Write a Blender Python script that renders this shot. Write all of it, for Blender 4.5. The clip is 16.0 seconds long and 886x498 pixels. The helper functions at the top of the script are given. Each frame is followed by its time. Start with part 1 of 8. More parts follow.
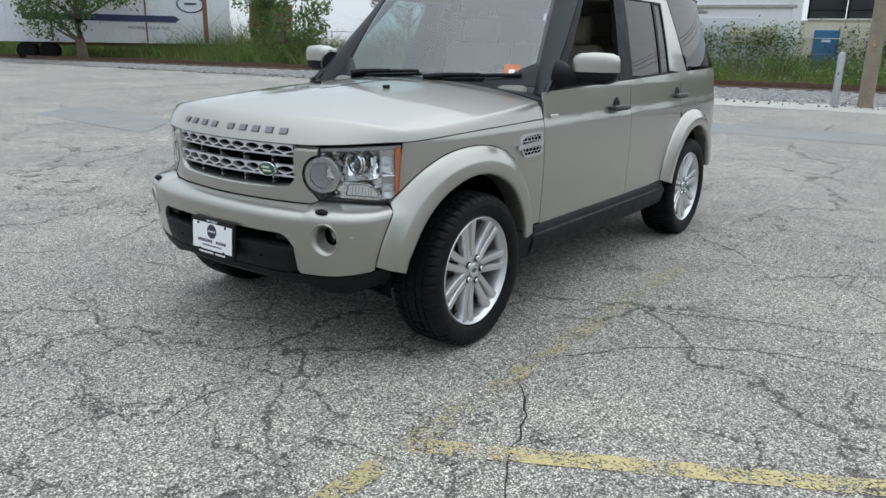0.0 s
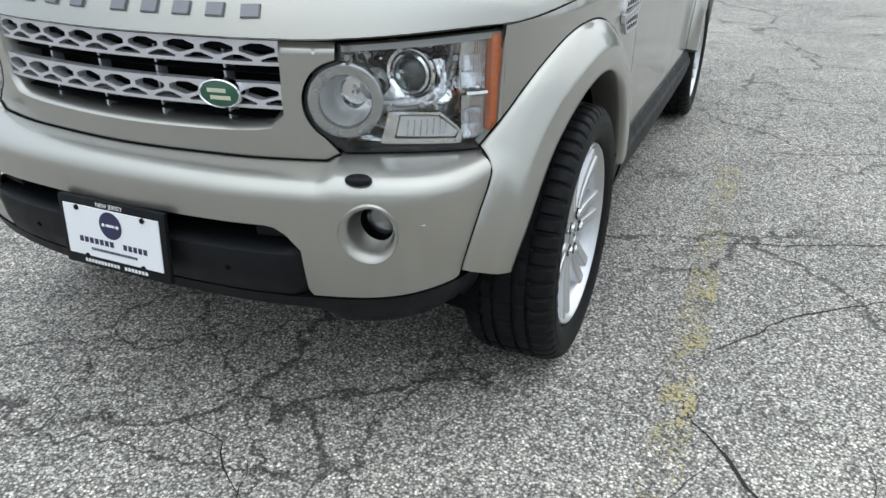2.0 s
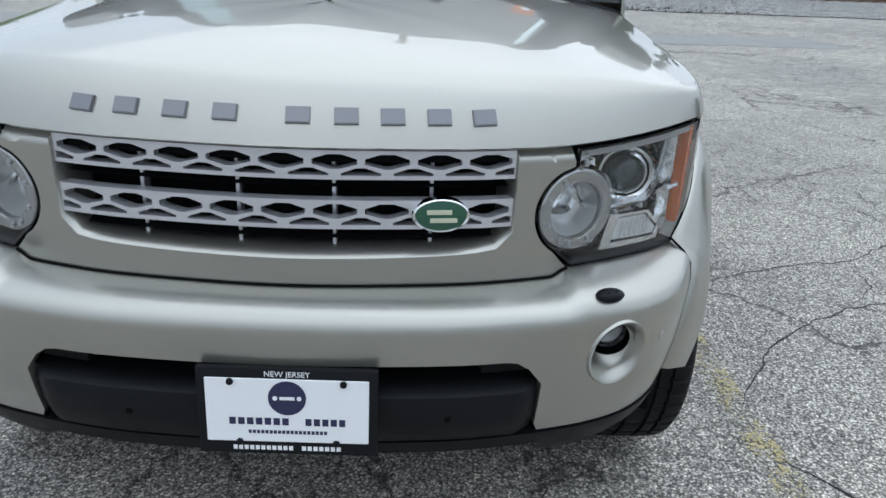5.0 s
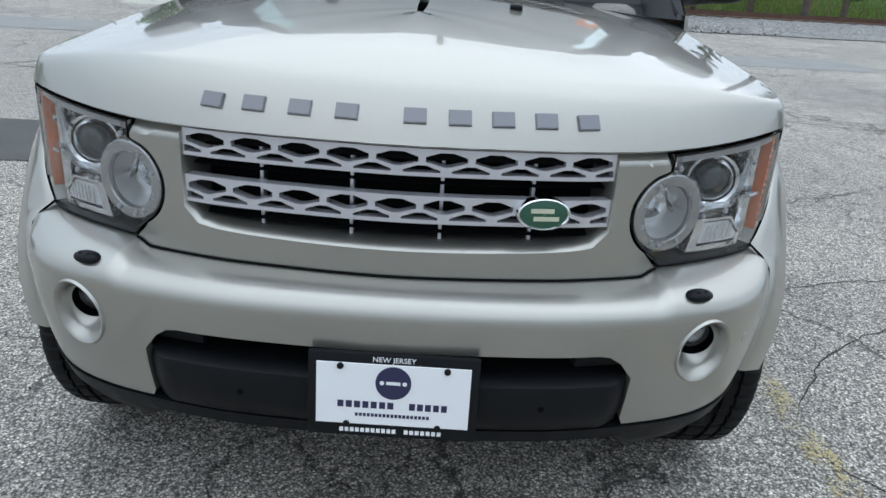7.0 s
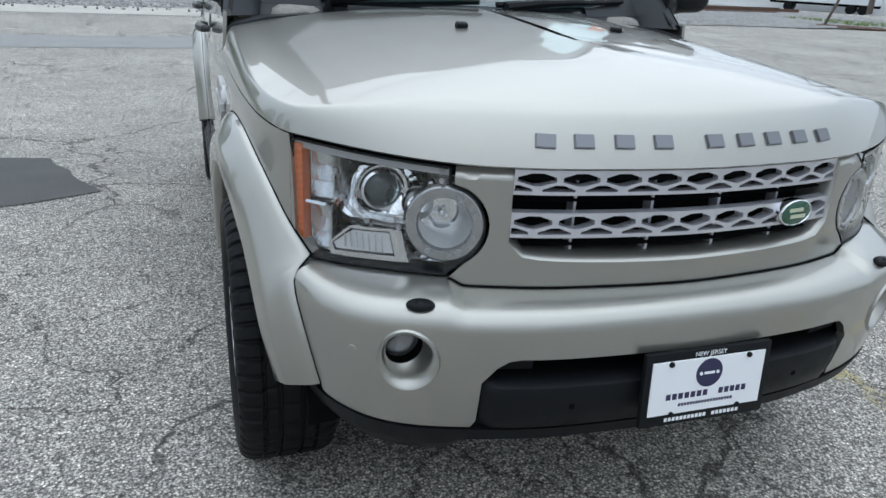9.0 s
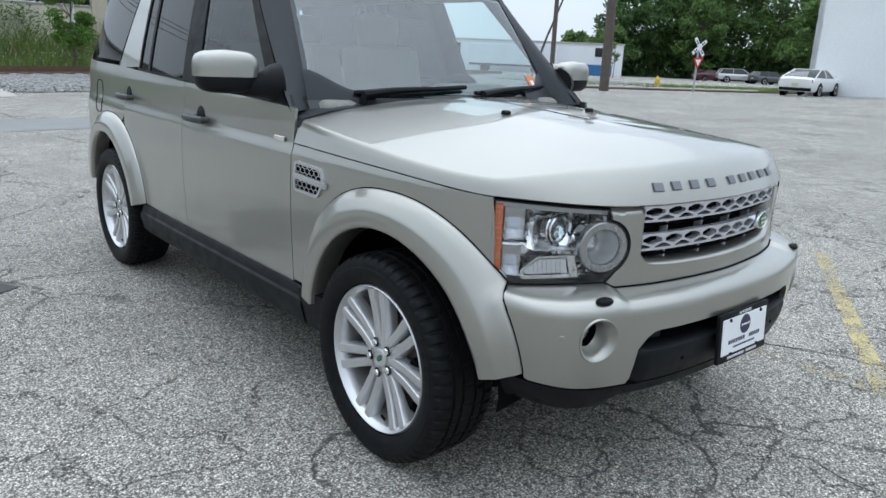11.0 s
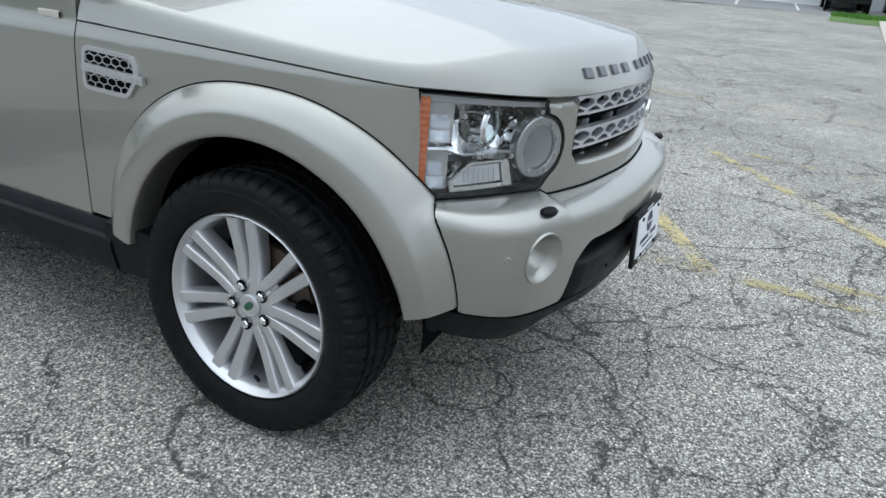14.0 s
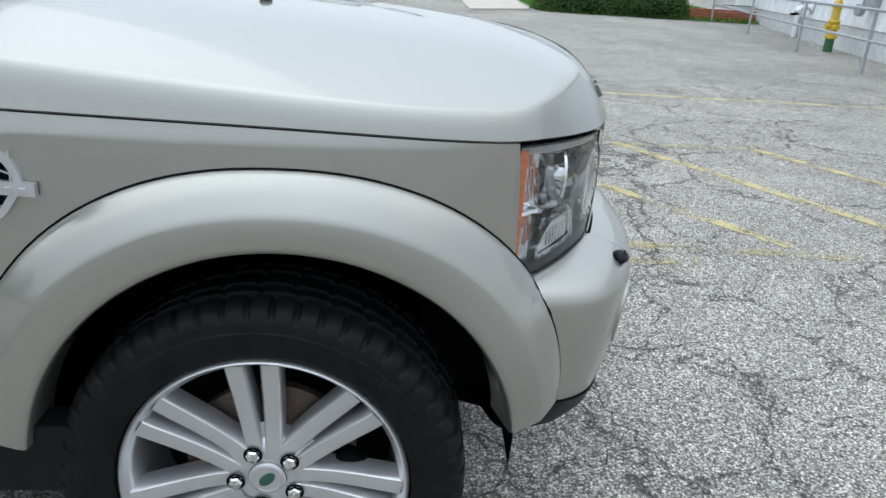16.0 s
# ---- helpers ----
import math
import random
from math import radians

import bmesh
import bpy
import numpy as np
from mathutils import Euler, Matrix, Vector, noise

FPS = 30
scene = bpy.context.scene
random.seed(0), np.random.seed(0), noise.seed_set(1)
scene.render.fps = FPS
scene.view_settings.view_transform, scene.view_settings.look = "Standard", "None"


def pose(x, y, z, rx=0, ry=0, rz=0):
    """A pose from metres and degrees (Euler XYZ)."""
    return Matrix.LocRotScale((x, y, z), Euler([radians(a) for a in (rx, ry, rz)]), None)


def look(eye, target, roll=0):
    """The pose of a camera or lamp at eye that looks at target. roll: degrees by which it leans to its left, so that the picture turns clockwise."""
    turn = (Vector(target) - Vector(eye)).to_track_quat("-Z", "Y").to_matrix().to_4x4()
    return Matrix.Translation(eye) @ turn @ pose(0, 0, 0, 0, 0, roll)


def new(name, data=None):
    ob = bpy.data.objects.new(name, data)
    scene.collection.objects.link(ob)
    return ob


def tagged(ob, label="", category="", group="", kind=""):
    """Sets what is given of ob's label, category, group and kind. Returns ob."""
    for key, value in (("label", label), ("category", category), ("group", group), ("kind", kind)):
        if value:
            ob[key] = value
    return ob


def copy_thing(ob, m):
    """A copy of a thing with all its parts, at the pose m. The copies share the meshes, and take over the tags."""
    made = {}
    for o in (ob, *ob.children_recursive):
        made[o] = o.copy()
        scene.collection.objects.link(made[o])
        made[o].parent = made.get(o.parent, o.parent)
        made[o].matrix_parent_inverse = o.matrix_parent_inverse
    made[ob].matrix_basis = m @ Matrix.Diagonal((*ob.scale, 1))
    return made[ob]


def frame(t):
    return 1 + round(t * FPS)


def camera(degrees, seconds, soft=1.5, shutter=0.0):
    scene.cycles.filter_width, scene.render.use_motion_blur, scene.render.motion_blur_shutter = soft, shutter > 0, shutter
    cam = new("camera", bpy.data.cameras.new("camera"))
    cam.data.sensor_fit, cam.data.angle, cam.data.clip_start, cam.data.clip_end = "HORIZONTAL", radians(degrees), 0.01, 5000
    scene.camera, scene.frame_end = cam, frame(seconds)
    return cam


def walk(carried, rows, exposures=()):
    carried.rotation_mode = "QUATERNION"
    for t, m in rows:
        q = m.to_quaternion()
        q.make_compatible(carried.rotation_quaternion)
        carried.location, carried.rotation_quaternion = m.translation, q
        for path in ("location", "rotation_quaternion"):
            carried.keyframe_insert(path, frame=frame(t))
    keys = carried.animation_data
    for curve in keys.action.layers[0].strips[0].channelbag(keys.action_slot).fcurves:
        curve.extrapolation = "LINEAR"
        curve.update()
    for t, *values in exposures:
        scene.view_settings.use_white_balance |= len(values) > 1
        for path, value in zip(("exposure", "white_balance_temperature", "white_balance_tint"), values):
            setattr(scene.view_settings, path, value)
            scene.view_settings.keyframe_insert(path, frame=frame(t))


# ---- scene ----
cam = camera(62.3, 16.0)
PATH = [
    (0, (2.786, -2.796, 1.433), (1.635, -1.255, 0.888), 1.1),
    (0.5, (2.404, -2.533, 1.392), (1.349, -0.975, 0.713), 2.0),
    (1, (2.021, -2.214, 1.342), (1.053, -0.641, 0.574), 0.9),
    (1.5, (1.652, -2.035, 1.3), (0.779, -0.433, 0.481), 0.6),
    (2, (1.31, -1.934, 1.274), (0.597, -0.287, 0.391), 0.4),
    (2.5, (0.978, -1.802, 1.226), (0.406, -0.151, 0.253), 0.2),
    (3, (0.715, -1.778, 1.206), (0.334, -0.086, 0.209), 1.7),
    (3.5, (0.514, -1.804, 1.256), (0.332, -0.031, 0.349), 2.2),
    (4, (0.392, -1.778, 1.293), (0.331, 0.05, 0.485), 3.0),
    (4.5, (0.333, -1.803, 1.305), (0.345, 0.039, 0.526), 2.9),
    (5, (0.248, -1.928, 1.315), (0.295, -0.078, 0.558), 2.6),
    (7.3, (0.015, -2.008, 1.296), (0.016, -0.144, 0.573), 3.7),
    (7.5, (-0.065, -1.98, 1.285), (0.025, -0.119, 0.557), 3.6),
    (8, (-0.341, -1.896, 1.304), (-0.059, -0.056, 0.574), 3.1),
    (8.5, (-0.678, -1.926, 1.353), (-0.244, -0.131, 0.584), 3.0),
    (9, (-0.988, -1.946, 1.354), (-0.365, -0.186, 0.638), 3.2),
    (9.5, (-1.281, -1.899, 1.363), (-0.413, -0.227, 0.689), 4.2),
    (10, (-1.647, -1.911, 1.368), (-0.602, -0.334, 0.718), 4.2),
    (10.2, (-1.794, -1.917, 1.392), (-0.7, -0.367, 0.758), 3.7),
    (12.3, (-2.678, -1.981, 1.445), (-1.288, -0.595, 1.06), 2.7),
    (12.5, (-2.688, -1.981, 1.441), (-1.29, -0.608, 1.042), 3.0),
    (13, (-2.606, -1.892, 1.391), (-1.132, -0.638, 0.884), 4.0),
    (13.5, (-2.329, -1.586, 1.328), (-0.742, -0.575, 0.65), 4.7),
    (14, (-2.256, -1.255, 1.3), (-0.591, -0.428, 0.562), 5.3),
    (14.5, (-2.231, -0.92, 1.347), (-0.505, -0.201, 0.637), 3.3),
    (15, (-2.17, -0.554, 1.34), (-0.39, 0.051, 0.659), 2.5),
    (15.5, (-2.126, -0.321, 1.325), (-0.261, -0.045, 0.658), 4.1),
    (16, (-2.032, -0.228, 1.296), (-0.171, -0.359, 0.575), 3.8),
]
walk(cam, [(t, look(eye, target, roll)) for t, eye, target, roll in PATH],
     exposures=((0, 0.37, 6850, 10), (1.0, 0.49, 6850, 10), (2.0, 0.65, 6850, 10), (3.0, 0.71, 6750, 10), (3.6, 0.53, 6600, 10), (4.2, 0.41, 6500, 10), (7.5, 0.42, 6500, 10), (8.7, 0.39, 6500, 10), (10.0, 0.50, 6500, 10), (12.5, 0.43, 6500, 10), (13.2, 0.43, 6500, 10), (14.0, 0.47, 6620, 10), (15.0, 0.60, 6680, 10), (15.5, 0.60, 6680, 10), (16.0, 0.56, 6680, 10)))

# ---- world, sun, exposure ----
world = bpy.data.worlds.new("world")
scene.world = world
world.use_nodes = True
wn = world.node_tree
wn.nodes.clear()
w_out = wn.nodes.new("ShaderNodeOutputWorld")
w_bg = wn.nodes.new("ShaderNodeBackground")
w_sky = wn.nodes.new("ShaderNodeTexSky")
w_sky.sky_type = "NISHITA"
w_sky.sun_disc = False
w_sky.sun_elevation = radians(52)
w_sky.sun_rotation = radians(200)
w_sky.air_density = 1.0
w_sky.dust_density = 1.5
w_sky.ozone_density = 1.0
# an even overcast: the cloud is brightest overhead and dims towards the horizon
w_geo = wn.nodes.new("ShaderNodeTexCoord")
w_sep = wn.nodes.new("ShaderNodeSeparateXYZ")
wn.links.new(w_geo.outputs["Generated"], w_sep.inputs[0])
w_grad = wn.nodes.new("ShaderNodeValToRGB")
w_grad.color_ramp.elements[0].position, w_grad.color_ramp.elements[1].position = 0.0, 1.0
w_grad.color_ramp.elements[0].color = (4.9, 5.6, 6.4, 1)
w_grad.color_ramp.elements[1].color = (11.6, 13.3, 14.9, 1)
w_low = w_grad.color_ramp.elements.new(0.38)
w_low.color = (5.8, 6.7, 7.6, 1)
wn.links.new(w_sep.outputs[2], w_grad.inputs["Fac"])
w_noise = wn.nodes.new("ShaderNodeTexNoise")
w_noise.inputs["Scale"].default_value = 1.6
w_noise.inputs["Detail"].default_value = 5.0
wn.links.new(w_geo.outputs["Generated"], w_noise.inputs["Vector"])
w_cloud = wn.nodes.new("ShaderNodeValToRGB")
w_cloud.color_ramp.elements[0].position, w_cloud.color_ramp.elements[1].position = 0.35, 0.70
w_cloud.color_ramp.elements[0].color = (0.90, 0.92, 0.95, 1)
w_cloud.color_ramp.elements[1].color = (1.08, 1.07, 1.06, 1)
wn.links.new(w_noise.outputs[0], w_cloud.inputs["Fac"])
w_layer = wn.nodes.new("ShaderNodeMix")
w_layer.data_type = "RGBA"
w_layer.blend_type = "MULTIPLY"
w_layer.inputs[0].default_value = 1.0
wn.links.new(w_grad.outputs[0], w_layer.inputs[6])
wn.links.new(w_cloud.outputs[0], w_layer.inputs[7])
# the cloud is thinner, and so brighter, towards the hidden sun
w_dot = wn.nodes.new("ShaderNodeVectorMath")
w_dot.operation = "DOT_PRODUCT"
w_dot.inputs[1].default_value = (0.20, 0.56, 0.80)
wn.links.new(w_geo.outputs["Generated"], w_dot.inputs[0])
w_veil = wn.nodes.new("ShaderNodeMapRange")
w_veil.inputs["From Min"].default_value, w_veil.inputs["From Max"].default_value = -1.0, 1.0
w_veil.inputs["To Min"].default_value, w_veil.inputs["To Max"].default_value = 0.66, 1.06
wn.links.new(w_dot.outputs["Value"], w_veil.inputs["Value"])
w_glow = wn.nodes.new("ShaderNodeVectorMath")
w_glow.operation = "SCALE"
wn.links.new(w_layer.outputs[2], w_glow.inputs[0])
wn.links.new(w_veil.outputs[0], w_glow.inputs["Scale"])
w_mix = wn.nodes.new("ShaderNodeMix")
w_mix.data_type = "RGBA"
w_mix.inputs[0].default_value = 0.90
wn.links.new(w_sky.outputs[0], w_mix.inputs[6])
wn.links.new(w_glow.outputs[0], w_mix.inputs[7])
wn.links.new(w_mix.outputs[2], w_bg.inputs["Color"])
w_bg.inputs["Strength"].default_value = 0.122
wn.links.new(w_bg.outputs[0], w_out.inputs["Surface"])
sun_data = bpy.data.lights.new("sun", "SUN")
sun_data.energy = 0.4
sun_data.angle = radians(90)
sun_data.color = (1.0, 0.97, 0.92)
sun = new("sun", sun_data)
SUN_AZ = radians(200)
sun.matrix_world = look((-30 * math.sin(SUN_AZ), -30 * math.cos(SUN_AZ), 40), (0, 0, 0))


# ---- materials ----
def mat(name, color, rough=0.5, metal=0.0, **more):
    m = bpy.data.materials.new(name)
    m.use_nodes = True
    b = m.node_tree.nodes["Principled BSDF"]
    b.inputs["Base Color"].default_value = (*color, 1)
    b.inputs["Roughness"].default_value = rough
    b.inputs["Metallic"].default_value = metal
    for key, value in more.items():
        b.inputs[key.replace("_", " ")].default_value = value
    return m


class Nodes:
    """Short hand for building a node tree round a material's Principled shader."""

    def __init__(self, m):
        self.t = m.node_tree
        self.b = m.node_tree.nodes["Principled BSDF"]
        self.out = m.node_tree.nodes["Material Output"]
        self.co = self.t.nodes.new("ShaderNodeTexCoord").outputs["Object"]
        self.geo = self.t.nodes.new("ShaderNodeNewGeometry")

    def link(self, a, b):
        self.t.links.new(a, b)

    def noise(self, scale, detail=4.0, rough=0.55, co=None, distort=0.0):
        n = self.t.nodes.new("ShaderNodeTexNoise")
        n.inputs["Scale"].default_value = scale
        n.inputs["Detail"].default_value = detail
        n.inputs["Roughness"].default_value = rough
        n.inputs["Distortion"].default_value = distort
        self.link(co if co else self.co, n.inputs["Vector"])
        return n

    def voronoi(self, scale, feature="F1", co=None, rand=1.0):
        n = self.t.nodes.new("ShaderNodeTexVoronoi")
        n.feature = feature
        n.inputs["Scale"].default_value = scale
        n.inputs["Randomness"].default_value = rand
        self.link(co if co else self.co, n.inputs["Vector"])
        return n

    def ramp(self, fac, stops, interp="LINEAR"):
        n = self.t.nodes.new("ShaderNodeValToRGB")
        n.color_ramp.interpolation = interp
        els = n.color_ramp.elements
        while len(els) < len(stops):
            els.new(0.5)
        for e, (p, c) in zip(els, stops):
            e.position = p
            e.color = (*c, 1) if isinstance(c, tuple) else (c, c, c, 1)
        self.link(fac, n.inputs["Fac"])
        return n.outputs["Color"]

    def mix(self, fac, a, b, kind="MIX"):
        n = self.t.nodes.new("ShaderNodeMix")
        n.data_type = "RGBA"
        n.blend_type = kind
        for i, val in ((0, fac), (6, a), (7, b)):
            sock = n.inputs[i]
            if isinstance(val, (int, float)):
                sock.default_value = val if i == 0 else (val, val, val, 1)
            elif isinstance(val, tuple):
                sock.default_value = (*val, 1)
            else:
                self.link(val, sock)
        return n.outputs[2]

    def math(self, op, a, b=0.0):
        n = self.t.nodes.new("ShaderNodeMath")
        n.operation = op
        for sock, val in ((n.inputs[0], a), (n.inputs[1], b)):
            if isinstance(val, (int, float)):
                sock.default_value = val
            else:
                self.link(val, sock)
        return n.outputs[0]

    def bump(self, height, strength=0.3, dist=0.01):
        n = self.t.nodes.new("ShaderNodeBump")
        n.inputs["Strength"].default_value = strength
        n.inputs["Distance"].default_value = dist
        self.link(height, n.inputs["Height"])
        self.link(n.outputs[0], self.b.inputs["Normal"])
        return n

    def color(self, c):
        self.link(c, self.b.inputs["Base Color"])

    def rough(self, c):
        self.link(c, self.b.inputs["Roughness"])


def grained(name, a, b, scale, rough=0.8, bump=0.2, dist=0.01, fine=None, metal=0.0, contrast=0.4):
    """A surface of two colours mixed by noise at two scales, with a fine relief."""
    m = mat(name, a, rough, metal)
    n = Nodes(m)
    big = n.ramp(n.noise(scale).outputs[0], [(0.3, a), (0.7, b)])
    small = n.noise(fine or scale * 9, 6).outputs[0]
    n.color(n.mix(0.35, big, n.ramp(small, [(0.3, tuple(x * (1 - contrast) for x in a)), (0.7, tuple(min(1, x * (1 + 0.875 * contrast)) for x in b))])))
    if bump:
        n.bump(small, bump, dist)
    return m


# car surfaces
M_PAINT = mat("champagne_metallic_paint", (0.40, 0.385, 0.350), 0.36, 0.80, Coat_Weight=1.0, Coat_Roughness=0.02, Coat_IOR=1.55)
_n = Nodes(M_PAINT)
_f = _n.noise(1400, 1)
_n.color(_n.mix(_n.math("MULTIPLY", _n.ramp(_f.outputs[0], [(0.42, 0.0), (0.62, 1.0)]), 0.35), (0.350, 0.342, 0.312), (0.490, 0.478, 0.434)))
_n.rough(_n.ramp(_n.noise(6, 5).outputs[0], [(0.3, 0.30), (0.7, 0.34)]))
M_BLACK = mat("satin_black_plastic", (0.0065, 0.0073, 0.0090), 0.48, Specular_IOR_Level=0.18)
_n = Nodes(M_BLACK)
_n.rough(_n.ramp(_n.noise(14, 6).outputs[0], [(0.3, 0.40), (0.7, 0.58)]))
_n.bump(_n.noise(900, 2).outputs[0], 0.06, 0.001)
M_GLOSSBLACK = mat("gloss_black_pillar", (0.022, 0.023, 0.026), 0.22, 0.0, Coat_Weight=0.5, Coat_Roughness=0.05)
# near-black for plastic parts, and for sheets that stand in for shaded voids
M_DARK = mat("dark_plastic_and_void_shade", (0.004, 0.004, 0.0045), 0.85, Specular_IOR_Level=0.06)
M_RUBBER = mat("tyre_rubber", (0.016, 0.0165, 0.0175), 0.52, Specular_IOR_Level=0.13)
_n = Nodes(M_RUBBER)
_r = _n.noise(30, 6)
_n.color(_n.ramp(_r.outputs[0], [(0.3, (0.0045, 0.0049, 0.0055)), (0.75, (0.0105, 0.0110, 0.0120))]))
_n.bump(_n.noise(350, 3).outputs[0], 0.12, 0.002)
M_SILVER = mat("silver_wheel_paint", (0.60, 0.60, 0.61), 0.32, 0.75, Coat_Weight=0.6, Coat_Roughness=0.08)
M_GRILLE = mat("satin_silver_plastic", (0.62, 0.62, 0.655), 0.30, 0.60)
M_VENT = mat("vent_silver_plastic", (0.56, 0.56, 0.57), 0.32, 0.7)
M_CHROME = mat("chrome", (0.80, 0.81, 0.82), 0.06, 1.0)
M_SOFTCHROME = mat("satin_chrome_reflector", (0.78, 0.79, 0.80), 0.16, 0.95)
M_GREYPLASTIC = mat("grey_lamp_plastic", (0.34, 0.345, 0.355), 0.28, 0.45)
M_FOGREFLECTOR = mat("dull_lamp_reflector", (0.26, 0.265, 0.27), 0.2, 0.85)
M_GUN = mat("gunmetal_badge_metal", (0.20, 0.20, 0.215), 0.35, 0.75)
M_AMBER = mat("amber_reflector", (0.50, 0.105, 0.016), 0.22, 0.0, Coat_Weight=0.8)
M_RED = mat("red_lamp_plastic", (0.42, 0.012, 0.012), 0.2, 0.0, Coat_Weight=0.8)
M_GREEN = mat("green_enamel", (0.005, 0.075, 0.04), 0.25, 0.0, Coat_Weight=0.8)
M_CREAM = mat("cream_enamel", (0.55, 0.56, 0.42), 0.35)
M_WHITEPLATE = mat("white_plate_card", (0.82, 0.83, 0.85), 0.4)
M_NAVY = mat("navy_print", (0.022, 0.022, 0.07), 0.45)


def thin_glass(name, tint, reflect_rough=0.0, ior=1.75):
    """Thin pane: gloss that grows towards grazing angles over tinted see-through, alike from both sides."""
    m = bpy.data.materials.new(name)
    m.use_nodes = True
    t = m.node_tree
    t.nodes.clear()
    f0 = ((ior - 1) / (ior + 1)) ** 2
    out = t.nodes.new("ShaderNodeOutputMaterial")
    mixer = t.nodes.new("ShaderNodeMixShader")
    lw = t.nodes.new("ShaderNodeLayerWeight")
    lw.inputs["Blend"].default_value = 0.5
    power = t.nodes.new("ShaderNodeMath")
    power.operation = "POWER"
    power.inputs[1].default_value = 5.0
    grow = t.nodes.new("ShaderNodeMath")
    grow.operation = "MULTIPLY_ADD"
    grow.inputs[1].default_value = 1 - f0
    grow.inputs[2].default_value = f0
    tr = t.nodes.new("ShaderNodeBsdfTransparent")
    tr.inputs["Color"].default_value = (*tint, 1)
    gl = t.nodes.new("ShaderNodeBsdfGlossy")
    gl.inputs["Roughness"].default_value = reflect_rough
    t.links.new(lw.outputs["Facing"], power.inputs[0])
    t.links.new(power.outputs[0], grow.inputs[0])
    t.links.new(grow.outputs[0], mixer.inputs[0])
    t.links.new(tr.outputs[0], mixer.inputs[1])
    t.links.new(gl.outputs[0], mixer.inputs[2])
    t.links.new(mixer.outputs[0], out.inputs["Surface"])
    return m


M_LAMPGLASS = thin_glass("lamp_cover_plastic", (0.97, 0.975, 0.98), ior=1.7)
M_WINDSCREEN = thin_glass("windscreen_glass", (0.60, 0.76, 0.755), ior=2.6)
M_SIDEGLASS = thin_glass("door_glass", (0.46, 0.58, 0.57), ior=1.9)
M_PRIVACY = thin_glass("privacy_glass", (0.030, 0.036, 0.042), ior=1.75)
M_CLEARPLASTIC = thin_glass("clear_ribbed_plastic", (0.76, 0.77, 0.78), 0.06, ior=2.5)
M_TAN = grained("tan_leather", (0.20, 0.165, 0.125), (0.25, 0.205, 0.155), 6, 0.55, 0.1, 0.002)
M_DASH = grained("grey_beige_dashboard_vinyl", (0.17, 0.165, 0.15), (0.22, 0.21, 0.19), 8, 0.6, 0.1, 0.002)
M_RUSTDISC = grained("brake_disc_iron", (0.10, 0.085, 0.075), (0.16, 0.11, 0.08), 14, 0.5, 0.1, 0.002, metal=0.6)
M_PILLAR = mat("dark_grey_satin_trim", (0.018, 0.020, 0.024), 0.42, Specular_IOR_Level=0.3)
M_HANDLE = mat("grey_black_handle", (0.035, 0.038, 0.038), 0.45)
M_REPEATER = mat("clear_repeater_plastic", (0.60, 0.56, 0.50), 0.15, 0.0, Coat_Weight=1.0)
M_STICKER = mat("orange_sticker", (0.62, 0.20, 0.08), 0.5)
M_BEZEL = mat("lamp_reflector_silver", (0.80, 0.81, 0.82), 0.07, 1.0)
_n = Nodes(M_BEZEL)
_n.bump(_n.noise(26, 2, 0.4).outputs[0], 0.9, 0.012)
M_RINGLENS = mat("clear_ring_lens", (0.34, 0.345, 0.35), 0.12, 0.75, Coat_Weight=1.0)
M_BOWL = mat("satin_lamp_bowl", (0.66, 0.665, 0.665), 0.33, 0.55)
M_LAMPINNER = mat("lamp_housing_silver", (0.74, 0.75, 0.76), 0.10, 1.0)
_n = Nodes(M_LAMPINNER)
_n.bump(_n.noise(18, 2, 0.4).outputs[0], 0.8, 0.015)


# ---- mesh helpers ----
def part(name, bm, material, parent=None, label="", smooth=True, angle=35):
    """Links a bmesh as one mesh object under a thing or a part."""
    me = bpy.data.meshes.new(name)
    bmesh.ops.recalc_face_normals(bm, faces=bm.faces[:])
    if smooth:
        lim = radians(angle)
        for f in bm.faces:
            f.smooth = True
        for e in bm.edges:
            if len(e.link_faces) == 2 and e.calc_face_angle(0) > lim:
                e.smooth = False
    bm.to_mesh(me)
    bm.free()
    for m in material if isinstance(material, (list, tuple)) else [material]:
        me.materials.append(m)
    ob = new(name, me)
    if parent:
        ob.parent = parent
    return tagged(ob, label)


def thing(name, at=(0, 0, 0), turn=0.0):
    ob = new(name)
    ob.location = at
    ob.rotation_euler = (0, 0, radians(turn))
    return ob


def box(bm, size, m=Matrix.Identity(4), bevel=0.0, seg=2, mi=0):
    """Adds a box with rounded edges."""
    geo = bmesh.ops.create_cube(bm, size=1.0, matrix=m @ Matrix.Diagonal((*size, 1)))
    vs = geo["verts"]
    fs = list({f for v in vs for f in v.link_faces})
    if bevel:
        es = list({e for v in vs for e in v.link_edges})
        r = bmesh.ops.bevel(bm, geom=es, offset=bevel, segments=seg, affect="EDGES", profile=0.6)
        fs = list(set(r["faces"]) | {f for f in fs if f.is_valid})
    for f in fs:
        f.material_index = mi
    return vs


def lathe(bm, profile, seg=48, m=Matrix.Identity(4), closed=False, mi=0):
    """Turns a profile of (radius, height) round the local z axis."""
    rings = []
    for r, h in profile:
        rings.append([bm.verts.new(m @ Vector((r * math.cos(a), r * math.sin(a), h))) for a in (2 * math.pi * i / seg for i in range(seg))])
    pairs = list(zip(rings, rings[1:])) + ([(rings[-1], rings[0])] if closed else [])
    for a, b in pairs:
        for i in range(seg):
            j = (i + 1) % seg
            f = bm.faces.new((a[i], a[j], b[j], b[i]))
            f.material_index = mi
    return rings


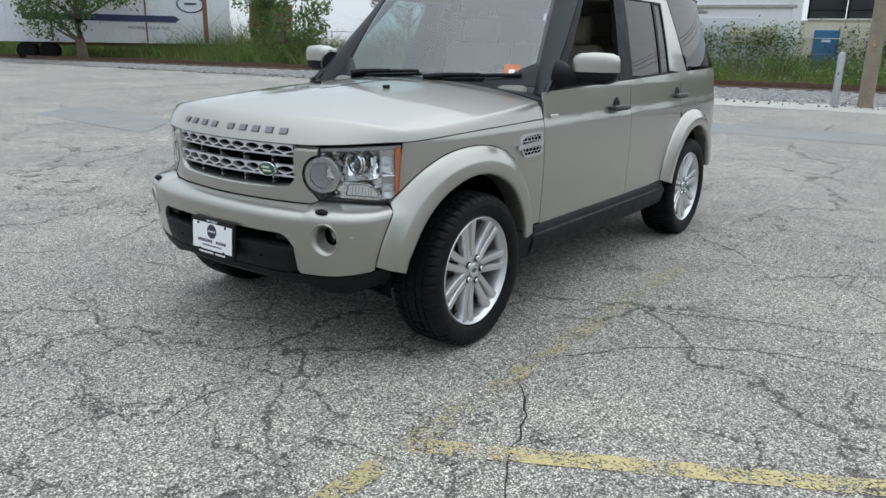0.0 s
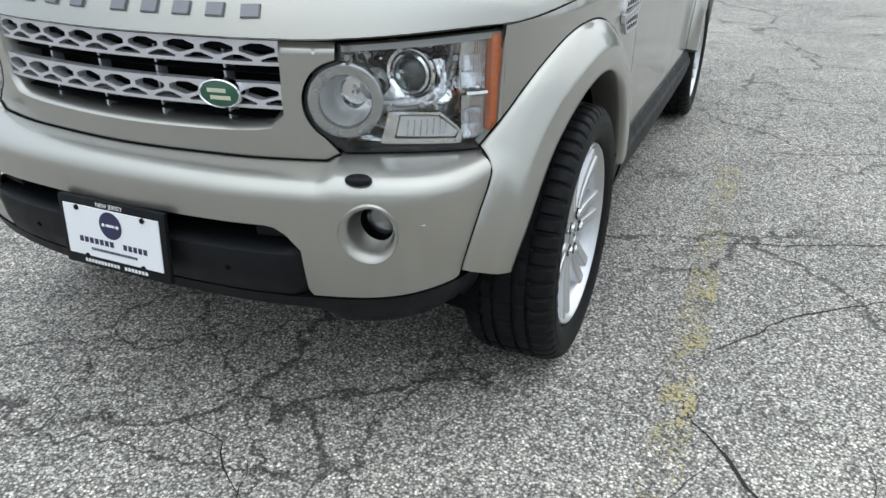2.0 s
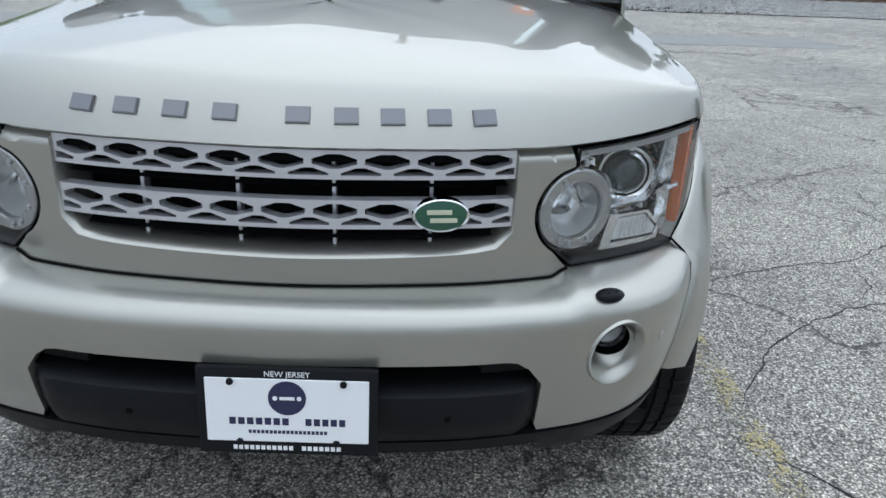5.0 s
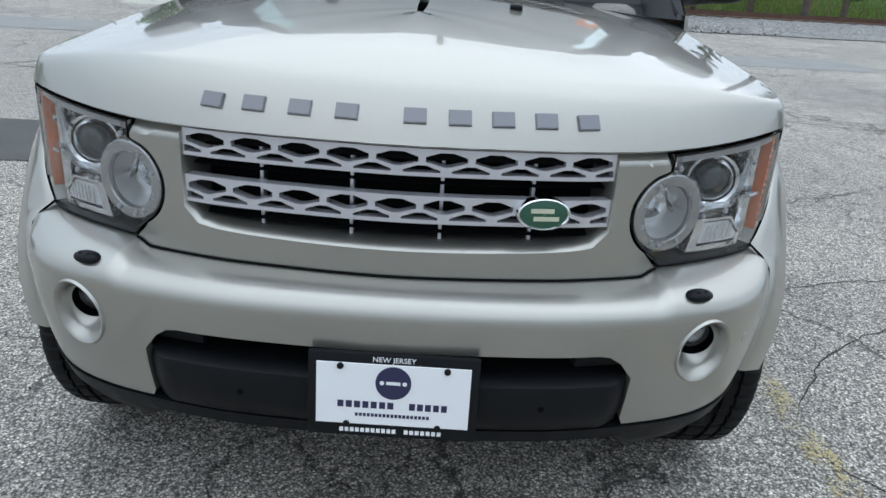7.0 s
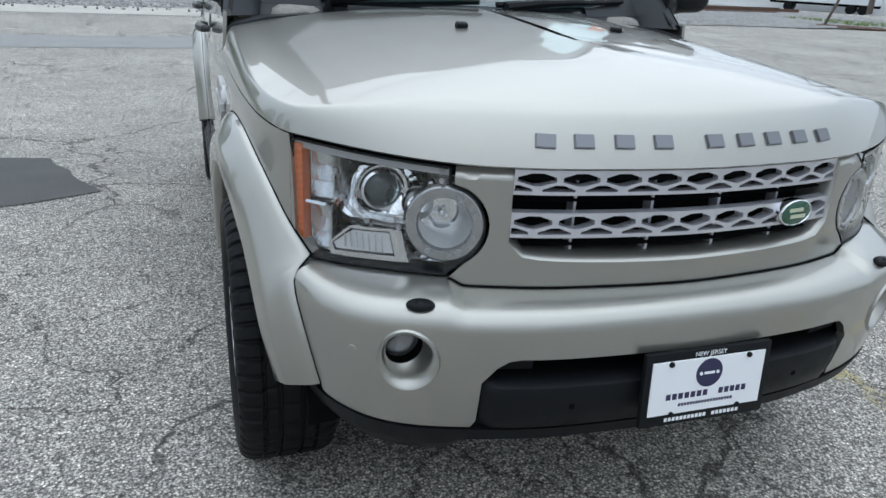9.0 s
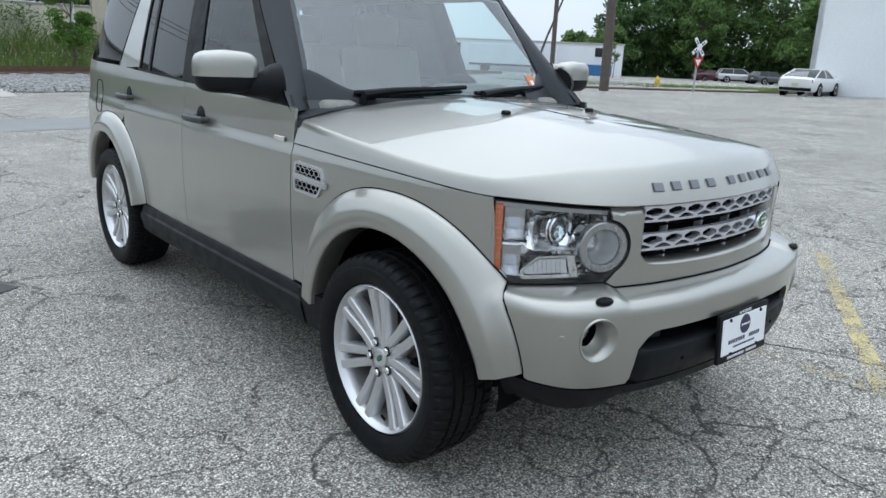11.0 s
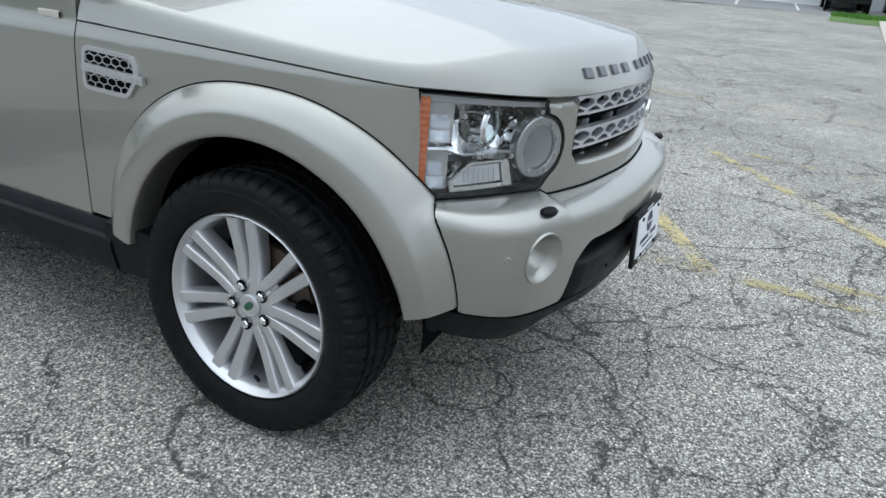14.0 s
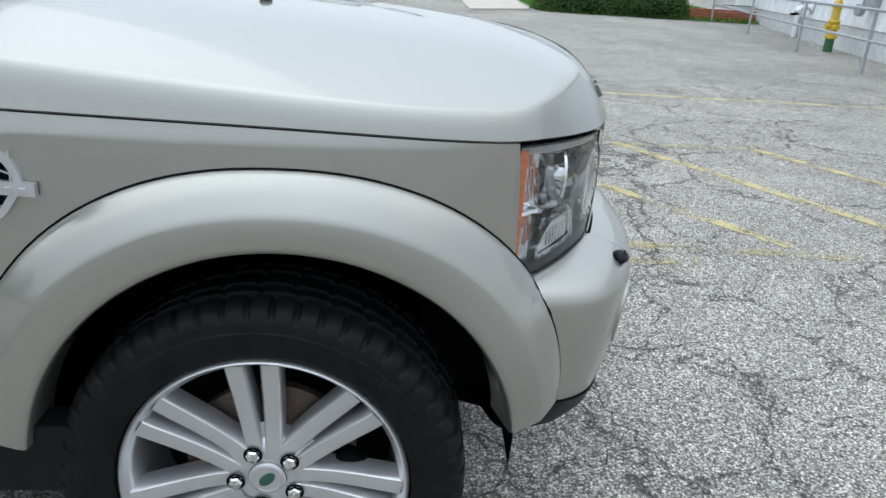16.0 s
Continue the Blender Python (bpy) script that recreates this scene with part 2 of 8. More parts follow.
def disc(bm, r, m=Matrix.Identity(4), seg=24, h=0.0, mi=0):
    vs = [bm.verts.new(m @ Vector((r * math.cos(2 * math.pi * i / seg), r * math.sin(2 * math.pi * i / seg), h))) for i in range(seg)]
    f = bm.faces.new(vs)
    f.material_index = mi
    return f


def tube(bm, pts, r, seg=8, caps=True, mi=0):
    """A round bar along a path; r may be one radius or one for each point."""
    pts = [Vector(p) for p in pts]
    rs = r if isinstance(r, (list, tuple)) else [r] * len(pts)
    rings = []
    up = Vector((0, 0, 1))
    for i, p in enumerate(pts):
        d = (pts[min(i + 1, len(pts) - 1)] - pts[max(i - 1, 0)]).normalized()
        side = d.cross(up)
        if side.length < 1e-3:
            side = d.cross(Vector((0, 1, 0)))
        side.normalize()
        nor = side.cross(d)
        rings.append([bm.verts.new(p + (side * math.cos(a) + nor * math.sin(a)) * rs[i]) for a in (2 * math.pi * k / seg for k in range(seg))])
    for a, b in zip(rings, rings[1:]):
        for k in range(seg):
            f = bm.faces.new((a[k], a[(k + 1) % seg], b[(k + 1) % seg], b[k]))
            f.material_index = mi
    if caps:
        for ring in (rings[0], rings[-1]):
            f = bm.faces.new(ring)
            f.material_index = mi


def sheet(bm, rows):
    """A grid of points as quads."""
    vs = [[bm.verts.new(p) for p in row] for row in rows]
    for a, b in zip(vs, vs[1:]):
        for i in range(len(a) - 1):
            bm.faces.new((a[i], a[i + 1], b[i + 1], b[i]))
    return vs


def slab(bm, outline, m, depth, bevel=0.0):
    """A flat outline (x, y) pushed up by depth along the local z axis of m."""
    lo = [bm.verts.new(m @ Vector((x, y, 0))) for x, y in outline]
    hi = [bm.verts.new(m @ Vector((x, y, depth))) for x, y in outline]
    n = len(lo)
    bm.faces.new(lo[::-1])
    top = bm.faces.new(hi)
    for i in range(n):
        bm.faces.new((lo[i], lo[(i + 1) % n], hi[(i + 1) % n], hi[i]))
    if bevel:
        bmesh.ops.bevel(bm, geom=top.edges[:], offset=bevel, segments=2, affect="EDGES")


def smoothstep(a, b, x):
    t = min(1.0, max(0.0, (x - a) / (b - a)))
    return t * t * (3 - 2 * t)


def surf(name, loops, fmap, material, parent, du, dv, lip=0.012, label="", centre=None, edge=0.0):
    """A panel cut from a curved surface: 2D loops (outer, then holes) filled, cut into a grid, and laid on fmap(u, v).
    Its rim is turned inward by lip. Normals come from the surface itself, so that reflections run smoothly."""
    bm = bmesh.new()
    for loop in loops:
        vs = [bm.verts.new((u, v, 0)) for u, v in loop]
        for a, b in zip(vs, vs[1:] + vs[:1]):
            bm.edges.new((a, b))
    bmesh.ops.triangle_fill(bm, use_beauty=True, use_dissolve=False, edges=bm.edges[:], normal=(0, 0, 1))
    us = [v.co.x for v in bm.verts]
    vs = [v.co.y for v in bm.verts]
    for lo, hi, step, axis in ((min(us), max(us), du, 0), (min(vs), max(vs), dv, 1)):
        count = max(1, round((hi - lo) / step))
        for i in range(1, count):
            c = lo + (hi - lo) * i / count
            co, no = ((c, 0, 0), (1, 0, 0)) if axis == 0 else ((0, c, 0), (0, 1, 0))
            bmesh.ops.bisect_plane(bm, geom=bm.verts[:] + bm.edges[:] + bm.faces[:], dist=1e-5, plane_co=co, plane_no=no)
    bmesh.ops.remove_doubles(bm, verts=bm.verts[:], dist=1e-5)
    mid = Vector(centre) if centre else None
    nor = {}
    e1, e2 = du * 0.02, dv * 0.02
    places = []
    for v in bm.verts:
        u, w = v.co.x, v.co.y
        p = fmap(u, w)
        n = (fmap(u + e1, w) - fmap(u - e1, w)).cross(fmap(u, w + e2) - fmap(u, w - e2))
        n.normalize()
        c = mid if mid else Vector((0, min(3.0, max(0.3, p.y)), 0.75))
        if n.dot(p - c) < 0:
            n.negate()
        nor[v] = n
        places.append((v, p))
    for v, p in places:
        v.co = p
    bm.normal_update()
    for f in bm.faces:
        if f.normal.dot(nor[f.verts[0]] + nor[f.verts[1]] + nor[f.verts[2]]) < 0:
            f.normal_flip()
    main = set(bm.faces)
    if lip:
        rim = [e for e in bm.edges if e.is_boundary]
        old = {v for e in rim for v in e.verts}
        got = bmesh.ops.extrude_edge_only(bm, edges=rim)
        fresh = [g for g in got["geom"] if isinstance(g, bmesh.types.BMVert)]
        for v in fresh:
            src = next(e.other_vert(v) for e in v.link_edges if e.other_vert(v) in old)
            v.co = src.co - nor[src] * lip
    bm.normal_update()
    for f in bm.faces:
        f.smooth = True
    bm.faces.ensure_lookup_table()
    per = []
    for f in bm.faces:
        for lp in f.loops:
            per.append(tuple(nor[lp.vert]) if f in main else tuple(f.normal))
    me = bpy.data.meshes.new(name)
    bm.to_mesh(me)
    bm.free()
    me.normals_split_custom_set(per)
    me.materials.append(material)
    ob = new(name, me)
    ob.parent = parent
    return tagged(ob, label)


def catmull(pts, k):
    i = int(min(len(pts) - 2, max(0, math.floor(k))))
    t = k - i
    p1, p2 = pts[i], pts[i + 1]
    # the curve mirrors itself at both ends of the car
    p0 = pts[i - 1] if i > 0 else (-pts[1][0], pts[1][1])
    p3 = pts[i + 2] if i + 2 < len(pts) else (-pts[-2][0], pts[-2][1])
    out = []
    for a, b, c, d in zip(p0, p1, p2, p3):
        out.append(0.5 * (2 * b + (c - a) * t + (2 * a - 5 * b + 4 * c - d) * t * t + (3 * b - a - 3 * c + d) * t**3))
    return out


# ---- the car's body: plan curves from the nose's middle round the corner and down the side ----
REAR = [(0.876, 0.0), (0.887, 0.35), (0.892, 0.7), (0.897, 1.2), (0.902, 2.0), (0.898, 2.7), (0.885, 3.17),
        (0.862, 3.43), (0.825, 3.59), (0.75, 3.70), (0.6, 3.76), (0.3, 3.80), (0.0, 3.81)]
NOSE = [(0.0, -0.740), (0.27, -0.717), (0.42, -0.684), (0.54, -0.640), (0.65, -0.578), (0.74, -0.508), (0.803, -0.435), (0.838, -0.33), (0.860, -0.20)]
CHIN = [(0.0, -0.825), (0.27, -0.812), (0.43, -0.785), (0.58, -0.742), (0.69, -0.690), (0.765, -0.615), (0.808, -0.52), (0.840, -0.40), (0.862, -0.24)]
UPPER, LOWER = NOSE + REAR, CHIN + REAR
KS = np.linspace(0, 21, 1051)
UP_T = np.array([catmull(UPPER, k) for k in KS])
LO_T = np.array([catmull(LOWER, k) for k in KS])


def chin_top(k):
    """Height of the bumper's upper edge: it steps up beside the nose panel and runs on under the headlight."""
    return 0.748 + 0.014 * smoothstep(2.50, 2.80, abs(k)) - 0.006 * smoothstep(3.0, 5.6, abs(k))


LEDGE = 3.0


def chin_drop(w):
    """How far the bumper's shoulder has fallen at a share w of its depth."""
    return 0.018 * w + 0.042 * (1 - max(0.0, 1 - w**LEDGE) ** (1 / LEDGE))


DROP_W = np.linspace(0, 1, 201)
DROP_Z = np.array([chin_drop(w) for w in DROP_W])


SHOULDER = 0.687


def chin(k, z):
    top = chin_top(k)
    return float(np.interp((top - z) * 0.060 / (top - SHOULDER), DROP_Z, DROP_W))


def side_off(z, y):
    """How far the side stands out of or behind its plan curve at a height."""
    if z > 1.20:
        h = z - 1.20
        return -0.0172 - 0.24 * h - 0.10 * h * h
    if z > 1.010:
        return 0.004 - 0.0095 * smoothstep(1.004, 1.060, z) - 0.0117 * (z - 1.010) / 0.190
    if z > 0.62:
        return 0.004 + 0.006 * math.sin(math.pi * (z - 0.62) / 0.40)
    return 0.004 - 0.10 * (0.62 - z) ** 2 - 0.018 * (0.62 - z)


def front_off(z):
    return -0.55 * max(0.0, 0.66 - z) ** 2 - 0.06 * max(0.0, 0.68 - z)


def plan(k, w):
    i = min(1049, max(0, int(k * 50)))
    f = k * 50 - i
    a = UP_T[i] + (UP_T[i + 1] - UP_T[i]) * f
    if w:
        b = LO_T[i] + (LO_T[i + 1] - LO_T[i]) * f
        a = a + (b - a) * w
    return a


def body(k, z, out=0.0):
    """The body's surface at plan knot k (negative: the car's other side) and height z."""
    s = -1.0 if k < 0 else 1.0
    k = abs(k)
    w = chin(k, z)
    p = plan(k, w)
    d = plan(min(21, k + 0.02), w) - plan(max(0, k - 0.02), w)
    d = d / math.hypot(*d)
    off = out
    ws = smoothstep(5.5, 8.5, k)
    off += ws * side_off(z, p[1]) + (1 - ws) * front_off(z)
    return Vector((s * (p[0] + d[1] * off), p[1] - d[0] * off, z))


def chin_skin(k, q, out=0.0):
    """The bumper: q from -0.1 at its inner upper edge round the ledge to 0, then metres down its face."""
    s = -1.0 if k < 0 else 1.0
    k = abs(k)
    if q < 0:
        # farther in, the ledge runs on level beneath the nose
        out += min(0.0, q + 0.1)
        q = max(q, -0.1)
        th = (q + 0.1) / 0.1 * math.pi / 2
        w = max(0.0, math.sin(th)) ** (2 / LEDGE)
        z = chin_top(k) - chin_drop(w) * (chin_top(k) - SHOULDER) / 0.060
    else:
        w, z = 1.0, SHOULDER - q
    p = plan(k, w)
    d = plan(min(21, k + 0.02), w) - plan(max(0, k - 0.02), w)
    d = d / math.hypot(*d)
    ws = smoothstep(5.5, 8.5, k)
    off = out + ws * side_off(z, p[1]) + (1 - ws) * front_off(z)
    return Vector((s * (p[0] + d[1] * off), p[1] - d[0] * off, z))


def flare_base(y, z, s, out):
    """The body under a wheel-arch flare, where nose and bumper blend without a ledge."""
    w = 1 - smoothstep(0.56, 0.86, z)
    col = UP_T[200:, 1] * (1 - w) + LO_T[200:, 1] * w
    k = float(np.interp(y, col, KS[200:]))
    p = plan(k, w)
    d = plan(min(21, k + 0.02), w) - plan(max(0, k - 0.02), w)
    d = d / math.hypot(*d)
    ws = smoothstep(5.5, 8.5, k)
    off = out + ws * side_off(z, p[1]) + (1 - ws) * front_off(z)
    return Vector((s * (p[0] + d[1] * off), p[1] - d[0] * off, z))


def k_of_y(y, z):
    w = chin(6.0, z)
    col = UP_T[200:, 1] * (1 - w) + LO_T[200:, 1] * w
    return float(np.interp(y, col, KS[200:]))


def side(s, out=0.0):
    """fmap for panels given in (y, z) on the car's left (s = 1) or right (s = -1)."""
    return lambda y, z: body(s * k_of_y(y if y < 3 else 3 + (y - 3) * 0.86, z), z, out)


def front(out=0.0):
    return lambda k, z: body(k, z, out)


def hood_lip(k):
    k = abs(k)
    return 1.002 + 0.022 * smoothstep(2.0, 6.0, k) + 0.033 * min(1.0, max(0.0, (k - 6.0) / 4.7)) ** 1.3


def hood_top(x, y):
    """The bonnet's upper face: a crowned plate between two shoulder creases that climb to the windscreen."""
    u = min(1.0, max(0.0, (0.6 - y) / 1.34))
    spine = 1.226 - 0.090 * u**1.5 - 0.085 * u**12
    crease = 1.062 + (y + 0.44) * 0.083
    return spine - (spine - crease) * (abs(x) / 0.835) ** 2.3


def soft_min(a, b, r):
    d = max(r - abs(a - b), 0.0)
    return min(a, b) - d * d / (4 * r)


def hood(k, a):
    """The bonnet: a runs from its shut line (0) up and over to its spine (1)."""
    s = -1.0 if k < 0 else 1.0
    k = abs(k)
    z0 = hood_lip(k)
    p = body(k, z0, 0.002)
    cy = -0.15 + (p.y + 0.74) / 1.34 * 0.70
    h = 0.985 * min(1.0, max(0.0, a)) ** 2.1
    x, y = p.x * (1 - h), p.y + (cy - p.y) * h
    d = plan(min(21, k + 0.02), 0) - plan(max(0, k - 0.02), 0)
    d = d / math.hypot(*d)
    inward = (p.x - x) * d[1] + (y - p.y) * d[0]
    # a steep skirt rolls over into the top; the nose rolls over a wider curve than the flanks
    w = smoothstep(3.2, 6.2, k)
    wall = z0 + inward * (2.3 + 1.2 * w)
    z = soft_min(wall, hood_top(x, y), 0.105 - 0.070 * w)
    return Vector((s * x, y, z0 + max(0.0, z - soft_min(z0, hood_top(p.x, p.y), 0.105 - 0.070 * w))))


def ring2(cx, cy, rx, ry, a0, a1, n, power=2.0):
    out = []
    for i in range(n + 1):
        a = radians(a0 + (a1 - a0) * i / n)
        c, s = math.cos(a), math.sin(a)
        out.append((cx + rx * math.copysign(abs(c) ** (2 / power), c), cy + ry * math.copysign(abs(s) ** (2 / power), s)))
    return out


def dense(pts, step):
    """The closed outline with points added so that none lie farther apart than step."""
    out = []
    for (a, b), (c, d) in zip(pts, pts[1:] + pts[:1]):
        n = max(1, int(math.hypot(c - a, d - b) / step))
        out += [(a + (c - a) * i / n, b + (d - b) * i / n) for i in range(n)]
    return out


car = thing("suv_car")
tagged(car, "champagne-silver boxy SUV with silver alloy wheels parked on worn asphalt", "car")

# wheel openings: centre, half axes of the opening and of the flare's outer edge
ARCH_F = (-0.030, 0.40, 0.432, 0.448, -0.032, 0.550, 0.574)
ARCH_R = (2.872, 0.40, 0.430, 0.450, 2.872, 0.565, 0.572)


def arch_outer(arch, a0, a1, n, grow=0.0):
    return ring2(arch[4], arch[1], arch[5] + grow, arch[6] + grow, a0, a1, n, 2.25)


def angle_at(arch, z, grow=0.0):
    return math.degrees(math.asin(((z - arch[1]) / (arch[6] + grow)) ** (2.25 / 2)))


SEAM_F, SEAM_M = 0.605, 1.70
SILL = 0.492


def build_side(s):
    """Fender, doors, quarter panel, flares, glass and fittings of one side."""
    fm = side(s)
    # front fender
    a1 = angle_at(ARCH_F, SILL + 0.012)
    a0 = 180 - angle_at(ARCH_F, 0.756)
    arc = arch_outer(ARCH_F, a0, a1, 26, -0.012)
    top = [(y, hood_lip(k_of_y(y, 1.05)) - 0.005) for y in np.linspace(SEAM_F - 0.003, -0.435, 14)]
    lamp_edge = [(-0.440, 0.98), (-0.445, 0.90), (-0.449, 0.766)]
    fender = surf("fender", [[(float(a), float(b)) for a, b in arc + [(SEAM_F - 0.003, SILL + 0.012)] + top + lamp_edge]], fm, M_PAINT, car, 0.06, 0.011)
    # front door below the belt
    belt = lambda y: 1.188 + 0.031 * (y - 0.6)
    loop = dense([(SEAM_F + 0.002, SILL), (SEAM_M - 0.002, SILL), (SEAM_M - 0.002, belt(1.70)), (SEAM_F + 0.002, belt(0.605))], 0.12)
    door_f = surf("front_door", [loop], fm, M_PAINT, car, 0.12, 0.016)
    # rear door, cut round the rear flare
    b0 = 180 - angle_at(ARCH_R, SILL + 0.012)
    arc = arch_outer(ARCH_R, b0, 118, 18, -0.012)
    loop = [(SEAM_M + 0.002, SILL + 0.0)] + arc + [(2.60, 0.97), (2.595, 1.1), (2.60, belt(2.6)), (2.2, belt(2.2)), (SEAM_M + 0.002, belt(1.7))]
    loop[1:1] = [(2.0, SILL)]
    door_r = surf("rear_door", [loop], fm, M_PAINT, car, 0.12, 0.016)
    # quarter panel with the rear pillar up to the roof
    arc = arch_outer(ARCH_R, 116.5, angle_at(ARCH_R, 0.55), 18, -0.012)
    loop = [(2.604, 0.975)] + arc[1:] + [(3.50, 0.55), (3.62, 0.60), (3.70, 0.9), (3.71, 1.27), (3.3, 1.262), (2.735, 1.255), (2.578, 1.764), (2.553, 1.749), (2.440, 1.26), (2.604, 1.252), (2.60, 1.1)]
    quarter = surf("quarter_panel", [dense(loop, 0.1)], fm, M_PAINT, car, 0.07, 0.045)
    # wheel-arch flares
    for arch, name, r0, r1 in ((ARCH_F, "front_wheel_arch", angle_at(ARCH_F, 0.50), 180 - math.degrees(math.asin(0.080 / ARCH_F[6]))), (ARCH_R, "rear_wheel_arch", angle_at(ARCH_R, 0.54), 180 - angle_at(ARCH_R, 0.50))):
        bm = bmesh.new()
        n = 56
        prof = [(1.005, -0.03), (1.0, 0.0), (0.99, 0.006), (0.93, 0.0165), (0.75, 0.032), (0.56, 0.0475), (0.50, 0.0515), (0.46, 0.0530), (0.30, 0.0535), (0.12, 0.0535), (0.03, 0.051), (0.0, 0.044), (-0.01, 0.02), (-0.02, -0.05)]
        rows = []
        for i in range(n + 1):
            t = i / n
            deg = r0 + (r1 - r0) * t
            ai = ring2(arch[0], arch[1], arch[2], arch[3], deg, deg, 1)[0]
            ao = ring2(arch[4], arch[1], arch[5], arch[6], deg, deg, 1, 2.25)[0]
            # both edges end level with each other
            row = []
            for f, bulge in prof:
                y = ai[0] + (ao[0] - ai[0]) * f
                z = ai[1] + (ao[1] - ai[1]) * f
                g = 1 - smoothstep(0.70, 0.97, f)
                row.append(body(s * k_of_y(y, z), z, bulge).lerp(flare_base(y, z, s, bulge), g))
            rows.append(row)
        sheet(bm, rows)
        flare = part(name, bm, M_PAINT, car, angle=50)
        # shadow gap between flare and panels
        bm = bmesh.new()
        tube(bm, [row[1] + (row[1] - row[4]).normalized() * 0.0015 for row in rows], 0.0026, 6)
        part("flare_gap", bm, M_DARK, flare)
    # black sill
    bm = bmesh.new()
    rows = []
    for y in np.linspace(0.50, 2.34, 24):
        k = s * k_of_y(float(y), 0.5)
        rows.append([body(k, z, o) for z, o in ((0.496, -0.03), (0.494, 0.006), (0.486, 0.012), (0.455, 0.020), (0.445, 0.030), (0.425, 0.034), (0.35, 0.020), (0.325, 0.0), (0.31, -0.06))])
    sheet(bm, rows)
    part("sill", bm, M_BLACK, car, "satin black plastic sill", angle=30)
    # black ends that close the fender's foot and the flare's ends
    bm = bmesh.new()
    rows = []
    for y in np.linspace(0.33, 0.52, 6):
        k = s * k_of_y(float(y), 0.5)
        rows.append([body(k, z, o) for z, o in ((0.502, -0.03), (0.500, 0.030), (0.43, 0.028), (0.34, 0.012), (0.32, -0.05))])
    sheet(bm, rows)
    part("sill_end", bm, M_BLACK, car, angle=30)
    # glass and pillars of the greenhouse
    blackm = side(s, -0.004)
    glassm = side(s, -0.010)
    belt_in = lambda y: belt(y) + 0.004
    # black band behind all side windows, with openings where the panes stand
    win_f = [(0.80, belt(0.80) + 0.010), (1.545, belt(1.545) + 0.010), (1.672, 1.714), (1.30, 1.712), (1.272, 1.698)]
    win_r = [(1.748, belt(1.748) + 0.012), (2.222, belt(2.222) + 0.012), (2.295, 1.714), (1.832, 1.715)]
    win_q = [(2.246, belt(2.246) + 0.012), (2.385, belt(2.385) + 0.014), (2.434, 1.700), (2.330, 1.710)]
    band = [(0.662, belt(0.662) + 0.003), (1.70, belt(1.7) + 0.003), (2.415, belt(2.415) + 0.003), (2.472, 1.735), (1.7, 1.744), (1.262, 1.734), (1.232, 1.712)]
    surf("window_frame", [dense(band, 0.12), dense(win_f, 0.15)[::-1], dense(win_r, 0.15)[::-1], dense(win_q, 0.15)[::-1]], blackm, M_BLACK, car, 0.2, 0.08, 0.03, "satin black window surround")
    if s < 0:
        surf("front_window", [dense(win_f, 0.15)], glassm, M_SIDEGLASS, door_f, 0.15, 0.08, 0)
    surf("rear_window", [dense(win_r, 0.15)], glassm, M_PRIVACY, door_r, 0.15, 0.08, 0, "dark tinted glass")
    surf("quarter_light", [dense(win_q, 0.15)], glassm, M_PRIVACY, door_r, 0.15, 0.08, 0, "dark tinted glass")
    # painted door tops
    tops = [(1.264, 1.721), (1.7, 1.723), (2.452, 1.719), (2.395, 1.262), (2.45, 1.262), (2.548, 1.742), (2.50, 1.7465), (1.7, 1.7455), (1.45, 1.7435), (1.285, 1.736), (1.262, 1.731)]
    surf("door_top", [dense(tops, 0.12)], fm, M_PAINT, car, 0.12, 0.05, 0.02)
    # rear side glass that wraps to the roof
    glass = [(2.748, 1.280), (3.37, 1.288), (3.392, 1.40), (3.350, 1.765), (3.22, 1.785), (2.70, 1.790), (2.584, 1.772)]
    surf("side_glass", [dense(glass, 0.1)], side(s, 0.001), M_PRIVACY, car, 0.1, 0.08, 0.0, "dark tinted rear side glass")
    # near-black sheet behind the glass, in place of the cabin's shade
    surf("side_glass_shade_sheet", [dense(glass, 0.1)], side(s, -0.05), M_DARK, car, 0.1, 0.08, 0.0)
    # tail lamp
    tail = [(3.715, 0.92), (3.735, 0.92), (3.80, 0.95), (3.80, 1.25), (3.715, 1.268)]
    surf("tail_light", [dense(tail, 0.04)], side(s, 0.006), M_RED, car, 0.03, 0.04, 0.02, "red tail light at the rear corner")
    return door_f, door_r, fender


left_parts = build_side(1.0)
right_parts = build_side(-1.0)

# ---- bonnet, nose and bumper ----
K_END = k_of_y(0.60, 1.06)
bonnet_loop = [(k, 0.0) for k in np.linspace(-K_END, K_END, 90)] + [(k, 1.0) for k in np.linspace(K_END, -K_END, 90)]
bonnet = surf("bonnet", [[(float(a), float(b)) for a, b in bonnet_loop]], hood, M_PAINT, car, 0.16, 0.022, 0.0)
# join the two halves along the middle
bm = bmesh.new()
bm.from_mesh(bonnet.data)
bmesh.ops.remove_doubles(bm, verts=bm.verts[:], dist=0.0012)
bm.to_mesh(bonnet.data)
bm.free()
# rolled rim of the bonnet
bm = bmesh.new()
rows = []
for k in np.linspace(-K_END, K_END, 120):
    z0 = hood_lip(k)
    rows.append([body(k, z0, 0.002), body(k, z0 - 0.0035, -0.002), body(k, z0 - 0.001, -0.03)])
sheet(bm, rows)
part("bonnet_rim", bm, M_PAINT, bonnet)
# dark gap under the bonnet
bm = bmesh.new()
rows = [[body(k, hood_lip(k) + 0.004, -0.018), body(k, hood_lip(k) - 0.03, -0.022)] for k in np.linspace(-K_END, K_END, 120)]
sheet(bm, rows)
part("shut_line_seal", bm, M_DARK, car)

